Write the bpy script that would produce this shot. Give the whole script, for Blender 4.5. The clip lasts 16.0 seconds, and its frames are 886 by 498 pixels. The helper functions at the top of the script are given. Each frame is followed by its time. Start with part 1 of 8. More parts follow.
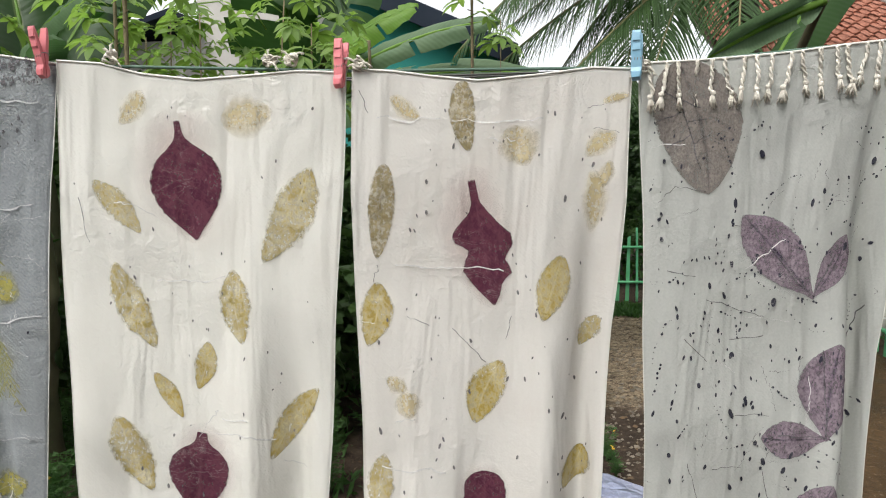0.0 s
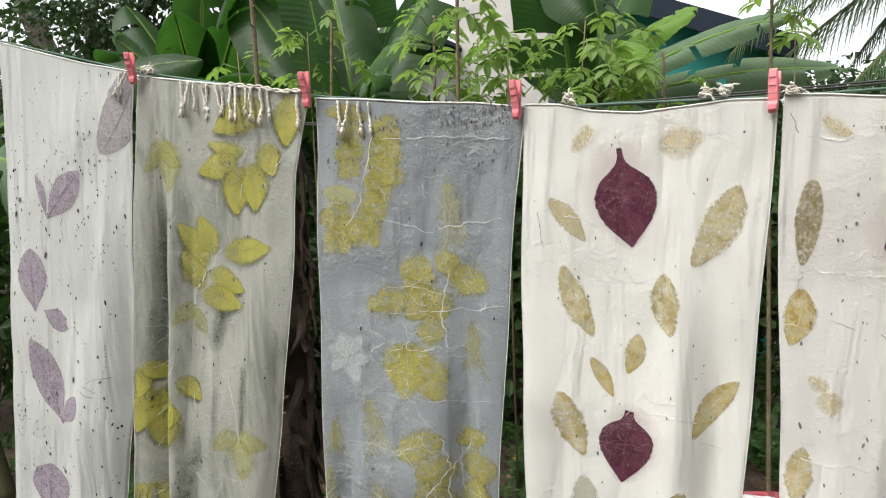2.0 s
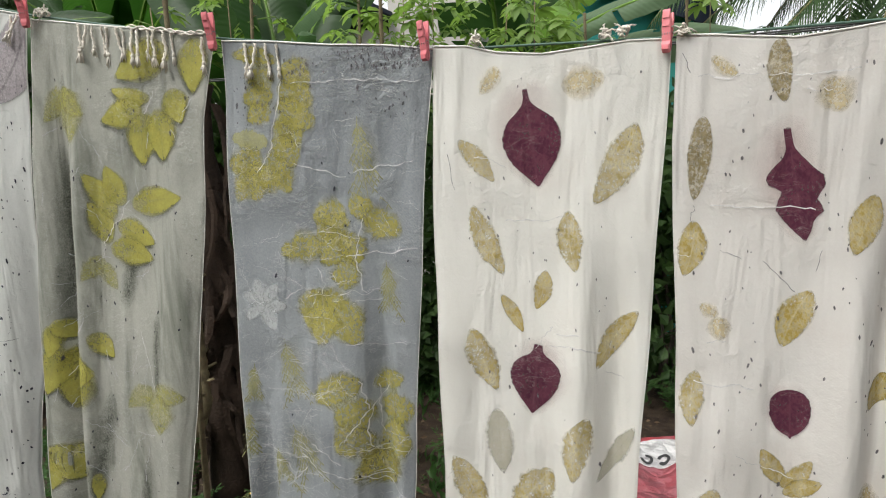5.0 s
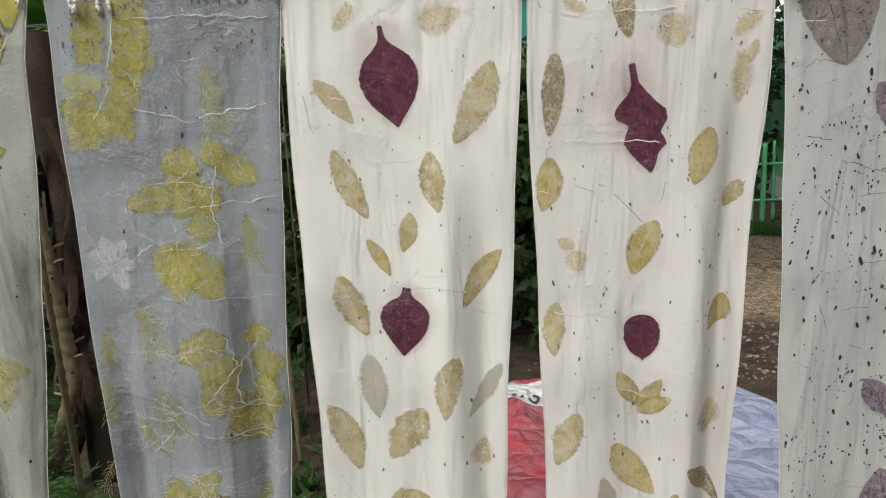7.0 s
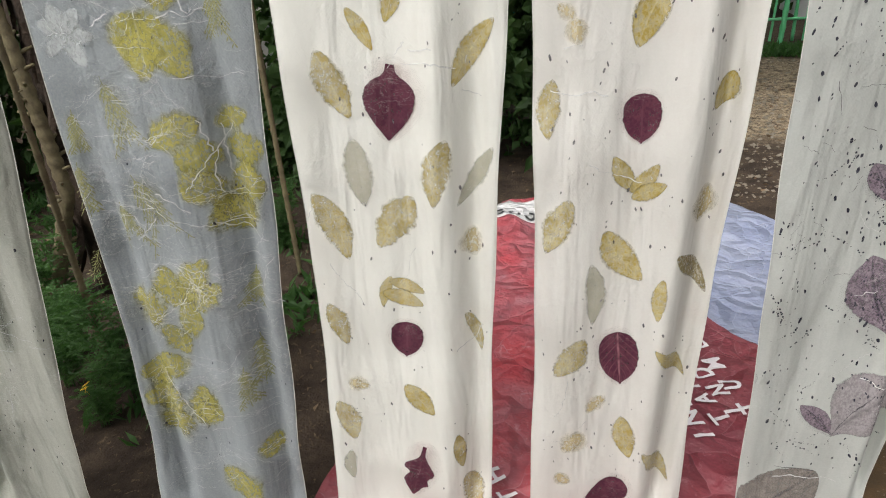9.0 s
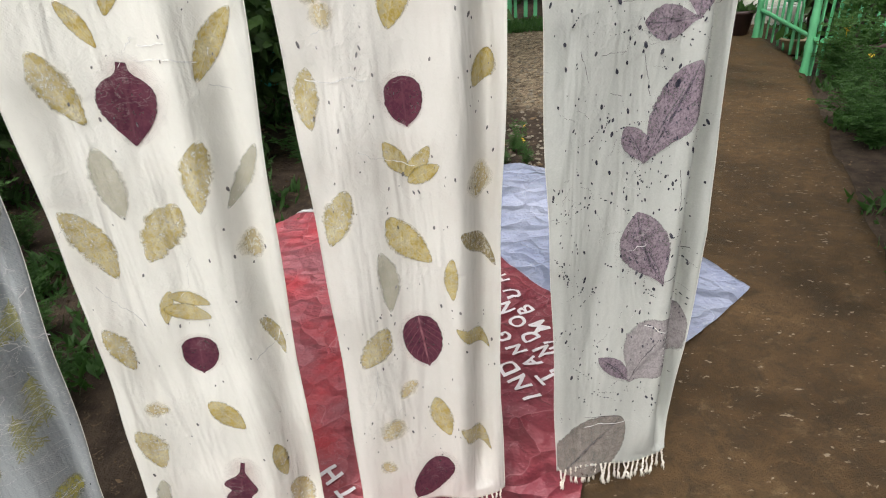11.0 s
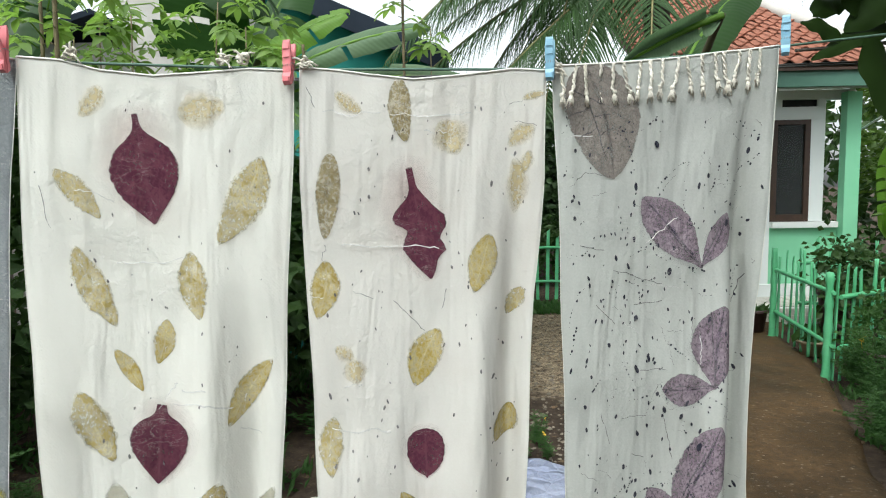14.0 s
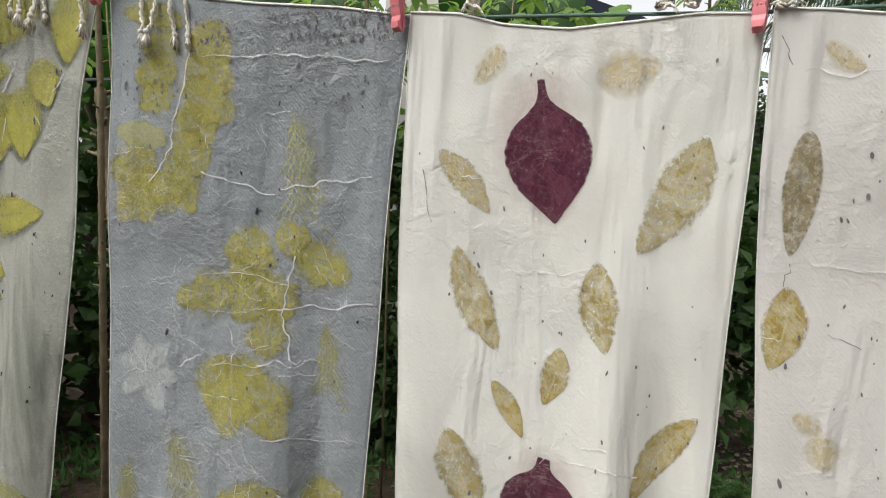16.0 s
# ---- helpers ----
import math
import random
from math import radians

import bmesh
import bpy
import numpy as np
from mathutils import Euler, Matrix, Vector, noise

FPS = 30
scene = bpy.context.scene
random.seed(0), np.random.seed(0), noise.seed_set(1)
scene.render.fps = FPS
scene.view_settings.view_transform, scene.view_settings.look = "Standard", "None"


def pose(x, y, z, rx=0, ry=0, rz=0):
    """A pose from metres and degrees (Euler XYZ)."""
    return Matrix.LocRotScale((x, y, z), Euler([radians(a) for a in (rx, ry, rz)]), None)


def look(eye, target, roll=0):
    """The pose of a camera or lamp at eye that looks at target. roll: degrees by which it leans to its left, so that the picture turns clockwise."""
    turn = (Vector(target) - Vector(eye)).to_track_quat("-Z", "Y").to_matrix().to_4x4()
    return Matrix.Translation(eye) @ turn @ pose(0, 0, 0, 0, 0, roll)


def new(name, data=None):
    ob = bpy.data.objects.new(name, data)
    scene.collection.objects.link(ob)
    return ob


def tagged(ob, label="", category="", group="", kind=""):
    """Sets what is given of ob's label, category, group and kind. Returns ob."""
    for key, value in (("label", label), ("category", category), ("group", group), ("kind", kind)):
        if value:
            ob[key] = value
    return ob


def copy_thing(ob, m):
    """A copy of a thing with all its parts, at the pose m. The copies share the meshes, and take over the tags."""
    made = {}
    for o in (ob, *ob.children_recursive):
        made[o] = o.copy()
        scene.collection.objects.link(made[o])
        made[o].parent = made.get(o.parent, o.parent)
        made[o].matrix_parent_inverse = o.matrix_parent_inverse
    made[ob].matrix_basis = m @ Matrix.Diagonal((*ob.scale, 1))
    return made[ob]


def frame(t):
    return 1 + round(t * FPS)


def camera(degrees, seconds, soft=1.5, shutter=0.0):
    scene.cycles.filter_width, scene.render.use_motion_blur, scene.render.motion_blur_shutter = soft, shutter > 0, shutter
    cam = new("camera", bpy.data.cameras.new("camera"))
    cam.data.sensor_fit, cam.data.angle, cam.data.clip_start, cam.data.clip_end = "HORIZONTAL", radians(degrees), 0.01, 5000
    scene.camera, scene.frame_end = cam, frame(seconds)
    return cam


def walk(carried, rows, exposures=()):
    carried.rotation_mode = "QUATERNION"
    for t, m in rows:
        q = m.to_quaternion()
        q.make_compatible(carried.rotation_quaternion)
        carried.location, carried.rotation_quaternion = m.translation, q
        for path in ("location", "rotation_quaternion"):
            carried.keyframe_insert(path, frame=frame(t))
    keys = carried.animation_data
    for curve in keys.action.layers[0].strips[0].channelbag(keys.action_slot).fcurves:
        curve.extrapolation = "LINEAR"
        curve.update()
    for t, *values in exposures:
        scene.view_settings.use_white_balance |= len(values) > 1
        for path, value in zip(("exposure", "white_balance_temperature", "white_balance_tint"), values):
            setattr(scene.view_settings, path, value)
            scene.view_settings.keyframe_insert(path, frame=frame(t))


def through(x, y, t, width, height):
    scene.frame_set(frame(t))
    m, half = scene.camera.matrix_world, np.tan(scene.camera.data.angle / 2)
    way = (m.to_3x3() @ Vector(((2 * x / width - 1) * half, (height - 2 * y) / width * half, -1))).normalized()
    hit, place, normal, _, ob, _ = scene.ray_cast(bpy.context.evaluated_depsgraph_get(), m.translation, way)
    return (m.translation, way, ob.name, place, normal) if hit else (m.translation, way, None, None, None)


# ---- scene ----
cam = camera(69.7, 16.0, 1.1)
PATH = [
    (0, (0.313, -0.929, 1.64), (0.039, 1.042, 1.441), -0.5),
    (0.5, (0.217, -0.993, 1.649), (-0.15, 0.961, 1.43), -0.1),
    (1, (0.12, -1.08, 1.657), (-0.456, 0.826, 1.469), -0.2),
    (1.5, (0.057, -1.159, 1.666), (-0.73, 0.672, 1.499), -1.1),
    (2, (0.026, -1.204, 1.665), (-0.896, 0.562, 1.496), -1.6),
    (2.5, (0.016, -1.227, 1.664), (-0.973, 0.502, 1.488), -2.0),
    (3, (0.035, -1.219, 1.661), (-0.914, 0.53, 1.459), -2.2),
    (3.5, (0.063, -1.216, 1.653), (-0.791, 0.576, 1.404), -2.5),
    (3.7, (0.072, -1.211, 1.647), (-0.764, 0.581, 1.347), -2.7),
    (5.8, (0.091, -1.195, 1.591), (-0.573, 0.677, 1.358), -2.4),
    (6, (0.108, -1.19, 1.594), (-0.518, 0.695, 1.355), -2.5),
    (6.5, (0.135, -1.18, 1.6), (-0.322, 0.748, 1.332), -2.5),
    (7, (0.139, -1.171, 1.563), (-0.306, 0.739, 1.172), -3.3),
    (7.5, (0.148, -1.142, 1.511), (-0.31, 0.737, 1.002), -3.0),
    (8, (0.136, -1.15, 1.46), (-0.316, 0.692, 0.827), -2.5),
    (8.2, (0.14, -1.144, 1.455), (-0.317, 0.673, 0.754), -2.8),
    (10.3, (0.209, -1.11, 1.433), (-0.047, 0.633, 0.487), -4.0),
    (10.5, (0.24, -1.098, 1.433), (0.064, 0.653, 0.481), -3.7),
    (11, (0.313, -1.07, 1.432), (0.277, 0.692, 0.485), -4.6),
    (11.5, (0.352, -1.057, 1.447), (0.405, 0.735, 0.561), -4.1),
    (12, (0.358, -1.039, 1.479), (0.462, 0.832, 0.778), -2.2),
    (12.5, (0.364, -1.037, 1.545), (0.489, 0.906, 1.091), -2.2),
    (13, (0.366, -1.038, 1.592), (0.498, 0.942, 1.347), -1.1),
    (13.5, (0.349, -1.036, 1.605), (0.44, 0.954, 1.425), -0.4),
    (14, (0.315, -1.056, 1.606), (0.249, 0.935, 1.424), -1.0),
    (14.5, (0.237, -1.093, 1.6), (-0.083, 0.871, 1.4), -1.0),
    (15, (0.124, -1.045, 1.573), (-0.372, 0.882, 1.379), 0.4),
    (15.5, (0.045, -0.916, 1.575), (-0.629, 0.963, 1.456), 0.7),
    (16, (-0.045, -0.817, 1.579), (-0.765, 1.044, 1.442), 1.0),
]
walk(cam, [(t, look(eye, aim, lean)) for t, eye, aim, lean in PATH], [(0, 0.18, 6500, 10), (1, 0.0, 6500, 10), (2, 0.31, 6500, 10), (2.5, 0.51, 6500, 10), (3.5, 0.45, 6500, 10), (6, -0.09, 6500, 10), (7, 0.02, 6500, 10), (8, 0.24, 6500, 10), (10.5, 0.23, 6500, 10), (11.1, 0.41, 6500, 10), (12, 0.55, 6450, 8), (13, 0.39, 6250, 4), (14, 0.32, 6200, 3), (14.5, 0.29, 6250, 4), (15, 0.17, 6450, 8), (16, 0.01, 6500, 10)])

# ---- light ----
world = bpy.data.worlds.new("overcast_sky")
scene.world = world
world.use_nodes = True
wn, wl = world.node_tree.nodes, world.node_tree.links
sky = wn.new("ShaderNodeTexSky")
sky.sky_type = "NISHITA"
sky.sun_disc = False
sky.sun_elevation, sky.sun_rotation = radians(58), radians(205)
sky.air_density, sky.dust_density, sky.ozone_density = 1.0, 4.0, 1.0
veil = wn.new("ShaderNodeHueSaturation")
veil.inputs["Saturation"].default_value = 0.12
wl.new(sky.outputs["Color"], veil.inputs["Color"])
wl.new(veil.outputs["Color"], wn["Background"].inputs["Color"])
wn["Background"].inputs["Strength"].default_value = 0.27

sun_data = bpy.data.lights.new("sun", "SUN")
sun_data.energy, sun_data.angle, sun_data.color = 1.15, radians(20), (1.0, 0.98, 0.94)
sun = new("sun", sun_data)
sun.matrix_world = look((-2.0, -6.0, 10.0), (0.3, 0.5, 0.9))


# ---- materials ----
def nodes_of(name):
    m = bpy.data.materials.new(name)
    m.use_nodes = True
    return m, m.node_tree.nodes, m.node_tree.links, m.node_tree.nodes["Principled BSDF"]


def noise_tex(n, l, vec, scale, detail=4.0, rough=0.55, distort=0.0):
    t = n.new("ShaderNodeTexNoise")
    t.inputs["Scale"].default_value, t.inputs["Detail"].default_value = scale, detail
    t.inputs["Roughness"].default_value, t.inputs["Distortion"].default_value = rough, distort
    if vec is not None:
        l.new(vec, t.inputs["Vector"])
    return t.outputs["Fac"]


def spread(n, l, value, lo, hi, a=0.0, b=1.0):
    t = n.new("ShaderNodeMapRange")
    t.inputs["From Min"].default_value, t.inputs["From Max"].default_value = lo, hi
    t.inputs["To Min"].default_value, t.inputs["To Max"].default_value = a, b
    l.new(value, t.inputs["Value"])
    return t.outputs["Result"]


def calc(n, l, op, a, b=0.0):
    t = n.new("ShaderNodeMath")
    t.operation = op
    for k, v in enumerate((a, b)):
        if isinstance(v, (int, float)):
            t.inputs[k].default_value = v
        else:
            l.new(v, t.inputs[k])
    return t.outputs[0]


def blend(n, l, fac, a, b):
    t = n.new("ShaderNodeMix")
    t.data_type = "RGBA"
    for k, v in ((0, fac), (6, a), (7, b)):
        if isinstance(v, tuple):
            t.inputs[k].default_value = (*v, 1.0)
        elif isinstance(v, (int, float)):
            t.inputs[k].default_value = v
        else:
            l.new(v, t.inputs[k])
    return t.outputs[2]


def place(n, l, sx=1.0, sy=1.0, sz=1.0):
    c, m = n.new("ShaderNodeTexCoord"), n.new("ShaderNodeMapping")
    m.inputs["Scale"].default_value = (sx, sy, sz)
    l.new(c.outputs["Object"], m.inputs["Vector"])
    return m.outputs["Vector"]


def bump(n, l, shader, height, strength, distance=0.01):
    t = n.new("ShaderNodeBump")
    t.inputs["Strength"].default_value, t.inputs["Distance"].default_value = strength, distance
    l.new(height, t.inputs["Height"])
    l.new(t.outputs["Normal"], shader.inputs["Normal"])


def plain(name, a, b, scale=8.0, rough=0.7, metal=0.0, fine=80.0, relief=0.2, depth=0.004, spec=0.4):
    """A surface of two close colours in large stains and fine grain."""
    m, n, l, s = nodes_of(name)
    v = place(n, l)
    big, small = noise_tex(n, l, v, scale, 5), noise_tex(n, l, v, fine, 3)
    fac = calc(n, l, "ADD", calc(n, l, "MULTIPLY", spread(n, l, big, 0.3, 0.7), 0.7), calc(n, l, "MULTIPLY", small, 0.3))
    info = n.new("ShaderNodeObjectInfo")
    fac = calc(n, l, "ADD", fac, calc(n, l, "MULTIPLY", calc(n, l, "SUBTRACT", info.outputs["Random"], 0.5), 0.35))
    l.new(blend(n, l, fac, a, b), s.inputs["Base Color"])
    s.inputs["Roughness"].default_value, s.inputs["Metallic"].default_value = rough, metal
    s.inputs["Specular IOR Level"].default_value = spec
    bump(n, l, s, small, relief, depth)
    return m


def relief(n, l, v, weave, crumple=0.45):
    """Height of the hanging cloth: long drape lines, rumpled patches, pinches and the weave."""
    drape = noise_tex(n, l, place(n, l, 11, 11, 2.0), 1.0, 3, 0.5, 0.4)
    rumple = noise_tex(n, l, place(n, l, 26, 26, 30), 1.0, 5, 0.55, 1.0)
    where = spread(n, l, noise_tex(n, l, v, 5.0, 3), 0.42, 0.62)
    rumple = calc(n, l, "MULTIPLY", rumple, where)
    # sharp small folds, as left by wringing
    fold = noise_tex(n, l, place(n, l, 16, 16, 14), 1.0, 3, 0.6, 1.6)
    fold = spread(n, l, calc(n, l, "ABSOLUTE", calc(n, l, "SUBTRACT", fold, 0.5)), 0.0, 0.07, 1.0, 0.0)
    pinch = noise_tex(n, l, place(n, l, 70, 70, 60), 1.0, 4, 0.6, 0.6)
    twill = n.new("ShaderNodeTexWave")
    twill.wave_type, twill.bands_direction = "BANDS", "DIAGONAL"
    twill.inputs["Scale"].default_value = 95.0
    twill.inputs["Distortion"].default_value = 2.0
    twill.inputs["Detail"].default_value = 1.0
    l.new(v, twill.inputs["Vector"])
    h = calc(n, l, "ADD", calc(n, l, "MULTIPLY", drape, 0.95), calc(n, l, "MULTIPLY", rumple, 0.26 * crumple))
    h = calc(n, l, "ADD", h, calc(n, l, "MULTIPLY", calc(n, l, "MULTIPLY", fold, where), 0.020 * crumple))
    h = calc(n, l, "ADD", h, calc(n, l, "MULTIPLY", pinch, 0.09 * crumple))
    h = calc(n, l, "ADD", h, calc(n, l, "MULTIPLY", twill.outputs["Fac"], 0.004 * weave))
    return calc(n, l, "ADD", h, calc(n, l, "MULTIPLY", noise_tex(n, l, v, 260.0, 2), 0.03 * weave))


def creases(n, l, v, lace):
    """Two nets of thin broken lines, the wider one first."""
    patches = spread(n, l, noise_tex(n, l, v, 5.0, 5, 0.65), 0.47, 0.66)
    out = []
    for sx, sz, half in ((9, 24, 0.008), (24, 40, 0.014)):
        ridge = noise_tex(n, l, place(n, l, sx, sx, sz), 1.0, 4, 0.62, 1.1)
        ridge = spread(n, l, calc(n, l, "ABSOLUTE", calc(n, l, "SUBTRACT", ridge, 0.5)), 0.0, half, lace, 0.0)
        out.append(calc(n, l, "MULTIPLY", ridge, patches))
    return out


def cloth(name, a, b, stain, stain_amount, weave=0.5, lace=0.25, bands=0.0):
    """Thin steamed cotton: soft stains, crumpled relief, some light passing through."""
    m, n, l, s = nodes_of(name)
    v = place(n, l)
    tall = place(n, l, 9.0, 9.0, 1.2)
    big, streak = noise_tex(n, l, v, 4.0, 6, 0.6), noise_tex(n, l, tall, 2.0, 5, 0.6)
    fac = calc(n, l, "ADD", calc(n, l, "MULTIPLY", spread(n, l, big, 0.3, 0.7), 0.55), calc(n, l, "MULTIPLY", spread(n, l, streak, 0.3, 0.7), 0.45))
    col = blend(n, l, fac, a, b)
    spots = spread(n, l, noise_tex(n, l, v, 2.3, 7, 0.65, 0.6), 0.52, 0.72, 0.0, stain_amount)
    col = blend(n, l, spots, col, stain)
    grain = noise_tex(n, l, v, 260.0, 2)
    col = blend(n, l, spread(n, l, grain, 0.35, 0.75, 0.0, 0.12), col, (0.9, 0.88, 0.84))
    # pale worn lines where the wet cloth was creased
    crests = creases(n, l, v, lace)
    for crest in crests:
        col = blend(n, l, crest, col, (0.86, 0.86, 0.83))
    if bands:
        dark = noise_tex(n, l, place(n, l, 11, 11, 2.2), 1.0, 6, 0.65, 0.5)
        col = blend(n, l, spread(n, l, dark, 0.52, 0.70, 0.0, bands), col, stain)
    l.new(col, s.inputs["Base Color"])
    s.inputs["Roughness"].default_value = 0.92
    s.inputs["Specular IOR Level"].default_value = 0.27
    s.inputs["Sheen Weight"].default_value = 0.08
    h = relief(n, l, v, weave, 0.30 + 0.75 * lace)
    for crest in crests:
        h = calc(n, l, "ADD", h, calc(n, l, "MULTIPLY", crest, 0.05))
    bump(n, l, s, h, 1.0, 0.032)
    back = n.new("ShaderNodeBsdfTranslucent")
    l.new(col, back.inputs["Color"])
    mix = n.new("ShaderNodeMixShader")
    mix.inputs["Fac"].default_value = 0.28
    l.new(s.outputs[0], mix.inputs[1])
    l.new(back.outputs[0], mix.inputs[2])
    l.new(mix.outputs[0], n["Material Output"].inputs["Surface"])
    return m


def dye(name, a, b, vein, vein_amount, patch, soft, cover=0.95, grain=330.0, rows=9.0, fade=0.0, rim=0.25, worn=0.45):
    """A leaf's dye on cloth: patchy cover, midrib and side veins, and an edge that bleeds. UV u runs along the leaf, v across it."""
    m, n, l, s = nodes_of(name)
    uv = n.new("ShaderNodeUVMap")
    sep = n.new("ShaderNodeSeparateXYZ")
    l.new(uv.outputs["UV"], sep.inputs[0])
    across = calc(n, l, "ABSOLUTE", calc(n, l, "MULTIPLY", calc(n, l, "SUBTRACT", sep.outputs["Y"], 0.5), 2.0))
    v = place(n, l)
    big, small = noise_tex(n, l, v, 45.0, 4, 0.6, 0.5), noise_tex(n, l, place(n, l, 1.0, 1.0, 0.7), grain, 3, 0.65)
    net = calc(n, l, "ADD", calc(n, l, "MULTIPLY", small, 0.55), calc(n, l, "MULTIPLY", big, 0.45))
    col = blend(n, l, spread(n, l, net, 0.43, 0.57), a, b)
    phase = calc(n, l, "SUBTRACT", calc(n, l, "MULTIPLY", sep.outputs["X"], rows), calc(n, l, "MULTIPLY", across, 2.4))
    side = spread(n, l, calc(n, l, "ABSOLUTE", calc(n, l, "SUBTRACT", calc(n, l, "FRACT", phase), 0.5)), 0.0, 0.12, 1.0, 0.0)
    rib = spread(n, l, across, 0.02, 0.085, 1.0, 0.0)
    lines = calc(n, l, "MAXIMUM", rib, calc(n, l, "MULTIPLY", side, 0.45))
    lines = calc(n, l, "MULTIPLY", lines, spread(n, l, noise_tex(n, l, v, 60.0, 2), 0.3, 0.6, 0.2, 1.0))
    col = blend(n, l, calc(n, l, "MULTIPLY", lines, vein_amount), col, vein)
    for crest in creases(n, l, v, worn):
        col = blend(n, l, crest, col, (0.80, 0.77, 0.72))
    s.inputs["Roughness"].default_value = 0.92
    s.inputs["Specular IOR Level"].default_value = 0.12
    bump(n, l, s, relief(n, l, v, 1.0), 1.0, 0.032)
    ends = calc(n, l, "MULTIPLY", calc(n, l, "MINIMUM", sep.outputs["X"], calc(n, l, "SUBTRACT", 1.0, sep.outputs["X"])), 4.0)
    edge = calc(n, l, "MINIMUM", calc(n, l, "SUBTRACT", 1.0, across), ends)
    edge = calc(n, l, "ADD", edge, calc(n, l, "MULTIPLY", calc(n, l, "SUBTRACT", small, 0.5), 0.06 + 0.2 * patch))
    edge = calc(n, l, "ADD", edge, calc(n, l, "MULTIPLY", calc(n, l, "SUBTRACT", noise_tex(n, l, v, 110.0, 4, 0.65), 0.5), 0.08 + 0.42 * patch))
    if fade:
        stain = noise_tex(n, l, v, 30.0, 4, 0.6)
        cover = calc(n, l, "MULTIPLY", spread(n, l, calc(n, l, "ADD", sep.outputs["X"], calc(n, l, "MULTIPLY", calc(n, l, "SUBTRACT", stain, 0.5), 0.9)), 0.0, 0.6, 1.0 - fade, 1.0), cover)
    cut = spread(n, l, edge, 0.0, max(soft, 0.02))
    # dye gathers along the leaf's margin
    margin = calc(n, l, "MULTIPLY", spread(n, l, edge, soft + 0.02, soft + 0.14, rim, 0.0), cut)
    l.new(blend(n, l, margin, col, tuple(0.55 * c for c in b)), s.inputs["Base Color"])
    holes = spread(n, l, calc(n, l, "ADD", calc(n, l, "MULTIPLY", small, 0.7), calc(n, l, "MULTIPLY", big, 0.3)), 0.41, 0.55, 1.0 - patch, 1.0)
    pools = spread(n, l, noise_tex(n, l, v, 24.0, 4, 0.65, 0.8), 0.32, 0.62, 1.0 - 0.55 * patch, 1.0)
    alpha = calc(n, l, "MULTIPLY", calc(n, l, "MULTIPLY", calc(n, l, "MULTIPLY", cut, holes), pools), cover)
    l.new(alpha, s.inputs["Alpha"])
    return m


def leafy(name, a, b, rough=0.5, through=0.35, scale=6.0, ribs=0.0, spec=0.28):
    """Living leaf: two greens, a waxy top, light passing through."""
    m, n, l, s = nodes_of(name)
    v = place(n, l)
    big = noise_tex(n, l, v, scale, 4)
    geo = n.new("ShaderNodeNewGeometry")
    info = n.new("ShaderNodeObjectInfo")
    fac = calc(n, l, "ADD", calc(n, l, "MULTIPLY", spread(n, l, big, 0.3, 0.7), 0.5), calc(n, l, "MULTIPLY", geo.outputs["Random Per Island"], 0.35))
    fac = calc(n, l, "ADD", fac, calc(n, l, "MULTIPLY", info.outputs["Random"], 0.25))
    col = blend(n, l, fac, a, b)
    if ribs:
        uv = n.new("ShaderNodeUVMap")
        sep = n.new("ShaderNodeSeparateXYZ")
        l.new(uv.outputs["UV"], sep.inputs[0])
        across = calc(n, l, "ABSOLUTE", calc(n, l, "SUBTRACT", sep.outputs["Y"], 0.5))
        wave = calc(n, l, "SINE", calc(n, l, "MULTIPLY", calc(n, l, "SUBTRACT", sep.outputs["X"], calc(n, l, "MULTIPLY", across, 0.12)), ribs))
        rib = spread(n, l, across, 0.01, 0.035, 1.0, 0.0)
        col = blend(n, l, calc(n, l, "MULTIPLY", rib, 0.6), col, (0.30, 0.38, 0.14))
        col = blend(n, l, spread(n, l, wave, -1.0, 1.0, 0.0, 0.08), col, (0.02, 0.05, 0.01))
        bump(n, l, s, wave, 0.14, 0.004)
    l.new(col, s.inputs["Base Color"])
    s.inputs["Roughness"].default_value = rough
    s.inputs["Specular IOR Level"].default_value = spec
    back = n.new("ShaderNodeBsdfTranslucent")
    glow = n.new("ShaderNodeHueSaturation")
    glow.inputs["Saturation"].default_value, glow.inputs["Value"].default_value = 1.15, 1.7
    l.new(col, glow.inputs["Color"])
    l.new(glow.outputs["Color"], back.inputs["Color"])
    mix = n.new("ShaderNodeMixShader")
    mix.inputs["Fac"].default_value = through
    l.new(s.outputs[0], mix.inputs[1])
    l.new(back.outputs[0], mix.inputs[2])
    l.new(mix.outputs[0], n["Material Output"].inputs["Surface"])
    return m


IVORY = cloth("ivory_cotton", (0.87, 0.86, 0.80), (0.79, 0.775, 0.71), (0.66, 0.58, 0.51), 0.28)
BLUSH = cloth("blush_cotton", (0.79, 0.768, 0.72), (0.71, 0.683, 0.63), (0.60, 0.50, 0.43), 0.32)
CHALK = cloth("chalk_cotton", (0.60, 0.61, 0.57), (0.48, 0.49, 0.455), (0.38, 0.38, 0.37), 0.45)
PEARL = cloth("pearl_cotton", (0.69, 0.70, 0.66), (0.58, 0.59, 0.55), (0.46, 0.465, 0.44), 0.4)
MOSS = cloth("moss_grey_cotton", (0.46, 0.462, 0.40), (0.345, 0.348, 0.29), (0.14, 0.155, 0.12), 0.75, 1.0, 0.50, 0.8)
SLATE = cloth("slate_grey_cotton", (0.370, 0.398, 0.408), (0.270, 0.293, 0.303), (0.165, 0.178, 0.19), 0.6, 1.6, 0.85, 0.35)
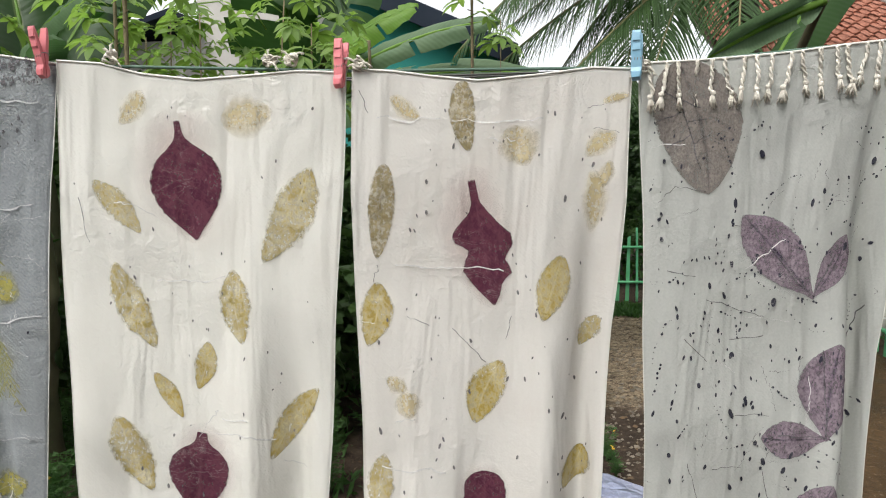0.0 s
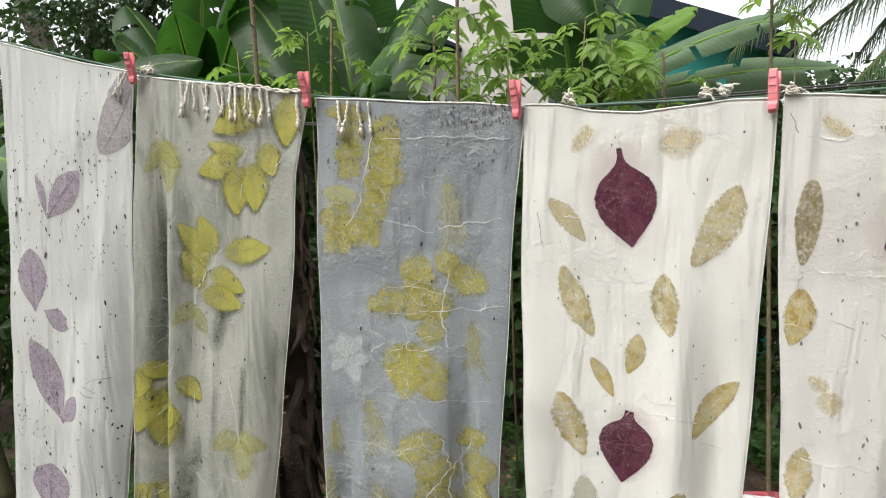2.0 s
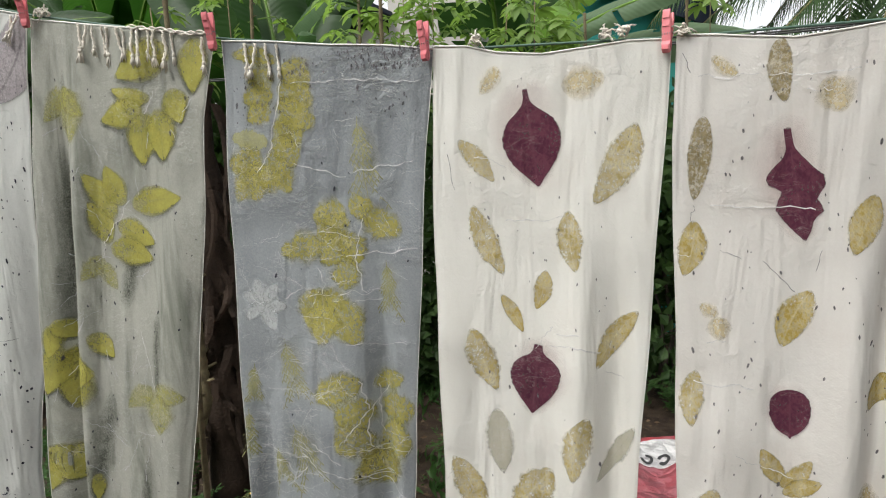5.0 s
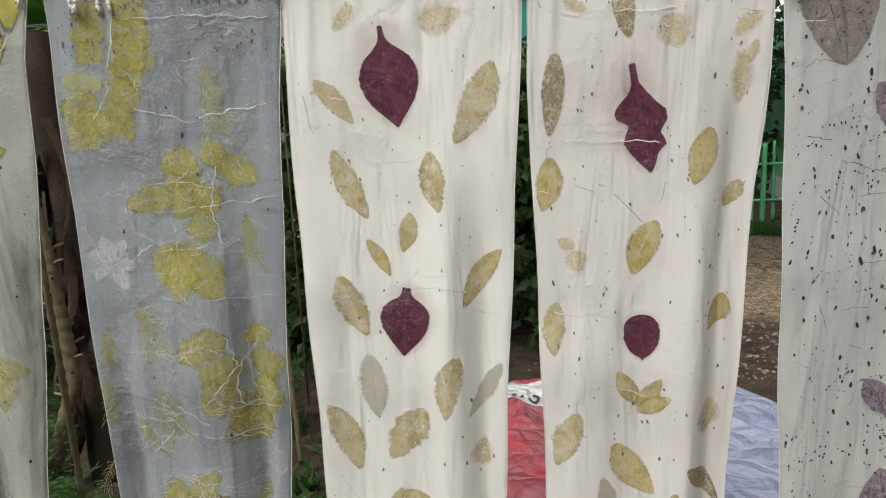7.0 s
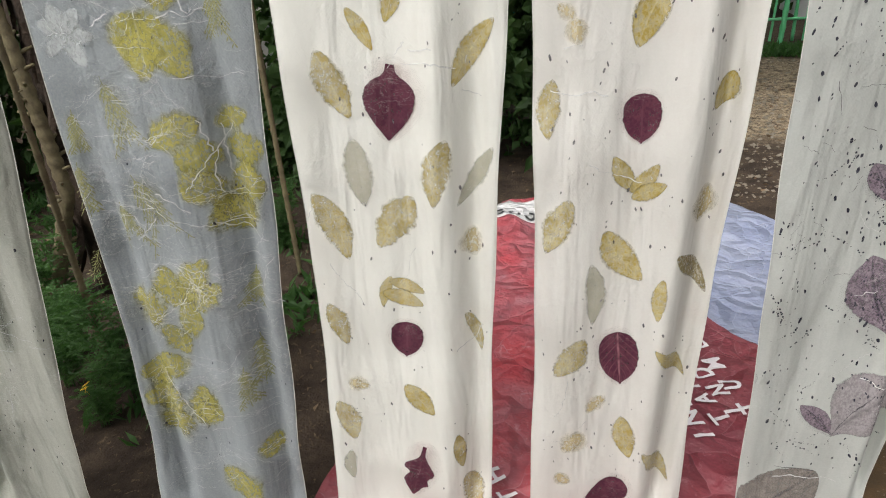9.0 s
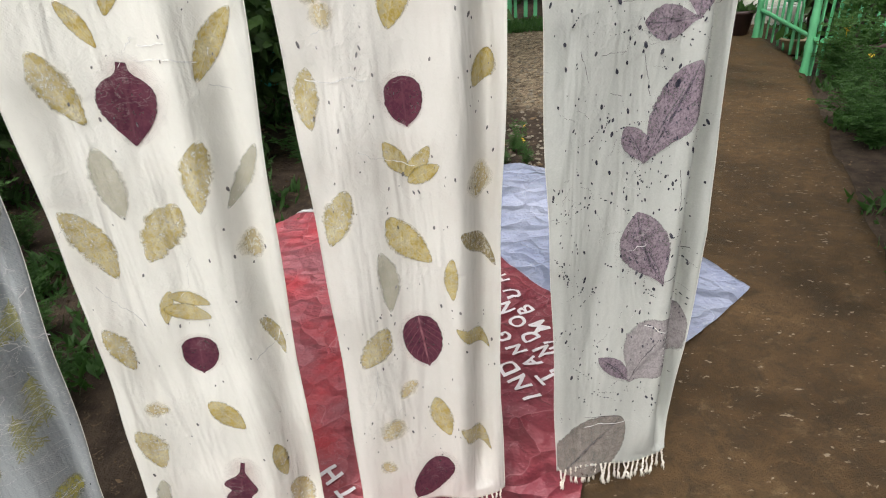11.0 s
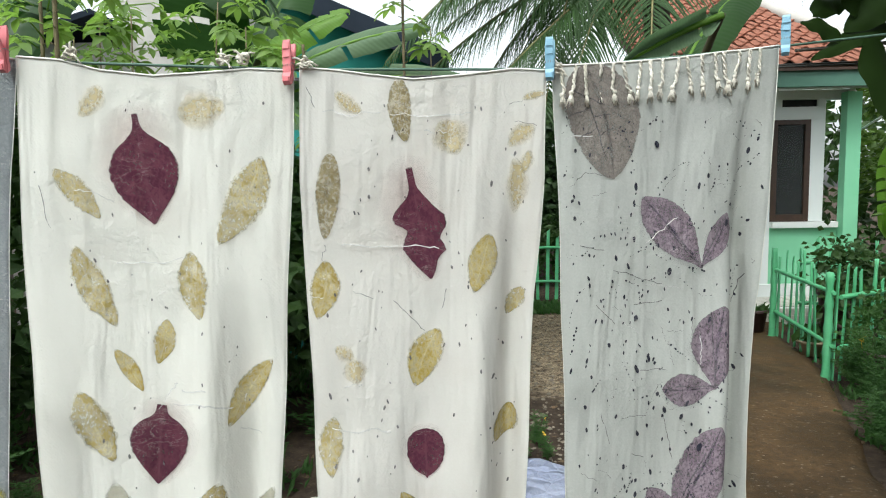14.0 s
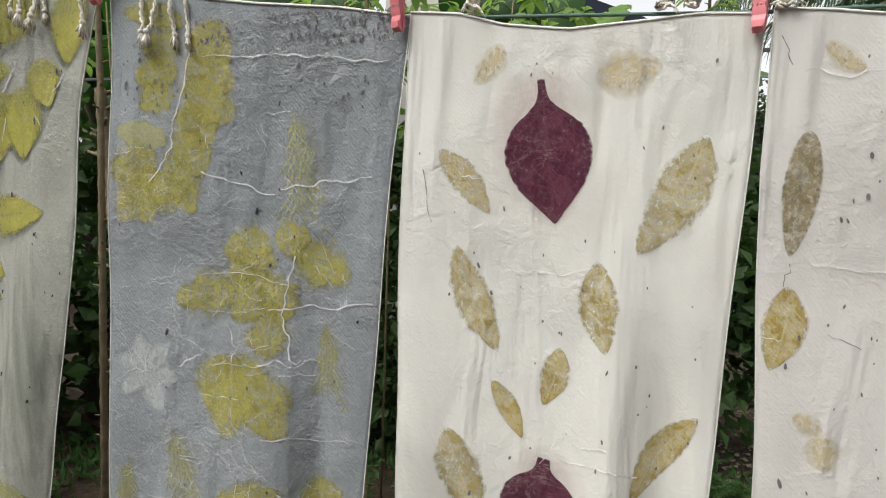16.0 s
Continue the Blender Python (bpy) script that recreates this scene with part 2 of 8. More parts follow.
SELVEDGE = plain("pale_selvedge", (0.78, 0.77, 0.71), (0.68, 0.67, 0.61), 30, 0.95, fine=300, relief=0.4)
TWINE = plain("cotton_twine", (0.78, 0.74, 0.66), (0.62, 0.57, 0.48), 60, 0.95, fine=400, relief=0.5)
WINE = dye("wine_dye", (0.125, 0.035, 0.057), (0.075, 0.018, 0.035), (0.21, 0.095, 0.12), 0.22, 0.14, 0.05, 0.97, 190, rim=0.1, worn=0.35)
WINE_VEIN = dye("veined_wine_dye", (0.125, 0.035, 0.057), (0.075, 0.018, 0.035), (0.30, 0.13, 0.15), 1.0, 0.14, 0.05, 0.97, 190, 7.0, rim=0.1, worn=0.35)
WINE_HALO = dye("wine_bleed", (0.50, 0.30, 0.30), (0.55, 0.36, 0.33), (0.5, 0.3, 0.3), 0.0, 0.4, 0.9, 0.35)
GOLD = dye("gold_dye", (0.62, 0.53, 0.27), (0.33, 0.24, 0.05), (0.64, 0.56, 0.34), 0.5, 0.45, 0.20, 0.92, 200)
MOTTLE = dye("mottled_gold_dye", (0.67, 0.60, 0.39), (0.35, 0.27, 0.08), (0.66, 0.59, 0.40), 0.45, 0.52, 0.24, 0.90, 230)
FAINT = dye("faint_gold_dye", (0.67, 0.57, 0.34), (0.54, 0.43, 0.19), (0.48, 0.36, 0.15), 0.35, 0.42, 0.60, 0.62, 210)
OLIVE = dye("olive_dye", (0.46, 0.38, 0.20), (0.20, 0.155, 0.06), (0.18, 0.14, 0.06), 0.45, 0.5, 0.14, 0.86, 210)
GREY = dye("grey_leaf_dye", (0.50, 0.475, 0.37), (0.40, 0.38, 0.28), (0.34, 0.31, 0.22), 0.4, 0.2, 0.25, 0.60, 240)
PLUM = dye("plum_dye", (0.165, 0.120, 0.152), (0.29, 0.23, 0.265), (0.04, 0.028, 0.055), 1.0, 0.25, 0.06, 0.90, 260, 7.0)
LILAC = dye("lilac_dye", (0.27, 0.215, 0.26), (0.39, 0.33, 0.375), (0.10, 0.08, 0.11), 0.6, 0.25, 0.08, 0.88, 260, 7.0)
ASH = dye("ash_dye", (0.20, 0.175, 0.155), (0.27, 0.235, 0.21), (0.07, 0.058, 0.055), 1.0, 0.25, 0.05, 0.90, 360, 7.0)
ASHPLUM = dye("ash_plum_dye", (0.31, 0.275, 0.285), (0.39, 0.35, 0.355), (0.14, 0.12, 0.13), 0.7, 0.15, 0.08, 0.84, 260, 7.0)
LEAF = dye("leaf_yellow_dye", (0.48, 0.44, 0.10), (0.33, 0.315, 0.075), (0.27, 0.27, 0.10), 0.4, 0.35, 0.30, 0.94, 200, fade=0.4)
LEAF_SOFT = dye("leaf_yellow_bleed", (0.42, 0.40, 0.12), (0.36, 0.35, 0.12), (0.30, 0.30, 0.1), 0.2, 0.6, 0.35, 0.65)
# dark colour for the soft shadow painted beside the yellow leaves
LEAF_SHADE = dye("leaf_drop_shadow", (0.055, 0.065, 0.05), (0.10, 0.11, 0.085), (0.1, 0.1, 0.08), 0.0, 0.4, 0.55, 0.75, fade=0.9)
SMUDGE = dye("dark_smudge", (0.07, 0.08, 0.06), (0.10, 0.11, 0.085), (0.1, 0.1, 0.1), 0.0, 0.6, 1.0, 0.75)
LIME = dye("lime_dye", (0.50, 0.455, 0.13), (0.30, 0.275, 0.07), (0.56, 0.54, 0.42), 0.42, 0.62, 0.42, 0.97, 190, fade=0.1, rim=0.0, worn=0.9)
LIME_SOFT = dye("lime_faint_dye", (0.48, 0.47, 0.23), (0.38, 0.37, 0.15), (0.42, 0.4, 0.25), 0.3, 0.3, 0.3, 0.75, 360, rim=0.0)
SPRIG_HALO = dye("sprig_bleed", (0.42, 0.41, 0.25), (0.36, 0.35, 0.20), (0.42, 0.4, 0.3), 0.3, 0.8, 0.9, 0.45, 190, rim=0.0)
GHOST = dye("ghost_leaf_dye", (0.58, 0.60, 0.585), (0.47, 0.49, 0.485), (0.62, 0.62, 0.60), 0.4, 0.5, 0.45, 0.75, 200, rim=0.0)
INK = dye("ink_speckle", (0.022, 0.022, 0.035), (0.05, 0.05, 0.065), (0.03, 0.03, 0.05), 0.0, 0.0, 0.08, 0.97)
INK_SOFT = dye("ink_smudge", (0.085, 0.08, 0.09), (0.15, 0.14, 0.145), (0.1, 0.1, 0.1), 0.0, 0.2, 0.2, 0.9, rim=0.0)
CREASE = dye("pale_crease", (0.86, 0.85, 0.82), (0.76, 0.75, 0.72), (0.8, 0.8, 0.78), 0.0, 0.2, 0.35, 0.95, rim=0.0)
LINT = dye("pale_lint", (0.76, 0.76, 0.75), (0.62, 0.62, 0.63), (0.6, 0.6, 0.6), 0.0, 0.2, 0.25, 0.95, rim=0.0)

PEG_PINK = plain("pink_plastic", (0.60, 0.14, 0.16), (0.67, 0.23, 0.24), 30, 0.38, relief=0.05)
PEG_BLUE = plain("blue_plastic", (0.17, 0.36, 0.50), (0.27, 0.46, 0.57), 30, 0.38, relief=0.05)
STEEL = plain("dull_steel", (0.35, 0.34, 0.33), (0.22, 0.2, 0.18), 60, 0.4, 0.9)
CORD = plain("green_line", (0.06, 0.12, 0.09), (0.10, 0.17, 0.12), 40, 0.6)
CABLE = plain("black_cable", (0.02, 0.022, 0.02), (0.05, 0.05, 0.045), 20, 0.5)


# ---- builders ----
def part(name, bm, material, parent=None, label=""):
    """Links a bmesh as one mesh object under a thing or a part."""
    me = bpy.data.meshes.new(name)
    bm.to_mesh(me)
    bm.free()
    me.materials.append(material)
    ob = new(name, me)
    ob.parent = parent
    return tagged(ob, label)


def empty(name, m, label, category, group="", kind=""):
    ob = new(name)
    ob.empty_display_size = 0.05
    ob.matrix_world = m
    return tagged(ob, label, category, group, kind)


def smooth(ob):
    for p in ob.data.polygons:
        p.use_smooth = True
    return ob


def add_box(bm, x0, y0, z0, x1, y1, z1, bevel=0.0, m=None):
    r = bmesh.ops.create_cube(bm, size=1.0)
    vs = r["verts"]
    t = Matrix.Translation(((x0 + x1) / 2, (y0 + y1) / 2, (z0 + z1) / 2)) @ Matrix.Diagonal((abs(x1 - x0), abs(y1 - y0), abs(z1 - z0), 1))
    bmesh.ops.transform(bm, matrix=(m @ t) if m is not None else t, verts=vs)
    if bevel:
        es = list({e for v in vs for e in v.link_edges})
        bmesh.ops.bevel(bm, geom=es, offset=bevel, segments=2, affect="EDGES", profile=0.6)
    return bm


def tube(bm, points, radii, sides=8, cap=True):
    """A tube along points, with a radius at each."""
    rings = []
    pts = [Vector(p) for p in points]
    ref = Vector((0.13, 0.37, 0.92)).normalized()
    for k, p in enumerate(pts):
        d = (pts[min(k + 1, len(pts) - 1)] - pts[max(k - 1, 0)]).normalized()
        a = d.cross(ref if abs(d.dot(ref)) < 0.95 else Vector((1, 0, 0))).normalized()
        b = d.cross(a)
        r = radii[k] if isinstance(radii, (list, tuple)) else radii
        rings.append([bm.verts.new(p + r * (math.cos(t) * a + math.sin(t) * b)) for t in [2 * math.pi * i / sides for i in range(sides)]])
    for r0, r1 in zip(rings, rings[1:]):
        for i in range(sides):
            bm.faces.new((r0[i], r0[(i + 1) % sides], r1[(i + 1) % sides], r1[i])).smooth = True
    if cap:
        bm.faces.new(rings[0][::-1])
        bm.faces.new(rings[-1])
    return bm


def lerp_list(pairs, x):
    """Linear reading of (x, y) pairs, in rising x."""
    if x <= pairs[0][0]:
        return pairs[0][1]
    for (a, b), (c, d) in zip(pairs, pairs[1:]):
        if x <= c:
            return b + (d - b) * (x - a) / (c - a)
    return pairs[-1][1]


# ---- the washing line and its shawls ----
LINE_PLAN = [(-1.80, -0.205), (-1.347, -0.142), (-0.845, -0.129), (-0.418, -0.031), (0.019, 0.045), (0.47, 0.111), (0.93, 0.20)]


def line_y(x):
    return lerp_list(LINE_PLAN, x)


class Shawl:
    def __init__(self, name, label, material, left, right, top, bottom, folds, seed, ripple=0.009):
        self.left, self.right = sorted(left), sorted(right)
        self.top, self.bottom, self.folds, self.seed, self.ripple = top, bottom, folds, seed, ripple
        self.empty = empty(name, pose((top[0][0] + top[-1][0]) / 2, line_y(top[0][0]), bottom), label, "shawl", "shawls on the line")
        self.origin = self.empty.matrix_world.translation.copy()
        nx, nz = 60, 210
        bm = bmesh.new()
        grid = []
        for k in range(nz + 1):
            row = []
            for i in range(nx + 1):
                u = i / nx
                x, z = self.at(u, k / nz)
                row.append(bm.verts.new(Vector((x, self.depth(x, z), z)) - self.origin))
            grid.append(row)
        for k in range(nz):
            for i in range(nx):
                bm.faces.new((grid[k][i], grid[k + 1][i], grid[k + 1][i + 1], grid[k][i + 1])).smooth = True
        self.body = part("cloth", bm, material, self.empty)
        thick = self.body.modifiers.new("thickness", "SOLIDIFY")
        thick.thickness, thick.offset = 0.0016, -1
        bm = bmesh.new()
        for u in (0.0, 1.0):
            tube(bm, [Vector((self.at(u, k / 90)[0], self.depth(*self.at(u, k / 90)) - 0.0002, self.at(u, k / 90)[1])) - self.origin for k in range(91)], 0.0008, 5)
        tube(bm, [Vector((self.at(k / 40, 0)[0], self.depth(*self.at(k / 40, 0)) - 0.0004, self.at(k / 40, 0)[1] - 0.001)) - self.origin for k in range(41)], 0.0019, 6)
        part("hem", bm, SELVEDGE, self.empty, "pale stitched hem")

    def at(self, u, k):
        x0, x1 = self.top[0][0], self.top[-1][0]
        zt = lerp_list(self.top, x0 + (x1 - x0) * u)
        zb = self.bottom + 0.012 * math.sin(7 * u + self.seed)
        z = zt + (zb - zt) * k
        a, b = lerp_list(self.left, z), lerp_list(self.right, z)
        a += 0.0014 * math.sin(z * 17 + self.seed)
        b += 0.0014 * math.sin(z * 15 + self.seed * 2)
        return a + (b - a) * u, z

    def depth(self, x, z):
        a, b = lerp_list(self.left, z), lerp_list(self.right, z)
        drop = min(1.0, max(0.0, (1.86 - z) / 1.2))
        y = line_y(x)
        y += self.ripple * (0.4 + drop) * noise.noise((x * 9.0, z * 1.4, self.seed * 3.1))
        y += self.ripple * 0.5 * noise.noise((x * 3.0, z * 6.0, self.seed * 5.7))
        for xc, lean, amp, w, z0, z1 in self.folds:
            if z1 < z < z0:
                f = min(1.0, (z0 - z) / 0.45, (z - z1) / 0.15 + 0.3)
                f = f * f * (3 - 2 * f)
                y += 1.65 * amp * f * math.exp(-(((x - xc - lean * (z0 - z)) / w) ** 2))
        u = (x - a) / max(b - a, 0.01)
        y += 0.010 * drop * (max(0.0, 0.06 - u) + max(0.0, u - 0.94)) / 0.06
        return y

    def skin(self, x, z, lift):
        return Vector((x, self.depth(x, z) - lift, z)) - self.origin


def outline(kind, s):
    """Half width, as a share of the widest, at the share s of the way from stem to tip."""
    if kind == "drop":
        return lerp_list(((0, 0.08), (0.1, 0.10), (0.16, 0.17), (0.22, 0.38), (0.29, 0.68), (0.36, 0.88), (0.44, 0.98), (0.52, 1.0), (0.62, 0.95), (0.72, 0.80), (0.82, 0.55), (0.91, 0.27), (1.0, 0.02)), s)
    if kind == "spade":
        return lerp_list(((0, 0.16), (0.10, 0.20), (0.15, 0.34), (0.21, 0.68), (0.29, 0.90), (0.38, 1.0), (0.48, 0.99), (0.58, 0.92), (0.70, 0.74), (0.82, 0.48), (0.92, 0.22), (1.0, 0.02)), s)
    if kind == "lance":
        return 1.05 * math.sin(math.pi * min(1.0, 0.03 + 0.97 * s ** 0.85)) ** 0.95
    if kind == "heart":
        return lerp_list(((0, 0.05), (0.03, 0.42), (0.09, 0.72), (0.2, 0.93), (0.34, 1.0), (0.5, 0.99), (0.64, 0.90), (0.77, 0.70), (0.87, 0.46), (0.93, 0.20), (0.96, 0.07), (1.0, 0.03)), s)
    if kind == "round":
        return math.sqrt(max(0.0, 1 - (2 * s - 1) ** 2)) ** 0.9
    if kind == "lobe":
        body = math.sqrt(max(0.0, math.sin(math.pi * min(1, max(0, (s - 0.24) / 0.76)))))
        return max(0.10 if s < 0.35 else 0.0, body * (0.86 + 0.17 * math.cos(s * 15.0) + 0.04 * math.sin(s * 37.0) - 0.45 * max(0, s - 0.7)))
    if kind == "ovate":
        return lerp_list(((0, 0.04), (0.10, 0.20), (0.2, 0.48), (0.3, 0.72), (0.4, 0.90), (0.5, 0.99), (0.6, 1.0), (0.7, 0.93), (0.8, 0.76), (0.88, 0.54), (0.95, 0.27), (1.0, 0.02)), s)
    if kind == "broad":
        return math.sin(math.pi * s ** 0.8) ** 0.62
    return math.sin(math.pi * s ** 0.9) ** 0.8


DYES = {"wine_drop": (WINE, "drop"), "wine_round": (WINE, "heart"), "wine_spade": (WINE, "spade"), "wine_lobe": (WINE, "lobe"), "wine_vein": (WINE_VEIN, "heart"), "gold": (GOLD, ""), "mottle": (MOTTLE, ""),
        "faint": (FAINT, ""), "olive": (OLIVE, "broad"), "grey": (GREY, ""), "plum": (PLUM, "ovate"), "ash": (ASH, "broad"), "ashplum": (ASHPLUM, "ovate"),
        "leaf": (LEAF, "lance"), "leaf_soft": (LEAF_SOFT, "lance"), "lime": (LIME, ""), "lime_soft": (LIME_SOFT, ""), "ghost": (GHOST, ""), "lilac": (LILAC, "ovate"), "pale_ash": (ASHPLUM, "broad")}
PRINT_WORDS = {"wine": "deep wine-red leaf print", "gold": "golden leaf print", "mott": "mottled golden leaf print", "fain": "faint straw-coloured leaf print", "oliv": "olive leaf print",
               "grey": "pale grey-green leaf print", "plum": "plum leaf print with dark midrib", "ash": "ash-grey leaf print with dark veins", "ashp": "grey-plum leaf print",
               "leaf": "yellow-green leaf print", "lime": "mustard leaf print", "ghos": "pale ghostly leaf print", "spri": "feathery pale sprig print", "lila": "soft lilac leaf print", "pale": "pale ash-grey leaf print"}


LOBE_LEFT = ((0, 0.12), (0.18, 0.14), (0.26, 0.30), (0.33, 0.72), (0.40, 1.0), (0.46, 0.95), (0.51, 0.62), (0.55, 0.50), (0.62, 0.72), (0.70, 0.82), (0.80, 0.62), (0.90, 0.32), (1.0, 0.02))
LOBE_RIGHT = ((0, 0.12), (0.18, 0.14), (0.26, 0.34), (0.36, 0.62), (0.46, 0.94), (0.53, 0.98), (0.60, 0.80), (0.64, 0.62), (0.70, 0.72), (0.78, 0.80), (0.82, 0.40), (0.90, 0.30), (1.0, 0.02))


def leaf_mesh(bm, shawl, x0, z0, x1, z1, width, kind, lift, ragged=0.06, seed=0.0, n=18, half=6):
    """A leaf-shaped skin on the cloth, from stem to tip."""
    uv = bm.loops.layers.uv.verify()
    d = Vector((x1 - x0, z1 - z0))
    side = Vector((-d.y, d.x)).normalized()
    bend = 0.0 if kind in ("drop", "spade", "heart", "round", "lobe") else 0.06 * d.length * math.sin(seed * 12.9)
    rows, ss = [], [k / n for k in range(n + 1)]
    for s in ss:
        w = width / 2 * outline(kind, s)
        row = []
        for j in range(-half, half + 1):
            q = j / half
            wob = 1 + ragged * (noise.noise((s * 7 + seed * 17, q * 2, seed * 5)) + 0.8 * noise.noise((s * 21 + seed * 7, (q > 0) * 3.0, seed * 9)))
            if kind == "lobe":
                w = width / 2 * lerp_list(LOBE_RIGHT if q > 0 else LOBE_LEFT, s)
            p = Vector((x0, z0)) + d * s + side * (w * q * wob + bend * math.sin(math.pi * s))
            p.x = min(max(p.x, lerp_list(shawl.left, p.y) + 0.003), lerp_list(shawl.right, p.y) - 0.003)
            row.append((bm.verts.new(shawl.skin(p.x, p.y, lift)), s, q * 0.5 + 0.5))
        rows.append(row)
    for r0, r1 in zip(rows, rows[1:]):
        for (a, b, c, e) in zip(r0, r0[1:], r1[1:], r1):
            f = bm.faces.new((a[0], b[0], c[0], e[0]))
            f.smooth = True
            for loop, corner in zip(f.loops, (a, b, c, e)):
                loop[uv].uv = (corner[1], corner[2])


PRINT_COUNT = [0]


def streak(shawl, x0, z0, x1, z1, width, material, name="crease_mark", wave=0.004, lift=0.0019):
    """A thin wavering mark on the cloth."""
    PRINT_COUNT[0] += 1
    seed = PRINT_COUNT[0] * 0.37
    bm = bmesh.new()
    strip(bm, shawl, x0, z0, x1, z1, width, wave, seed, lift)
    return part(name, bm, material, shawl.empty)


def strip(bm, shawl, x0, z0, x1, z1, width, wave, seed, lift):
    uv = bm.loops.layers.uv.verify()
    d = Vector((x1 - x0, z1 - z0))
    side = Vector((-d.y, d.x)).normalized()
    n, rows = max(6, int(d.length / 0.008)), []
    for k in range(n + 1):
        s = k / n
        c = Vector((x0, z0)) + d * s + side * wave * (noise.noise((s * 4 + seed, seed, 0)) + 0.5 * noise.noise((s * 13, seed, 2)))
        w = width * (0.55 + 0.6 * noise.noise((s * 9, seed, 7)))
        rows.append([(bm.verts.new(shawl.skin(*(c + side * w * q), lift)), s, q * 0.5 + 0.5) for q in (-1, 0, 1)])
    for r0, r1 in zip(rows, rows[1:]):
        for a, b, c, e in zip(r0, r0[1:], r1[1:], r1):
            f = bm.faces.new((a[0], b[0], c[0], e[0]))
            for loop, corner in zip(f.loops, (a, b, c, e)):
                loop[uv].uv = (0.1 + corner[1] * 0.8, corner[2])


def leaf_print(shawl, kind, x0, z0, x1, z1, width):
    PRINT_COUNT[0] += 1
    seed = PRINT_COUNT[0] * 0.618
    # the faded margin takes a little off every side
    dx, dz = x1 - x0, z1 - z0
    x0, z0, x1, z1, width = x0 - 0.02 * dx, z0 - 0.02 * dz, x1 + 0.02 * dx, z1 + 0.02 * dz, width * 1.06
    words = PRINT_WORDS.get(kind[:4], PRINT_WORDS.get(kind[:3], ""))
    if kind == "sprig":
        bm = bmesh.new()
        d = Vector((x1 - x0, z1 - z0))
        side = Vector((-d.y, d.x)).normalized()
        under = bmesh.new()
        leaf_mesh(under, shawl, x0, z0, x1, z1, width * 0.9, "", 0.0007, 0.3, seed)
        part("sprig_bleed", under, SPRIG_HALO, shawl.empty)
        strip(bm, shawl, x0, z0, x1, z1, 0.0016, 0.004, seed, 0.0011)
        for k in range(8):
            t = k / 8
            c = Vector((x0, z0)) + d * (0.10 + 0.72 * t)
            for q in (-1, 1):
                reach = width * (0.22 + 0.42 * t) * (0.8 + 0.3 * math.sin(seed * 9 + k * 2 + q))
                e = c + side * q * reach + d.normalized() * reach * 1.5
                strip(bm, shawl, c.x, c.y, e.x, e.y, 0.0014, 0.003, seed + k, 0.0012)
                for i in range(3):
                    o = c.lerp(e, 0.35 + 0.25 * i)
                    for g in (-1, 1):
                        f = o + d.normalized() * 0.010 + side * g * 0.0055
                        leaf_mesh(bm, shawl, o.x, o.y, f.x, f.y, 0.0026, "", 0.0013, 0.1, seed + k + i, 5, 2)
        return part("sprig_print", bm, LIME_SOFT, shawl.empty, words)
    mat, shape = DYES[kind]
    if kind in ("leaf", "lime"):
        width *= 1.12 if kind == "leaf" else 1.38
    if shape in ("heart", "broad"):
        width *= 0.92
    if kind.startswith("wine"):
        bm = bmesh.new()
        grow = Vector((x1 - x0, z1 - z0)) * 0.12
        leaf_mesh(bm, shawl, x0 - grow.x, z0 - grow.y, x1 + grow.x * 0.3, z1 + grow.y * 0.3, width * 1.3, "broad", 0.0006, 0.1, seed)
        part("bleed_and_shadow", bm, WINE_HALO, shawl.empty, "faint pink dye bleed round the leaf")
    # larger copy offset down-left: a painted shadow for yellow leaves, grey bleed for plum
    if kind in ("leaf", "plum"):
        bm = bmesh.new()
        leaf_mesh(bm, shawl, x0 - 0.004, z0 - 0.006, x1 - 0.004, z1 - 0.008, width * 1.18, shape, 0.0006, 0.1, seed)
        part("bleed_and_shadow", bm, LEAF_SHADE if kind == "leaf" else GREY_BLEED, shawl.empty)
    bm = bmesh.new()
    leaf_mesh(bm, shawl, x0, z0, x1, z1, width, shape, 0.0008 + 0.00012 * (PRINT_COUNT[0] % 7), 0.38 if kind in ("lime", "lime_soft") else 0.18 if kind in ("mottle", "faint", "leaf_soft", "grey") else 0.03 if kind.startswith("wine") else 0.05, seed, 26, 6)
    return part("leaf_print", bm, mat, shawl.empty, words)


def speckles(shawl, count, big, x0, x1, z0, z1, seed, material=INK):
    """Small dye specks strewn over the cloth in loose drifts."""
    rnd = random.Random(seed)
    bm = bmesh.new()
    for _ in range(count):
        for _ in range(30):
            x, z = rnd.uniform(x0, x1), rnd.uniform(z0, z1)
            a, b = lerp_list(shawl.left, z) + 0.012, lerp_list(shawl.right, z) - 0.012
            if a < x < b and noise.noise((x * 7, z * 7, seed)) + rnd.uniform(-0.5, 0.5) > 0.0:
                break
        else:
            continue
        r = rnd.choice((0.0008, 0.0010, 0.0013, 0.0018)) * (1 + big * rnd.random() ** 3)
        t = rnd.uniform(-0.4, 0.4)
        up = Vector((math.sin(t), math.cos(t))) * r * rnd.uniform(1.5, 3.0)
        leaf_mesh(bm, shawl, x + up.x, z + up.y, x - up.x, z - up.y, r * 2, "round", 0.0021, 0.3, rnd.random() * 9, 5, 2)
    return tagged(part("speckle", bm, material, shawl.empty, "small dark dye specks"), kind="stuff")


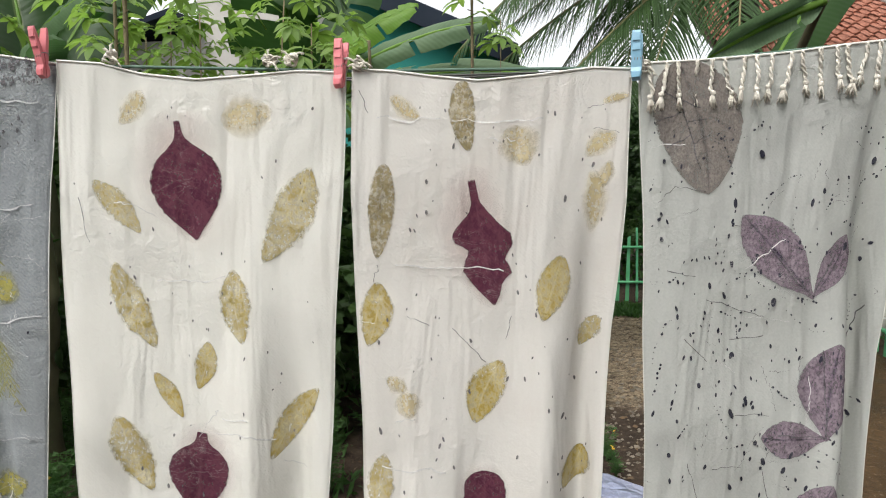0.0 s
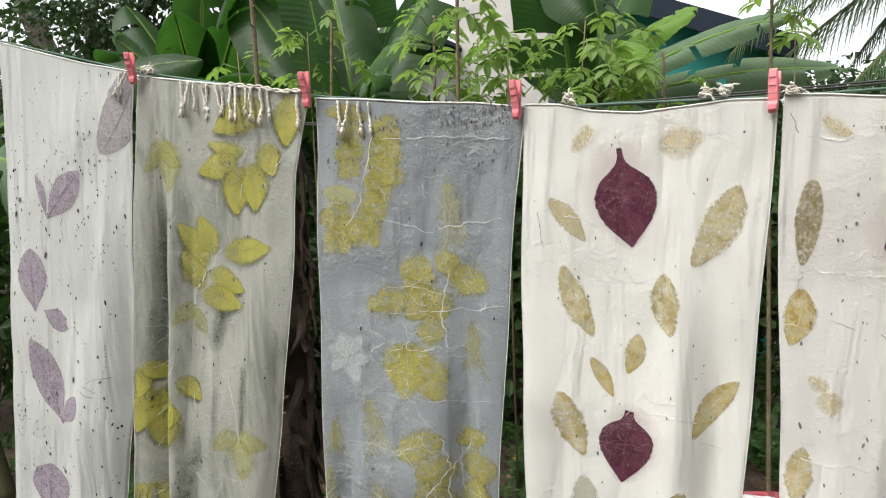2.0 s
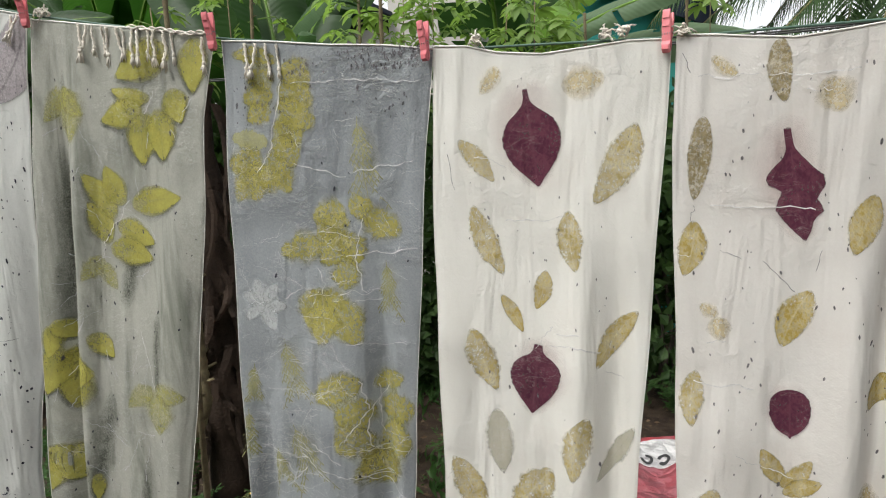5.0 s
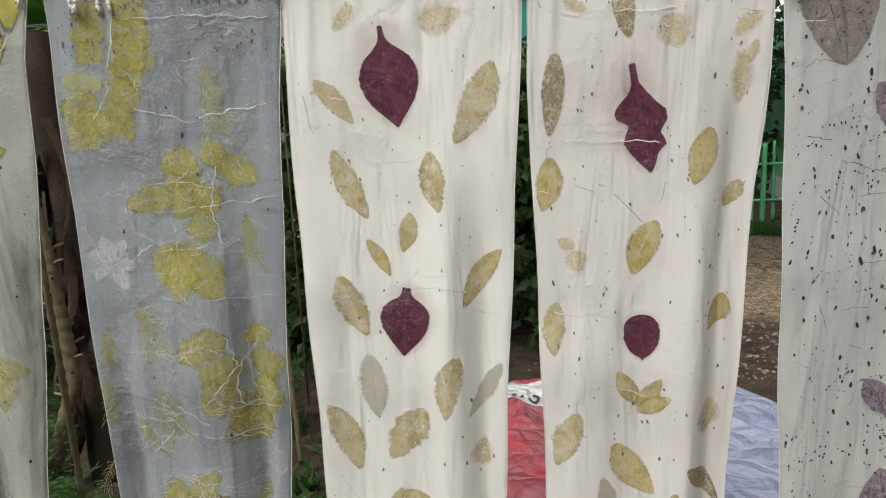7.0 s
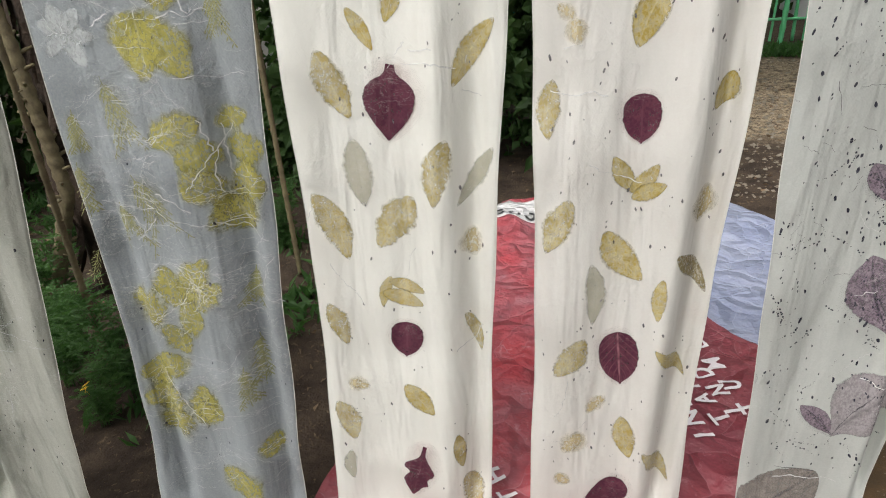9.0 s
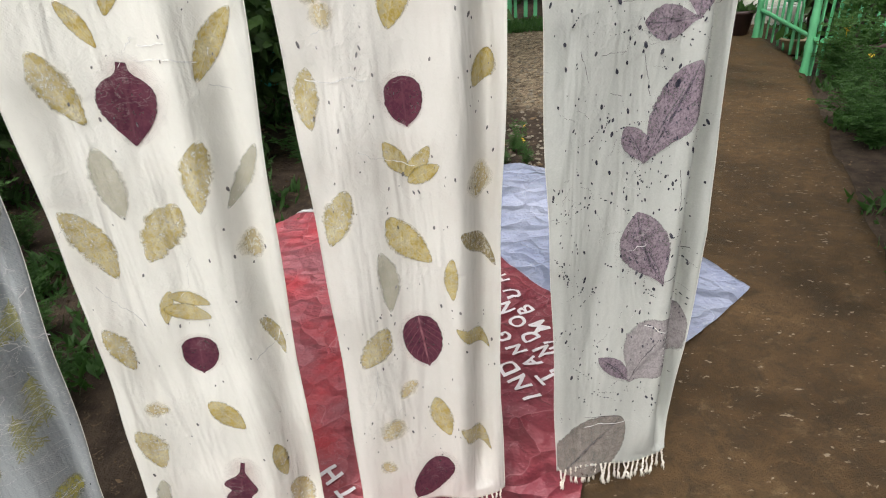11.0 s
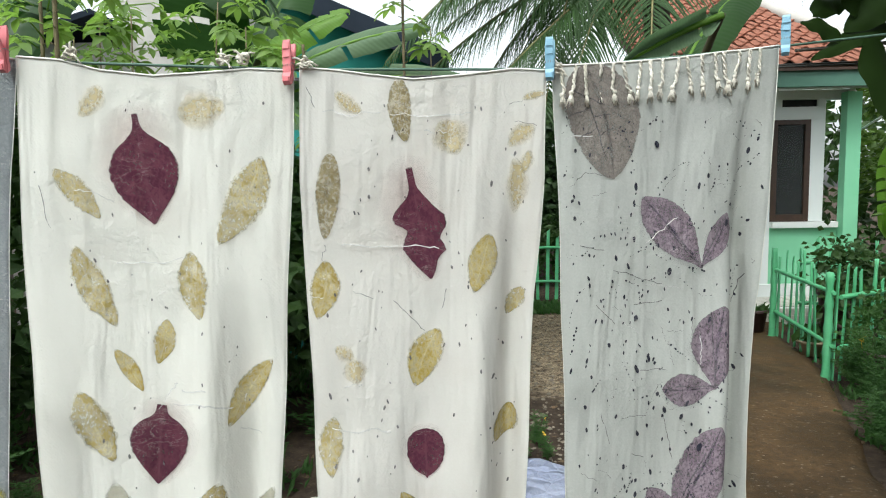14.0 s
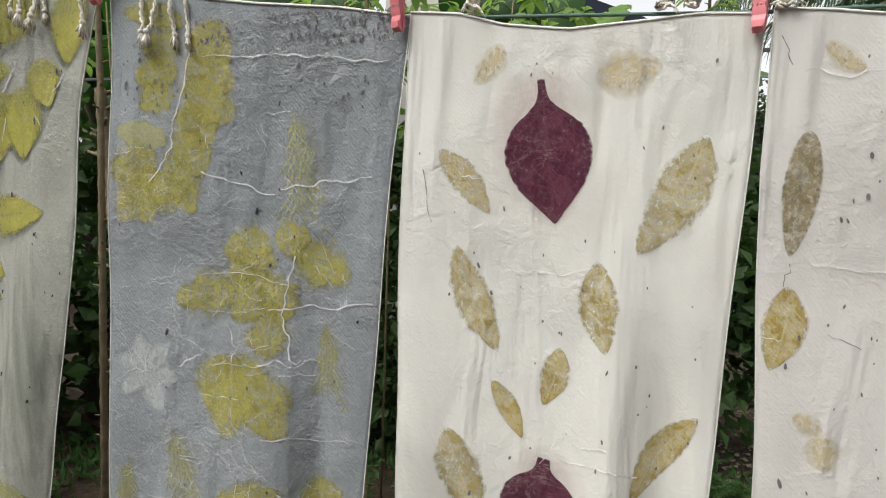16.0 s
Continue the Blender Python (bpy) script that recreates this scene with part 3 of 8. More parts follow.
def twigs(shawl, count, x0, x1, z0, z1, seed, material, width=0.0007, long=0.05, flat=0.0):
    """Fine broken lines, for twigs and for painted crease highlights."""
    rnd = random.Random(seed)
    bm = bmesh.new()
    for _ in range(count):
        x, z = rnd.uniform(x0, x1), rnd.uniform(z0, z1)
        t = rnd.uniform(0, 6.28) if not flat else rnd.uniform(-flat, flat)
        for _ in range(rnd.randint(1, 3)):
            e = (x + math.cos(t) * long * rnd.uniform(0.4, 1), z + math.sin(t) * long * rnd.uniform(0.4, 1))
            if lerp_list(shawl.left, z) < min(x, e[0]) and max(x, e[0]) < lerp_list(shawl.right, z) and z0 < e[1] < z1:
                strip(bm, shawl, x, z, *e, width * rnd.uniform(0.4, 1.2), 0.004, rnd.random() * 50, 0.0018)
            x, z = e
            t += rnd.uniform(-0.45, 0.45)
    return tagged(part("twig_print", bm, material, shawl.empty, "fine broken twig and crease marks"), kind="stuff")


def dotted_twigs(shawl, count, x0, x1, z0, z1, seed):
    """Seed-head prints: bent lines of small ink dots with hair-fine stalks."""
    rnd = random.Random(seed)
    bm = bmesh.new()
    for _ in range(count):
        x, z, t = rnd.uniform(x0, x1), rnd.uniform(z0, z1), rnd.uniform(0, 6.28)
        for k in range(rnd.randint(5, 13)):
            r = rnd.choice((0.0006, 0.0008, 0.0011, 0.0015, 0.0021))
            if lerp_list(shawl.left, z) + 0.01 < x < lerp_list(shawl.right, z) - 0.01 and z0 < z < z1 and rnd.random() < 0.8:
                e = (x + math.cos(t) * r * 2.4, z + math.sin(t) * r * 2.4)
                leaf_mesh(bm, shawl, x, z, *e, r * 1.8, "round", 0.0020, 0.3, rnd.random() * 9, 5, 2)
            step = rnd.uniform(0.003, 0.011)
            x, z = x + math.cos(t) * step, z + math.sin(t) * step
            t += rnd.gauss(0, 0.22)
    return tagged(part("seed_print", bm, INK, shawl.empty, "bent lines of small ink dots"), kind="stuff")


TASSELS = []


def make_tassels():
    for k in range(4):
        rnd = random.Random(k + 5)
        bm = bmesh.new()
        h = 0.052
        for strand in (0, math.pi):
            pts, rad = [], []
            for i in range(25):
                s = i / 24
                a = strand + s * 15
                pts.append((0.0018 * math.cos(a) + (0.007 * math.sin(s * 3 + k * 2) + 0.003 * math.sin(s * 9 + k)) * s, 0.0018 * math.sin(a), -h * s))
                rad.append(0.0019)
            tube(bm, pts, rad, 5)
        end = Vector((0.007 * math.sin(3 + k * 2) + 0.003 * math.sin(9 + k), 0, -h))
        r = bmesh.ops.create_icosphere(bm, subdivisions=2, radius=0.0045)
        for v in r["verts"]:
            v.co = v.co * (1 + 0.2 * noise.noise(v.co * 400)) + end
        for i in range(16):
            a = rnd.uniform(0, 6.28)
            o = 0.008 * rnd.random() ** 0.5
            tip = end + Vector((math.cos(a) * o * 1.3, math.sin(a) * o * 0.7, -rnd.uniform(0.014, 0.026)))
            tube(bm, [end, (end + tip) / 2 + Vector((rnd.uniform(-0.002, 0.002), 0, 0)), tip], [0.0018, 0.0015, 0.0007], 4)
        me = bpy.data.meshes.new("tassel")
        bm.to_mesh(me)
        bm.free()
        me.materials.append(TWINE)
        TASSELS.append(me)


make_tassels()


def tassel(shawl, x, z, tilt=0.0, size=1.0, k=0, out=0.006):
    ob = new("tassel", TASSELS[k % 4])
    ob.parent = shawl.empty
    ob.matrix_basis = Matrix.Translation(shawl.skin(x, z, out)) @ pose(0, 0, 0, -3, tilt, 40 * k) @ Matrix.Diagonal((size, size, size, 1))
    return ob


GREY_BLEED = dye("grey_bleed", (0.50, 0.48, 0.50), (0.45, 0.44, 0.46), (0.5, 0.5, 0.5), 0.0, 0.5, 0.8, 0.3)

# shawl outlines: pairs of height and place along the line; folds: place, lean, depth, breadth, from and to height
shawl_a = Shawl("shawl", "white cotton shawl with plum leaf prints and dark specks", PEARL,
                [(2.10, -1.80), (1.77, -1.824), (1.44, -1.86), (0.78, -1.93), (0.1, -1.96)], [(1.985, -1.362), (1.6, -1.412), (1.3, -1.447), (0.856, -1.52), (0.1, -1.56)],
                [(-1.80, 2.102), (-1.658, 2.061), (-1.522, 2.022), (-1.362, 1.985)], 0.10, [(-1.42, -0.10, 0.020, 0.03, 1.7, 0.1), (-1.55, -0.1, -0.015, 0.05, 1.5, 0.1)], 1.0)
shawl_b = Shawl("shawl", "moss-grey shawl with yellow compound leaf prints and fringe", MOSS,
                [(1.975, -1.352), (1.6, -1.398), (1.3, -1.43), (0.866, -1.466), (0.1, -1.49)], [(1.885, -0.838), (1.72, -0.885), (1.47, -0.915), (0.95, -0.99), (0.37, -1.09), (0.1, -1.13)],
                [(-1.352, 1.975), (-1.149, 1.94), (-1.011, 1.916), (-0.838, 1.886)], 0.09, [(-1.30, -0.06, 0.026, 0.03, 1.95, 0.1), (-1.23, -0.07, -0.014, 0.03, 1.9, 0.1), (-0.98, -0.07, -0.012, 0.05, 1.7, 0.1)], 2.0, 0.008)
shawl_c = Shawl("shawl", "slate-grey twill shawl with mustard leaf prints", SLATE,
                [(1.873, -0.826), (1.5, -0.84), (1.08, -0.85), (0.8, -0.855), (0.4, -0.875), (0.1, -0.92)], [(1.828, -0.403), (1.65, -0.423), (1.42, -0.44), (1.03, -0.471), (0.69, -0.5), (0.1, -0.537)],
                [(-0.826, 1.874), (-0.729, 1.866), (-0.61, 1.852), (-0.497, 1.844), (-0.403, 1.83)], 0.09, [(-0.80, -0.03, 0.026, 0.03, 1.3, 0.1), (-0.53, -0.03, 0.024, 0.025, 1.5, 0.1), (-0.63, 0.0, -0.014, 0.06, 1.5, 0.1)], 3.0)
shawl_d = Shawl("shawl", "ivory cotton shawl with wine-red and gold leaf prints", IVORY,
                [(1.834, -0.40), (1.73, -0.407), (1.43, -0.414), (1.05, -0.414), (0.767, -0.416), (0.1, -0.455)], [(1.815, 0.03), (1.53, 0.012), (1.3, -0.004), (1.0, -0.025), (0.58, -0.049), (0.08, -0.061)],
                [(-0.40, 1.834), (-0.337, 1.83), (-0.28, 1.815), (-0.196, 1.806), (-0.11, 1.812), (-0.042, 1.818), (0.03, 1.815)], 0.085,
                [(-0.065, -0.02, 0.022, 0.03, 1.5, 0.1), (-0.12, -0.02, -0.012, 0.04, 1.6, 0.1), (-0.34, 0.0, 0.010, 0.05, 1.4, 0.1)], 4.0)
shawl_e = Shawl("shawl", "blush-white cotton shawl with wine and gold leaf prints", BLUSH,
                [(1.82, 0.04), (1.63, 0.031), (1.42, 0.038), (1.0, 0.045), (0.65, 0.049), (0.06, 0.037)], [(1.818, 0.468), (1.62, 0.462), (1.41, 0.443), (1.0, 0.424), (0.79, 0.41), (0.375, 0.399), (0.05, 0.404)],
                [(0.04, 1.821), (0.104, 1.817), (0.156, 1.81), (0.234, 1.802), (0.32, 1.81), (0.407, 1.821), (0.468, 1.818)], 0.075,
                [(0.42, -0.05, 0.030, 0.028, 1.7, 0.1), (0.355, -0.03, -0.014, 0.035, 1.6, 0.1), (0.13, 0.0, -0.007, 0.05, 1.4, 0.1)], 5.0)
shawl_f = Shawl("shawl", "chalk-white fringed shawl with plum leaf prints and specks", CHALK,
                [(1.826, 0.478), (1.49, 0.493), (1.27, 0.498), (0.95, 0.507), (0.6, 0.526), (0.08, 0.543)], [(1.87, 0.916), (1.58, 0.906), (1.36, 0.885), (1.0, 0.878), (0.74, 0.885), (0.42, 0.869), (0.1, 0.845)],
                [(0.478, 1.826), (0.582, 1.832), (0.715, 1.844), (0.804, 1.856), (0.863, 1.863), (0.916, 1.87)], 0.085,
                [(0.865, -0.02, 0.040, 0.022, 1.86, 0.1), (0.83, -0.03, -0.016, 0.03, 1.6, 0.1), (0.60, 0.02, 0.010, 0.05, 1.3, 0.1)], 6.0)

# fringes
for k in range(17):
    x = 0.492 + 0.0243 * k + 0.004 * math.sin(k * 2.3)
    tassel(shawl_f, x, lerp_list(shawl_f.top, x) - 0.002, 8 * math.sin(k * 1.7), 1.0 + 0.12 * math.sin(k * 3.1), k)
for k in range(13):
    x = -1.205 + 0.0215 * k + 0.004 * math.sin(k * 2.9)
    tassel(shawl_b, x, lerp_list(shawl_b.top, x) - 0.004, 7 * math.sin(k * 1.3), 0.98 + 0.14 * math.sin(k * 1.9), k)
tassel(shawl_b, -0.865, 1.882, 4, 1.0, 2)
for k in range(4):
    tassel(shawl_c, -0.775 + 0.022 * k, 1.864 - 0.002 * k, 5 * math.sin(k * 2), 0.95, k)
for k in range(2):
    tassel(shawl_a, -1.40 + 0.018 * k, 1.985, 14 + 6 * k, 0.9, k)
for sh, a, b, n in ((shawl_f, 0.03, 0.97, 22), (shawl_e, 0.62, 0.97, 11), (shawl_d, 0.03, 0.97, 18), (shawl_c, 0.03, 0.97, 18), (shawl_b, 0.03, 0.97, 18), (shawl_a, 0.03, 0.97, 18)):
    for k in range(n):
        x, z = sh.at(a + (b - a) * k / (n - 1), 0.999)
        tassel(sh, x, z + 0.004, 10 * math.sin(k * 2.1), 0.86, k, 0.002)

# leaf prints: stem, tip and breadth
leaf_print(shawl_d, "faint", -0.281, 1.789, -0.316, 1.738, 0.037)
leaf_print(shawl_d, "faint", -0.162, 1.741, -0.084, 1.757, 0.067)
leaf_print(shawl_d, "wine_drop", -0.231, 1.740, -0.208, 1.561, 0.107)
leaf_print(shawl_d, "mottle", -0.359, 1.652, -0.293, 1.570, 0.038)
leaf_print(shawl_d, "mottle", -0.030, 1.669, -0.105, 1.523, 0.066)
leaf_print(shawl_d, "mottle", -0.335, 1.524, -0.278, 1.386, 0.048)
leaf_print(shawl_d, "mottle", -0.153, 1.510, -0.139, 1.393, 0.050)
leaf_print(shawl_d, "gold", -0.197, 1.394, -0.217, 1.317, 0.037)
leaf_print(shawl_d, "gold", -0.284, 1.345, -0.244, 1.270, 0.028)
leaf_print(shawl_d, "gold", -0.027, 1.314, -0.101, 1.200, 0.042)
leaf_print(shawl_d, "mottle", -0.346, 1.275, -0.299, 1.147, 0.060)
leaf_print(shawl_d, "wine_spade", -0.214, 1.242, -0.229, 1.103, 0.096)
leaf_print(shawl_d, "grey", -0.301, 1.106, -0.293, 0.966, 0.061)
leaf_print(shawl_d, "mottle", -0.119, 1.102, -0.148, 0.966, 0.057)
leaf_print(shawl_d, "grey", -0.034, 1.079, -0.104, 0.962, 0.034)
leaf_print(shawl_d, "mottle", -0.393, 0.997, -0.342, 0.841, 0.057)
leaf_print(shawl_d, "mottle", -0.192, 0.984, -0.272, 0.871, 0.075)
leaf_print(shawl_d, "faint", -0.082, 0.909, -0.078, 0.837, 0.047)
leaf_print(shawl_d, "gold", -0.259, 0.792, -0.182, 0.763, 0.032)
leaf_print(shawl_d, "gold", -0.276, 0.763, -0.188, 0.731, 0.041)
leaf_print(shawl_d, "gold", -0.254, 0.802, -0.278, 0.727, 0.028)
leaf_print(shawl_d, "wine_round", -0.228, 0.686, -0.237, 0.595, 0.077)
leaf_print(shawl_d, "mottle", -0.102, 0.702, -0.073, 0.593, 0.026)
leaf_print(shawl_d, "mottle", -0.395, 0.740, -0.369, 0.626, 0.042)
leaf_print(shawl_d, "faint", -0.379, 0.527, -0.332, 0.503, 0.044)
leaf_print(shawl_d, "gold", -0.245, 0.517, -0.181, 0.435, 0.055)
leaf_print(shawl_d, "mottle", -0.410, 0.470, -0.383, 0.348, 0.054)
leaf_print(shawl_d, "gold", -0.129, 0.373, -0.123, 0.264, 0.027)
leaf_print(shawl_d, "grey", -0.396, 0.315, -0.398, 0.223, 0.033)
leaf_print(shawl_d, "wine_lobe", -0.212, 0.329, -0.253, 0.171, 0.078)
leaf_print(shawl_d, "mottle", -0.117, 0.231, -0.100, 0.087, 0.048)
leaf_print(shawl_e, "faint", 0.096, 1.779, 0.142, 1.742, 0.031)
leaf_print(shawl_e, "olive", 0.206, 1.800, 0.216, 1.693, 0.043)
leaf_print(shawl_e, "faint", 0.279, 1.731, 0.306, 1.670, 0.068)
leaf_print(shawl_e, "faint", 0.422, 1.767, 0.467, 1.778, 0.017)
leaf_print(shawl_e, "faint", 0.445, 1.719, 0.396, 1.684, 0.037)
leaf_print(shawl_e, "faint", 0.437, 1.677, 0.424, 1.635, 0.025)
leaf_print(shawl_e, "faint", 0.409, 1.663, 0.407, 1.564, 0.043)
leaf_print(shawl_e, "olive", 0.084, 1.673, 0.070, 1.526, 0.044)
leaf_print(shawl_e, "wine_lobe", 0.220, 1.645, 0.255, 1.451, 0.091)
leaf_print(shawl_e, "gold", 0.362, 1.527, 0.332, 1.423, 0.053)
leaf_print(shawl_e, "gold", 0.070, 1.486, 0.054, 1.384, 0.052)
leaf_print(shawl_e, "mottle", 0.424, 1.424, 0.393, 1.373, 0.033)
leaf_print(shawl_e, "gold", 0.267, 1.357, 0.223, 1.253, 0.060)
leaf_print(shawl_e, "faint", 0.115, 1.309, 0.082, 1.331, 0.030)
leaf_print(shawl_e, "faint", 0.109, 1.307, 0.121, 1.262, 0.046)
leaf_print(shawl_e, "mottle", 0.077, 1.203, 0.071, 1.093, 0.046)
leaf_print(shawl_e, "wine_round", 0.238, 1.170, 0.241, 1.079, 0.072)
leaf_print(shawl_e, "gold", 0.402, 1.196, 0.369, 1.134, 0.046)
leaf_print(shawl_e, "gold", 0.234, 0.984, 0.194, 1.054, 0.038)
leaf_print(shawl_e, "gold", 0.227, 0.980, 0.278, 1.038, 0.035)
leaf_print(shawl_e, "gold", 0.232, 0.967, 0.295, 0.999, 0.036)
leaf_print(shawl_e, "faint", 0.371, 0.985, 0.367, 0.903, 0.054)
leaf_print(shawl_e, "mottle", 0.116, 0.972, 0.070, 0.857, 0.058)
leaf_print(shawl_e, "gold", 0.185, 0.897, 0.264, 0.787, 0.064)
leaf_print(shawl_e, "olive", 0.331, 0.850, 0.398, 0.742, 0.034)
leaf_print(shawl_e, "grey", 0.162, 0.826, 0.169, 0.680, 0.043)
leaf_print(shawl_e, "gold", 0.307, 0.795, 0.303, 0.695, 0.031)
leaf_print(shawl_e, "wine_vein", 0.224, 0.655, 0.238, 0.517, 0.088)
leaf_print(shawl_e, "mottle", 0.155, 0.643, 0.094, 0.545, 0.063)
leaf_print(shawl_e, "gold", 0.305, 0.622, 0.378, 0.520, 0.029)
leaf_print(shawl_e, "faint", 0.206, 0.481, 0.168, 0.435, 0.041)
leaf_print(shawl_e, "gold", 0.246, 0.422, 0.271, 0.300, 0.053)
leaf_print(shawl_e, "faint", 0.157, 0.380, 0.116, 0.322, 0.069)
leaf_print(shawl_e, "mottle", 0.301, 0.328, 0.371, 0.204, 0.034)
leaf_print(shawl_e, "faint", 0.100, 0.252, 0.137, 0.223, 0.042)
leaf_print(shawl_e, "wine_round", 0.259, 0.223, 0.175, 0.101, 0.085)
leaf_print(shawl_f, "ash", 0.538, 1.826, 0.592, 1.626, 0.141)
leaf_print(shawl_f, "plum", 0.767, 1.453, 0.651, 1.586, 0.080)
leaf_print(shawl_f, "plum", 0.767, 1.453, 0.818, 1.554, 0.042)
leaf_print(shawl_f, "plum", 0.795, 1.218, 0.813, 1.374, 0.095)
leaf_print(shawl_f, "plum", 0.795, 1.219, 0.694, 1.218, 0.063)
leaf_print(shawl_f, "plum", 0.713, 0.940, 0.806, 1.139, 0.093)
leaf_print(shawl_f, "plum", 0.713, 0.940, 0.670, 1.019, 0.049)
leaf_print(shawl_f, "plum", 0.780, 0.643, 0.710, 0.823, 0.105)
leaf_print(shawl_f, "ashplum", 0.722, 0.361, 0.848, 0.534, 0.171)
leaf_print(shawl_f, "plum", 0.722, 0.361, 0.643, 0.442, 0.044)
leaf_print(shawl_f, "ash", 0.560, 0.082, 0.709, 0.244, 0.183)
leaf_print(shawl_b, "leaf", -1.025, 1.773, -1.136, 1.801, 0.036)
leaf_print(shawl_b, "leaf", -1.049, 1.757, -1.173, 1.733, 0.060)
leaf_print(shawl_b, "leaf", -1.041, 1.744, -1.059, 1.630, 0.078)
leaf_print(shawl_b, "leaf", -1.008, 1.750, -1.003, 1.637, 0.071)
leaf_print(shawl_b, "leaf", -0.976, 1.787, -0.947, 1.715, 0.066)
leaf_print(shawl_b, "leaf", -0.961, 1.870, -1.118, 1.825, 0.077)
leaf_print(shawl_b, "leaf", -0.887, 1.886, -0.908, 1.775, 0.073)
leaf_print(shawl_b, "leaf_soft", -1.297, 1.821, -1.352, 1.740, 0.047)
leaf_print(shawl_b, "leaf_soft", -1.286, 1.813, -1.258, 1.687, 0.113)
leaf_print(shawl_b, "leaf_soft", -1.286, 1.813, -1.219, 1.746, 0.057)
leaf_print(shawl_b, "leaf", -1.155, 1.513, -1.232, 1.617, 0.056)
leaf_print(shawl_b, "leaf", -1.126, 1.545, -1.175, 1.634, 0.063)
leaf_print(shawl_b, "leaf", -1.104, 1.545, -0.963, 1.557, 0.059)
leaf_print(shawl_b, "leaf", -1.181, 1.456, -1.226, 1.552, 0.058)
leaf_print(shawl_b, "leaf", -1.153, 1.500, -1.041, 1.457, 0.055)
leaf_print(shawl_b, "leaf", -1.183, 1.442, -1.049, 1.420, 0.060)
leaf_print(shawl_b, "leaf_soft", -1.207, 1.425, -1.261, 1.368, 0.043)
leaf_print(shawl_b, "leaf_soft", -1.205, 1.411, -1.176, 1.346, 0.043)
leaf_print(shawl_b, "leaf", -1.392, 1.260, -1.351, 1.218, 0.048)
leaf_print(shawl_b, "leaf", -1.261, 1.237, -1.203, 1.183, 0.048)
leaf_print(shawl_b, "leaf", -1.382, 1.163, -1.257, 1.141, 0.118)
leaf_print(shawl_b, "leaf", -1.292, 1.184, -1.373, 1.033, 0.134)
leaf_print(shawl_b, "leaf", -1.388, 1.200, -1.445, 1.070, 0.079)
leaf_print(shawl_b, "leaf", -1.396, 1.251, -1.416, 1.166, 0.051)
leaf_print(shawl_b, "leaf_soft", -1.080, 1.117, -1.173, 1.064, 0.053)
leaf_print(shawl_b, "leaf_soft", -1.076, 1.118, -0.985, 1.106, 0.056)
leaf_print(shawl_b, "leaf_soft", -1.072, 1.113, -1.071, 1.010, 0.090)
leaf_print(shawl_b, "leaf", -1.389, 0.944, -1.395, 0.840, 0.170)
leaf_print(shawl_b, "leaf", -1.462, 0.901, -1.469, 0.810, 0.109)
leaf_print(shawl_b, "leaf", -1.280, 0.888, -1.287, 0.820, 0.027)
leaf_print(shawl_c, "lime", -0.710, 1.815, -0.651, 1.775, 0.053)
leaf_print(shawl_c, "lime", -0.715, 1.781, -0.646, 1.736, 0.058)
leaf_print(shawl_c, "lime", -0.722, 1.747, -0.645, 1.694, 0.058)
leaf_print(shawl_c, "lime", -0.726, 1.712, -0.676, 1.658, 0.054)
leaf_print(shawl_c, "lime", -0.731, 1.677, -0.690, 1.612, 0.051)
leaf_print(shawl_c, "lime", -0.739, 1.652, -0.703, 1.560, 0.045)
leaf_print(shawl_c, "lime", -0.713, 1.826, -0.808, 1.845, 0.034)
leaf_print(shawl_c, "lime", -0.720, 1.797, -0.783, 1.795, 0.044)
leaf_print(shawl_c, "lime", -0.726, 1.768, -0.794, 1.753, 0.049)
leaf_print(shawl_c, "lime", -0.732, 1.733, -0.787, 1.711, 0.040)
leaf_print(shawl_c, "lime_soft", -0.743, 1.664, -0.823, 1.679, 0.050)
leaf_print(shawl_c, "lime", -0.758, 1.643, -0.835, 1.617, 0.055)
leaf_print(shawl_c, "lime", -0.764, 1.631, -0.820, 1.546, 0.049)
leaf_print(shawl_c, "lime", -0.764, 1.624, -0.779, 1.543, 0.044)
leaf_print(shawl_c, "lime", -0.754, 1.624, -0.737, 1.559, 0.044)
leaf_print(shawl_c, "sprig", -0.560, 1.706, -0.543, 1.545, 0.072)
leaf_print(shawl_c, "lime", -0.587, 1.520, -0.663, 1.507, 0.050)
leaf_print(shawl_c, "lime", -0.585, 1.508, -0.654, 1.461, 0.057)
leaf_print(shawl_c, "lime", -0.599, 1.484, -0.645, 1.408, 0.063)
leaf_print(shawl_c, "lime", -0.589, 1.480, -0.575, 1.408, 0.052)
leaf_print(shawl_c, "lime", -0.640, 1.446, -0.735, 1.437, 0.051)
leaf_print(shawl_c, "lime", -0.556, 1.519, -0.477, 1.471, 0.054)
leaf_print(shawl_c, "lime", -0.584, 1.520, -0.532, 1.535, 0.044)
leaf_print(shawl_c, "lime", -0.589, 1.425, -0.602, 1.355, 0.051)
leaf_print(shawl_c, "lime", -0.654, 1.362, -0.672, 1.273, 0.056)
leaf_print(shawl_c, "lime", -0.644, 1.364, -0.574, 1.238, 0.064)
leaf_print(shawl_c, "lime", -0.651, 1.362, -0.655, 1.237, 0.062)
leaf_print(shawl_c, "ghost", -0.777, 1.328, -0.826, 1.349, 0.039)
leaf_print(shawl_c, "ghost", -0.777, 1.328, -0.822, 1.291, 0.035)
leaf_print(shawl_c, "ghost", -0.777, 1.328, -0.794, 1.382, 0.038)
leaf_print(shawl_c, "ghost", -0.777, 1.328, -0.745, 1.370, 0.035)
leaf_print(shawl_c, "ghost", -0.777, 1.328, -0.727, 1.321, 0.036)
leaf_print(shawl_c, "ghost", -0.777, 1.328, -0.756, 1.267, 0.041)
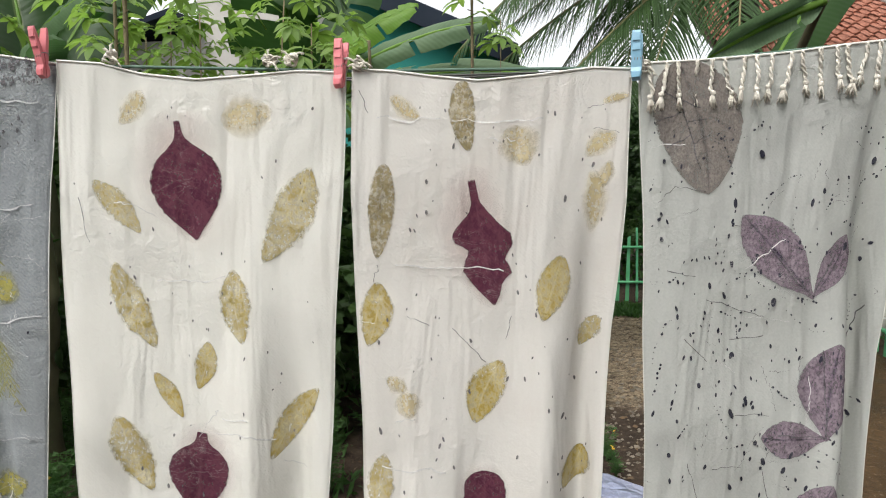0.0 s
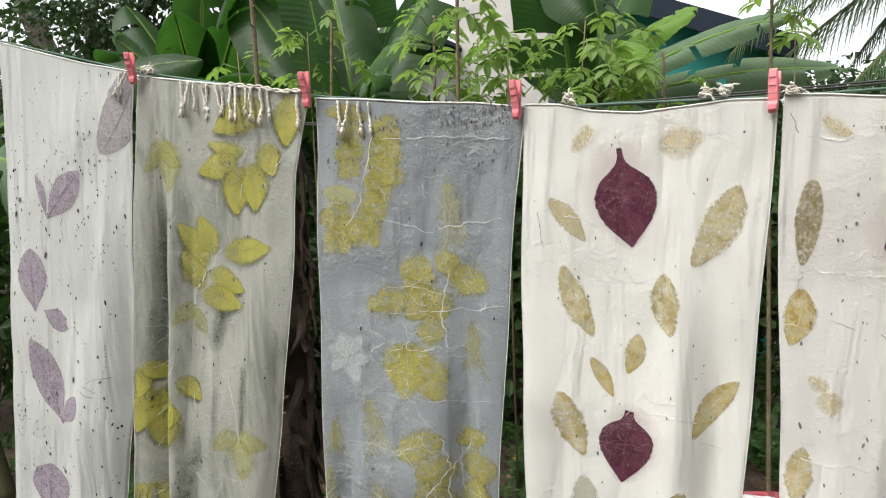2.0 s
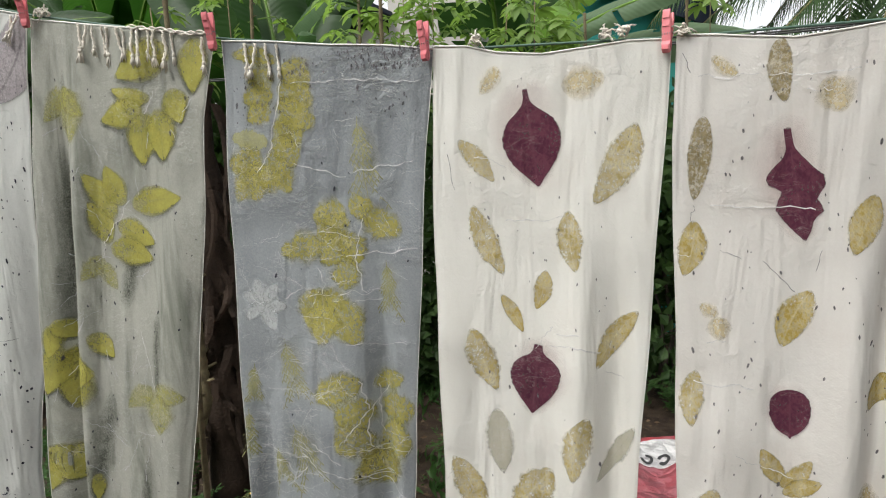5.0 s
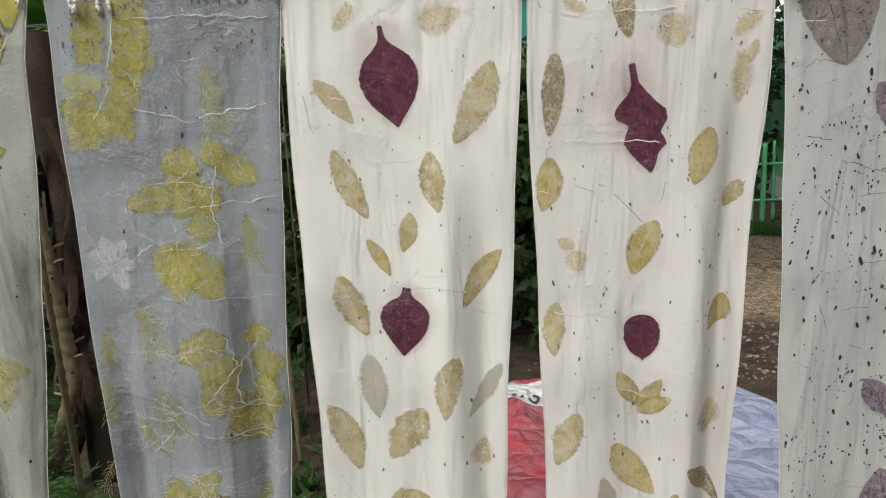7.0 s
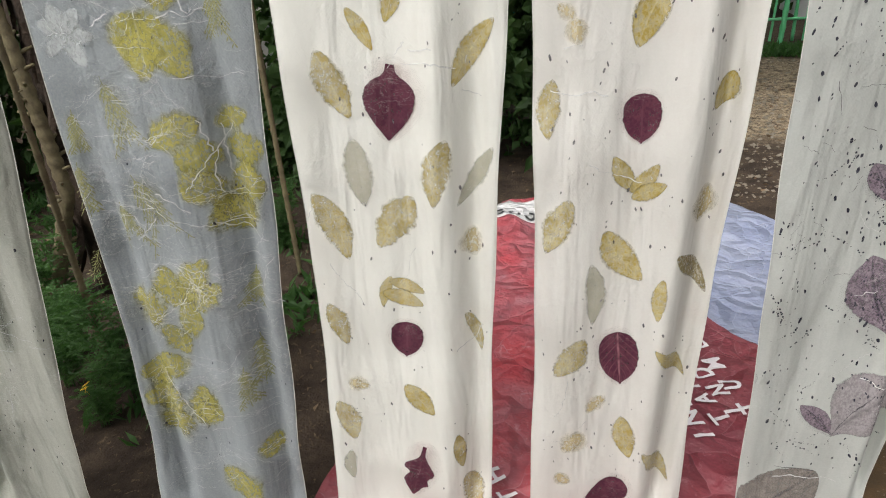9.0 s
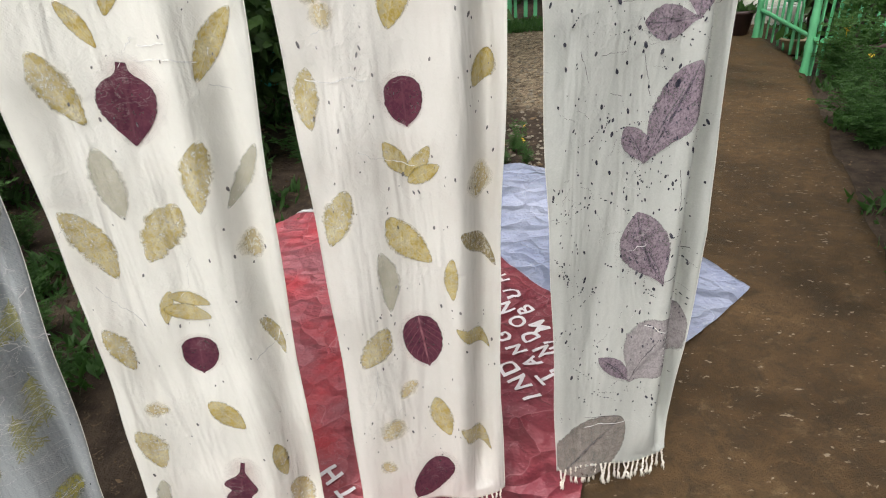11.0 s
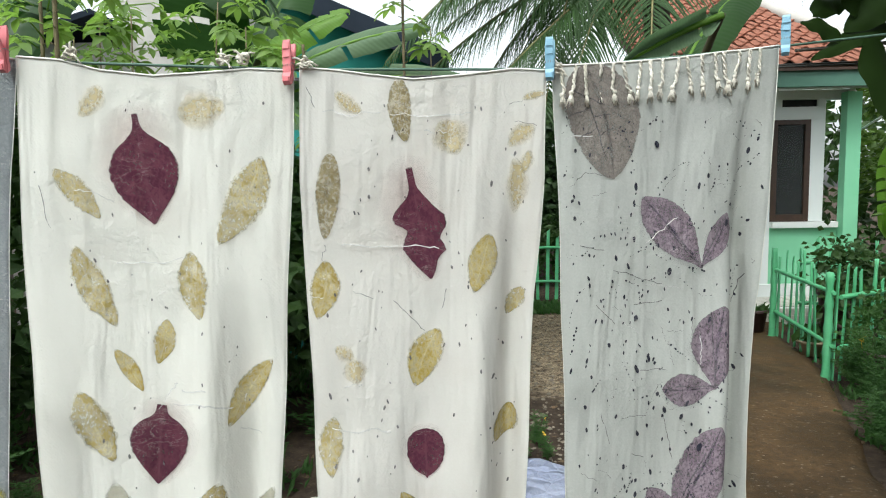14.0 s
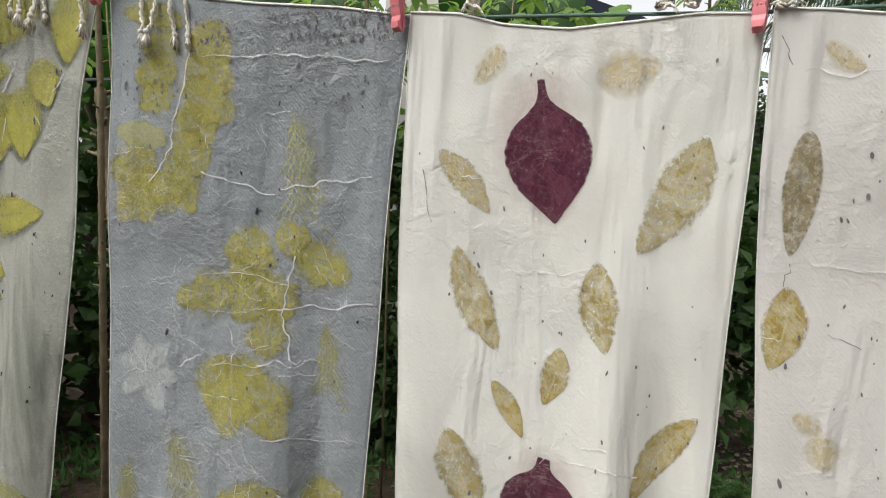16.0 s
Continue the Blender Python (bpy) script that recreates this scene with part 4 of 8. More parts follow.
leaf_print(shawl_c, "sprig", -0.512, 1.415, -0.511, 1.309, 0.053)
leaf_print(shawl_c, "sprig", -0.738, 1.251, -0.711, 1.120, 0.071)
leaf_print(shawl_c, "sprig", -0.814, 1.192, -0.823, 1.109, 0.033)
leaf_print(shawl_c, "sprig", -0.837, 1.087, -0.846, 0.972, 0.036)
leaf_print(shawl_c, "sprig", -0.728, 1.059, -0.692, 0.950, 0.092)
leaf_print(shawl_c, "sprig", -0.773, 1.003, -0.763, 0.935, 0.072)
leaf_print(shawl_c, "lime", -0.573, 1.161, -0.676, 1.120, 0.056)
leaf_print(shawl_c, "lime", -0.559, 1.145, -0.487, 1.170, 0.042)
leaf_print(shawl_c, "lime", -0.559, 1.109, -0.628, 1.078, 0.065)
leaf_print(shawl_c, "lime", -0.562, 1.043, -0.631, 1.011, 0.068)
leaf_print(shawl_c, "lime", -0.552, 1.097, -0.467, 1.103, 0.073)
leaf_print(shawl_c, "lime", -0.559, 1.028, -0.478, 1.014, 0.096)
leaf_print(shawl_c, "lime", -0.571, 1.012, -0.570, 0.943, 0.031)
leaf_print(shawl_c, "lime", -0.560, 1.001, -0.529, 0.918, 0.076)
leaf_print(shawl_c, "lime", -0.711, 0.751, -0.723, 0.861, 0.056)
leaf_print(shawl_c, "lime", -0.689, 0.767, -0.614, 0.877, 0.058)
leaf_print(shawl_c, "lime", -0.682, 0.762, -0.600, 0.815, 0.059)
leaf_print(shawl_c, "lime", -0.714, 0.740, -0.650, 0.721, 0.081)
leaf_print(shawl_c, "lime", -0.738, 0.732, -0.827, 0.777, 0.086)
leaf_print(shawl_c, "lime", -0.756, 0.712, -0.714, 0.629, 0.046)
leaf_print(shawl_c, "lime", -0.761, 0.561, -0.772, 0.640, 0.070)
leaf_print(shawl_c, "lime", -0.770, 0.543, -0.857, 0.576, 0.068)
leaf_print(shawl_c, "lime", -0.755, 0.510, -0.863, 0.491, 0.095)
leaf_print(shawl_c, "lime", -0.737, 0.475, -0.669, 0.448, 0.086)
leaf_print(shawl_c, "lime", -0.755, 0.460, -0.843, 0.390, 0.079)
leaf_print(shawl_c, "lime", -0.735, 0.423, -0.705, 0.546, 0.056)
leaf_print(shawl_c, "sprig", -0.548, 0.828, -0.563, 0.741, 0.036)
leaf_print(shawl_c, "sprig", -0.854, 0.901, -0.903, 0.809, 0.044)
leaf_print(shawl_c, "sprig", -0.566, 0.660, -0.572, 0.523, 0.028)
leaf_print(shawl_c, "sprig", -0.597, 0.594, -0.598, 0.484, 0.038)
leaf_print(shawl_a, "pale_ash", -1.359, 1.980, -1.486, 1.796, 0.137)
leaf_print(shawl_a, "lilac", -1.680, 1.632, -1.564, 1.750, 0.082)
leaf_print(shawl_a, "lilac", -1.686, 1.638, -1.713, 1.747, 0.027)
leaf_print(shawl_a, "lilac", -1.753, 1.383, -1.758, 1.550, 0.109)
leaf_print(shawl_a, "lilac", -1.721, 1.384, -1.645, 1.334, 0.055)
leaf_print(shawl_a, "lilac", -1.682, 1.077, -1.782, 1.300, 0.102)
leaf_print(shawl_a, "lilac", -1.679, 1.081, -1.617, 1.154, 0.057)
leaf_print(shawl_a, "lilac", -1.756, 0.812, -1.742, 0.951, 0.157)
leaf_print(shawl_c, "lime", -0.705, 0.291, -0.627, 0.180, 0.074)
leaf_print(shawl_c, "lime", -0.573, 0.380, -0.583, 0.310, 0.036)

# specks, twig lines and pale creases
speckles(shawl_f, 460, 0.9, 0.49, 0.90, 0.25, 1.74, 11)
speckles(shawl_f, 90, 2.4, 0.49, 0.90, 0.25, 1.70, 31)
twigs(shawl_f, 60, 0.50, 0.89, 0.25, 1.74, 12, INK_SOFT, 0.0005, 0.022)
dotted_twigs(shawl_f, 95, 0.50, 0.89, 0.25, 1.74, 51)
speckles(shawl_a, 340, 0.9, -1.93, -1.37, 0.25, 2.0, 13)
speckles(shawl_a, 110, 1.7, -1.93, -1.37, 0.25, 2.0, 33)
dotted_twigs(shawl_a, 30, -1.9, -1.4, 0.25, 1.95, 52)
twigs(shawl_a, 14, -1.90, -1.40, 0.25, 1.95, 14, INK_SOFT, 0.0010, 0.04)
speckles(shawl_d, 90, 0.5, -0.41, 0.0, 0.2, 1.78, 15, INK_SOFT)
speckles(shawl_e, 190, 0.6, 0.05, 0.45, 0.2, 1.78, 16, INK_SOFT)
speckles(shawl_b, 150, 0.8, -1.46, -0.9, 0.2, 1.85, 17)
speckles(shawl_c, 50, 0.4, -0.85, -0.45, 0.2, 1.8, 18)
twigs(shawl_c, 200, -0.85, -0.46, 0.2, 1.7, 19, LINT, 0.0008, 0.024)
twigs(shawl_c, 110, -0.86, -0.48, 0.2, 1.05, 29, LINT, 0.0011, 0.04, 0.6)
twigs(shawl_c, 22, -0.80, -0.44, 0.3, 1.75, 20, LINT, 0.0011, 0.07, 0.12)
twigs(shawl_b, 50, -1.42, -0.95, 0.3, 1.80, 21, LINT, 0.0014, 0.05)
# pale strips paint the bright ridges of creases into the colour
twigs(shawl_d, 9, -0.40, -0.02, 0.2, 1.75, 22, CREASE, 0.0014, 0.05)
twigs(shawl_e, 10, 0.06, 0.43, 0.2, 1.75, 23, CREASE, 0.0014, 0.06)
twigs(shawl_f, 6, 0.52, 0.87, 0.2, 1.75, 24, CREASE, 0.0014, 0.05)

# pale stems and painted highlights of wrinkle ridges, dark stalks and midribs
MARKS = (
    ("dark", shawl_a, ((-1.678, 1.635, -1.599, 1.712), (-1.751, 1.386, -1.756, 1.482), (-1.679, 1.081, -1.746, 1.207))),
    ("crease", shawl_e, ((0.075, 1.748, 0.173, 1.742), (0.190, 1.740, 0.331, 1.741), (0.098, 1.511, 0.270, 1.505), (0.073, 1.178, 0.177, 1.172), (0.248, 1.712, 0.288, 1.708), (0.095, 1.259, 0.128, 1.265))),
    ("ink", shawl_e, ((0.050, 1.788, 0.062, 1.753), (0.424, 1.764, 0.399, 1.758), (0.449, 1.722, 0.409, 1.728), (0.064, 1.487, 0.072, 1.514), (0.152, 1.417, 0.116, 1.431), (0.273, 1.393, 0.282, 1.430), (0.188, 1.412, 0.242, 1.355))),
    ("ink", shawl_d, ((-0.382, 1.626, -0.368, 1.556),)),
    ("crease", shawl_d, ((-0.272, 1.491, -0.164, 1.499), (-0.178, 1.269, -0.133, 1.268), (-0.194, 1.245, -0.095, 1.238))),
    ("crease", shawl_f, ((0.498, 1.696, 0.552, 1.704), (0.656, 1.502, 0.720, 1.548), (0.616, 0.228, 0.757, 0.226), (0.750, 0.525, 0.843, 0.491), (0.695, 0.731, 0.738, 0.744))),
    ("ink", shawl_f, ((0.513, 1.609, 0.539, 1.635), (0.539, 1.635, 0.589, 1.626), (0.593, 1.454, 0.689, 1.423), (0.634, 1.387, 0.690, 1.390), (0.559, 1.389, 0.597, 1.351), (0.647, 1.258, 0.704, 1.257), (0.570, 1.179, 0.589, 1.116), (0.613, 1.167, 0.661, 1.169), (0.636, 1.571, 0.710, 1.570), (0.529, 1.500, 0.574, 1.491), (0.856, 1.370, 0.872, 1.433), (0.696, 1.166, 0.716, 1.077), (0.658, 1.083, 0.634, 1.092), (0.792, 0.919, 0.796, 0.816))),
    ("dark", shawl_f, ((0.536, 1.784, 0.577, 1.662), (0.539, 1.769, 0.513, 1.785), (0.547, 1.750, 0.510, 1.737), (0.561, 1.715, 0.524, 1.696), (0.539, 1.771, 0.575, 1.758), (0.555, 1.737, 0.585, 1.741), (0.565, 1.702, 0.591, 1.715), (0.767, 1.453, 0.695, 1.534), (0.767, 1.453, 0.801, 1.524), (0.796, 1.218, 0.787, 1.366), (0.796, 1.220, 0.720, 1.220), (0.713, 0.940, 0.782, 1.088), (0.713, 0.940, 0.677, 1.001), (0.780, 0.646, 0.730, 0.762), (0.780, 0.646, 0.859, 0.695), (0.722, 0.364, 0.783, 0.488), (0.722, 0.364, 0.665, 0.423), (0.565, 0.090, 0.647, 0.176), (0.615, 0.258, 0.704, 0.251))),
    ("crease", shawl_c, ((-0.690, 1.784, -0.432, 1.774), (-0.692, 1.619, -0.586, 1.588), (-0.579, 1.597, -0.450, 1.613), (-0.594, 1.427, -0.446, 1.440), (-0.609, 1.348, -0.524, 1.356), (-0.601, 1.239, -0.477, 1.242), (-0.554, 1.505, -0.575, 1.422), (-0.575, 1.422, -0.557, 1.350), (-0.708, 1.801, -0.737, 1.652), (-0.737, 1.652, -0.771, 1.605), (-0.651, 1.404, -0.644, 1.350), (-0.579, 1.163, -0.564, 1.098), (-0.564, 1.098, -0.570, 1.009), (-0.827, 0.975, -0.746, 0.975), (-0.746, 0.975, -0.730, 0.935), (-0.688, 1.021, -0.622, 0.978), (-0.728, 1.336, -0.694, 1.359), (-0.822, 1.004, -0.701, 0.988), (-0.710, 1.000, -0.648, 0.933), (-0.667, 0.964, -0.511, 0.934), (-0.591, 0.953, -0.503, 0.902), (-0.752, 0.918, -0.705, 0.968), (-0.611, 1.032, -0.533, 1.145), (-0.553, 1.147, -0.550, 1.037), (-0.766, 0.724, -0.678, 0.778), (-0.786, 0.588, -0.727, 0.409), (-0.544, 0.757, -0.490, 0.748), (-0.497, 0.861, -0.541, 0.772), (-0.589, 0.739, -0.549, 0.720))),
    ("crease", shawl_b, ((-1.016, 1.787, -1.041, 1.739), (-1.110, 1.554, -1.194, 1.460), (-1.194, 1.460, -1.208, 1.425), (-1.263, 1.272, -1.378, 1.122), (-1.106, 1.252, -1.076, 1.121))),
)
for kind, sh, lines in MARKS:
    for x0, z0, x1, z1 in lines:
        if kind == "crease":
            streak(sh, x0, z0, x1, z1, 0.0019, LINT if sh is shawl_c else CREASE, wave=0.009)
        elif kind == "dark":
            streak(sh, x0, z0, x1, z1, 0.0019, INK_SOFT, "midrib_mark", 0.004, 0.0022)
        else:
            streak(sh, x0, z0, x1, z1, 0.0009, INK_SOFT, "stem_mark", 0.004)


def roots(shawl, count, x0, x1, z0, z1, seed, material):
    """Pale branching root-like prints, each fork thinner than the last."""
    rnd = random.Random(seed)
    bm = bmesh.new()
    for _ in range(count):
        tips = [(rnd.uniform(x0, x1), rnd.uniform(z0, z1), rnd.choice((0.0, 3.1)) + rnd.gauss(0, 0.5), 0.0011, 3)]
        while tips:
            x, z, t, w, left = tips.pop()
            ln = rnd.uniform(0.015, 0.045)
            e = (x + math.cos(t) * ln, z + math.sin(t) * ln)
            if not (lerp_list(shawl.left, z) + 0.006 < min(x, e[0]) and max(x, e[0]) < lerp_list(shawl.right, z) - 0.006 and z0 < e[1] < z1):
                continue
            strip(bm, shawl, x, z, *e, w, 0.005, rnd.random() * 50, 0.0018)
            if left:
                for _ in range(rnd.choice((1, 2, 2))):
                    tips.append((*e, t + rnd.gauss(0, 0.6), w * 0.75, left - 1))
    return tagged(part("root_print", bm, material, shawl.empty, "pale branching root-like marks"), kind="stuff")


roots(shawl_c, 34, -0.84, -0.46, 0.2, 1.50, 71, LINT)
roots(shawl_c, 26, -0.84, -0.46, 0.25, 1.05, 72, LINT)
roots(shawl_b, 12, -1.42, -0.95, 0.3, 1.75, 73, LINT)

# soft dark smudges, thick dye along the slate shawl's top
for x0, z0, x1, z1, w in ((-1.325, 1.70, -1.365, 1.20, 0.05), (-1.30, 1.52, -1.35, 1.05, 0.045), (-1.10, 1.46, -1.16, 1.30, 0.06), (-1.27, 1.86, -1.31, 1.64, 0.03), (-1.05, 1.30, -1.07, 1.10, 0.035), (-1.22, 1.10, -1.30, 0.80, 0.06), (-1.12, 0.95, -1.18, 0.6, 0.05)):
    bm = bmesh.new()
    leaf_mesh(bm, shawl_b, x0, z0, x1, z1, w, "round", 0.0005, 0.4, x0 * 3)
    part("dark_smudge", bm, SMUDGE, shawl_b.empty, "soft dark dye smudge")
speckles(shawl_c, 150, 0.6, -0.70, -0.42, 1.795, 1.838, 41, INK_SOFT)
speckles(shawl_c, 60, 0.5, -0.81, -0.44, 1.70, 1.80, 42, INK_SOFT)

# ---- line, cables, pegs, knots ----
LINE_TOP = [(-2.6, 2.26), (-1.86, 2.12), (-1.36, 1.985), (-0.838, 1.88), (-0.41, 1.828), (0.03, 1.818), (0.47, 1.82), (0.92, 1.868), (1.5, 1.94), (3.0, 2.12)]
bm = bmesh.new()
pts = []
for k in range(120):
    x = -2.6 + 5.6 * k / 119
    yy = line_y(x) if -1.8 < x < 0.93 else (-0.205 + (x + 1.8) * 0.13 if x < 0 else 0.20 + (x - 0.93) * 0.2)
    pts.append((x, yy + 0.006, lerp_list(LINE_TOP, x)))
tube(bm, pts, 0.0024, 6)
tagged(part("washing_line", bm, CORD, None), "thin dark green cord strung taut behind the shawls", "washing line")
for off in (0.0, 0.028):
    bm = bmesh.new()
    tube(bm, [(-3.4 + 7.4 * k / 40, 0.62 + off, 2.012 + off * 0.35 - 0.115 * math.sin(math.pi * k / 40)) for k in range(41)], 0.0024, 6)
    tagged(part("cable", bm, CABLE, None), "slack black cable hanging behind the washing line", "cable", "slack cables")


def peg(x, z, tilt, material, label, flip=0):
    """A sprung plastic clothes peg, closed on the line; z is its mouth."""
    root = empty("clothes_peg", pose(x, line_y(x) - 0.014, z + 0.017, 0, tilt, 74 + flip) @ Matrix.Diagonal((0.80, 0.86, 0.86, 1)), label, "clothes peg", "clothes pegs")
    for s in (-1, 1):
        bm = bmesh.new()
        prof = [(0.000, 0.0015), (0.005, 0.0076), (0.016, 0.0072), (0.023, 0.0050), (0.030, 0.0066), (0.046, 0.0088), (0.066, 0.0124), (0.081, 0.0146), (0.086, 0.0134)]
        inner = [(0.000, 0.0005), (0.023, 0.0005), (0.038, 0.0006), (0.052, 0.0034), (0.068, 0.0070), (0.083, 0.0100), (0.086, 0.0110)]
        ring = [(s * y, h) for h, y in prof] + [(s * y, h) for h, y in inner[::-1]]
        front = [bm.verts.new((a, -0.0092 + 0.0016 * (h > 0.08) + 0.0018 * (h < 0.01), h)) for a, h in ring]
        back = [bm.verts.new((a, 0.0092 - 0.0016 * (h > 0.08) - 0.0018 * (h < 0.01), h)) for a, h in ring]
        n = len(ring)
        bm.faces.new(front if s < 0 else front[::-1])
        bm.faces.new(back[::-1] if s < 0 else back)
        for i in range(n):
            bm.faces.new((front[i], back[i], back[(i + 1) % n], front[(i + 1) % n]))
        bmesh.ops.recalc_face_normals(bm, faces=bm.faces)
        bmesh.ops.bevel(bm, geom=bm.edges[:], offset=0.0006, segments=1, affect="EDGES")
        part("jaw", bm, material, root)
    for h0, h1, xs in ((0.005, 0.015, 0.0080), (0.052, 0.064, 0.0105), (0.068, 0.079, 0.0135)):
        bm = bmesh.new()
        add_box(bm, -xs - 0.0014, -0.0066, h0, -xs + 0.0014, 0.0066, h1, 0.0006)
        part("grip_pad", bm, material, root)
    bm = bmesh.new()
    tube(bm, [(0.0080 * math.cos(a), -0.0102 + 0.0204 * a / 25, 0.038 + 0.0050 * math.sin(a)) for a in [25 * i / 70 for i in range(71)]], 0.0008, 5)
    part("spring", bm, STEEL, root, "dull steel coil spring")
    return root


peg(-1.350, 1.935, -9, PEG_PINK, "faded pink plastic clothes peg gripping two shawls", 32)
peg(-0.836, 1.835, -9, PEG_PINK, "faded pink plastic clothes peg gripping two shawls", 20)
peg(-0.412, 1.788, -4, PEG_PINK, "faded pink plastic clothes peg gripping two shawls")
peg(0.021, 1.772, 9, PEG_PINK, "faded pink plastic clothes peg gripping two shawls")
peg(0.471, 1.780, 4, PEG_BLUE, "pale blue plastic clothes peg gripping two shawls")
peg(0.922, 1.830, 7, PEG_BLUE, "pale blue plastic clothes peg holding a shawl corner", -8)


def knot(x, z, seed):
    """A loose overhand tie of thin cords with frayed ends."""
    rnd = random.Random(seed)
    root = empty("fringe_knot", pose(x, line_y(x) - 0.004, z), "loosely knotted white fringe ends tied over the line", "knot", "fringe knots")
    for k in range(3):
        bm = bmesh.new()
        a, w, h = rnd.uniform(0, 6.28), rnd.uniform(0.006, 0.012), rnd.uniform(0.004, 0.008)
        pts = []
        for i in range(23):
            t = 5.4 * i / 22
            pts.append((w * math.cos(a + t) * (0.6 + 0.4 * math.sin(t * 0.7)) + rnd.uniform(-0.001, 0.001), 0.005 * math.sin(2 * t + k), h * math.sin(a + t) + 0.003 * k - 0.002))
        tube(bm, pts, [0.0019 + 0.0005 * math.sin(i * 1.9) for i in range(23)], 6)
        part("cord_loop", bm, TWINE, root)
    for k in range(4):
        a = rnd.uniform(-0.6, 3.7)
        r = rnd.uniform(0.010, 0.020)
        mid = Vector((0.5 * r * math.cos(a), -0.005, 0.5 * r * math.sin(a) + 0.003))
        end = Vector((r * math.cos(a), rnd.uniform(-0.008, 0.0), r * math.sin(a) - 0.002))
        bm = bmesh.new()
        tube(bm, curve_points(Vector((0, 0, 0)), mid, end), [0.0017] * 7, 6)
        for _ in range(7):
            tip = end + (end - mid) * rnd.uniform(0.3, 0.8) + Vector((rnd.uniform(-0.003, 0.003), rnd.uniform(-0.002, 0.002), rnd.uniform(-0.004, 0.001)))
            tube(bm, [end, tip], [0.0011, 0.0004], 4)
        tagged(part("frayed_end", bm, TWINE, root), kind="stuff")


def curve_points(a, b, c, n=6):
    return [(1 - t) ** 2 * a + 2 * t * (1 - t) * b + t * t * c for t in [k / n for k in range(n + 1)]]


# twisted cord lying along the moss-grey shawl's top hem
for strand in (0.0, 3.14):
    bm = bmesh.new()
    pts = []
    for k in range(61):
        x = -1.06 + 0.205 * k / 60
        w = 0.5 + 0.5 * math.sin(x * 60)
        pts.append(shawl_b.skin(x, lerp_list(shawl_b.top, x) + 0.001 - 0.006 * w * (k / 60), 0.006) + Vector((0, 0.0016 * math.cos(k * 0.8 + strand), 0.0035 * math.sin(k * 0.42 + strand))))
    tube(bm, pts, 0.0018, 6)
    part("hem_cord", bm, TWINE, shawl_b.empty, "loose twisted cream cord along the hem")


for x, z, s in ((-0.318, 1.838, 1), (-0.085, 1.830, 2), (-0.052, 1.832, 3), (0.048, 1.826, 4), (-1.322, 1.985, 5), (-1.30, 1.982, 6), (0.485, 1.82, 7), (-1.815, 2.108, 8)):
    knot(x, z, s)

# ---- ground, path and yard ----
m, n, l, s = nodes_of("yard_soil")
v = place(n, l)
big, mid, fine = noise_tex(n, l, v, 0.9, 6, 0.6), noise_tex(n, l, v, 9.0, 6, 0.65), noise_tex(n, l, v, 70.0, 4, 0.7)
soil = blend(n, l, spread(n, l, mid, 0.35, 0.65), (0.030, 0.021, 0.015), (0.078, 0.055, 0.038))
dry = blend(n, l, spread(n, l, calc(n, l, "ADD", calc(n, l, "MULTIPLY", fine, 0.5), calc(n, l, "MULTIPLY", noise_tex(n, l, place(n, l, 12, 13, 12), 1.0, 7, 0.75, 1.2), 0.8)), 0.56, 0.74), (0.060, 0.042, 0.027), (0.42, 0.33, 0.22))
sep = n.new("ShaderNodeSeparateXYZ")
l.new(v, sep.inputs[0])
dx = calc(n, l, "DIVIDE", calc(n, l, "SUBTRACT", sep.outputs["X"], 1.5), 2.2)
dy = calc(n, l, "DIVIDE", calc(n, l, "SUBTRACT", sep.outputs["Y"], 5.5), 1.9)
ring = calc(n, l, "ADD", calc(n, l, "MULTIPLY", dx, dx), calc(n, l, "MULTIPLY", dy, dy))
ring = calc(n, l, "ADD", ring, calc(n, l, "MULTIPLY", calc(n, l, "SUBTRACT", mid, 0.5), 0.9))
bare = spread(n, l, ring, 0.60, 0.95, 1.0, 0.0)
col = blend(n, l, bare, soil, dry)
litter = spread(n, l, noise_tex(n, l, v, 28.0, 3, 0.7, 1.2), 0.60, 0.68, 0.0, 0.55)
col = blend(n, l, litter, col, (0.20, 0.135, 0.08))
l.new(col, s.inputs["Base Color"])
s.inputs["Roughness"].default_value = 0.95
s.inputs["Specular IOR Level"].default_value = 0.2
bump(n, l, s, calc(n, l, "ADD", fine, calc(n, l, "MULTIPLY", mid, 1.5)), 0.8, 0.02)
SOIL = m

m, n, l, s = nodes_of("worn_concrete")
v = place(n, l)
wide, mid, fine = noise_tex(n, l, v, 1.6, 7, 0.65), noise_tex(n, l, v, 14.0, 7, 0.75, 0.6), noise_tex(n, l, v, 130.0, 4, 0.7)
col = blend(n, l, spread(n, l, wide, 0.36, 0.62), (0.048, 0.028, 0.012), (0.140, 0.084, 0.038))
col = blend(n, l, spread(n, l, mid, 0.42, 0.66, 0.0, 0.75), col, (0.042, 0.029, 0.017))
scrape = noise_tex(n, l, place(n, l, 7, 9.5, 5), 1.6, 9, 0.8, 0.15)
col = blend(n, l, spread(n, l, scrape, 0.55, 0.70, 0.0, 0.5), col, (0.26, 0.18, 0.095))
chips = noise_tex(n, l, place(n, l, 30, 48, 30), 1.0, 3, 0.6)
col = blend(n, l, spread(n, l, chips, 0.645, 0.70, 0.0, 0.6), col, (0.46, 0.38, 0.28))
col = blend(n, l, spread(n, l, fine, 0.60, 0.72, 0.0, 0.6), col, (0.03, 0.022, 0.014))
l.new(col, s.inputs["Base Color"])
l.new(spread(n, l, wide, 0.3, 0.7, 0.45, 0.8), s.inputs["Roughness"])
s.inputs["Specular IOR Level"].default_value = 0.18
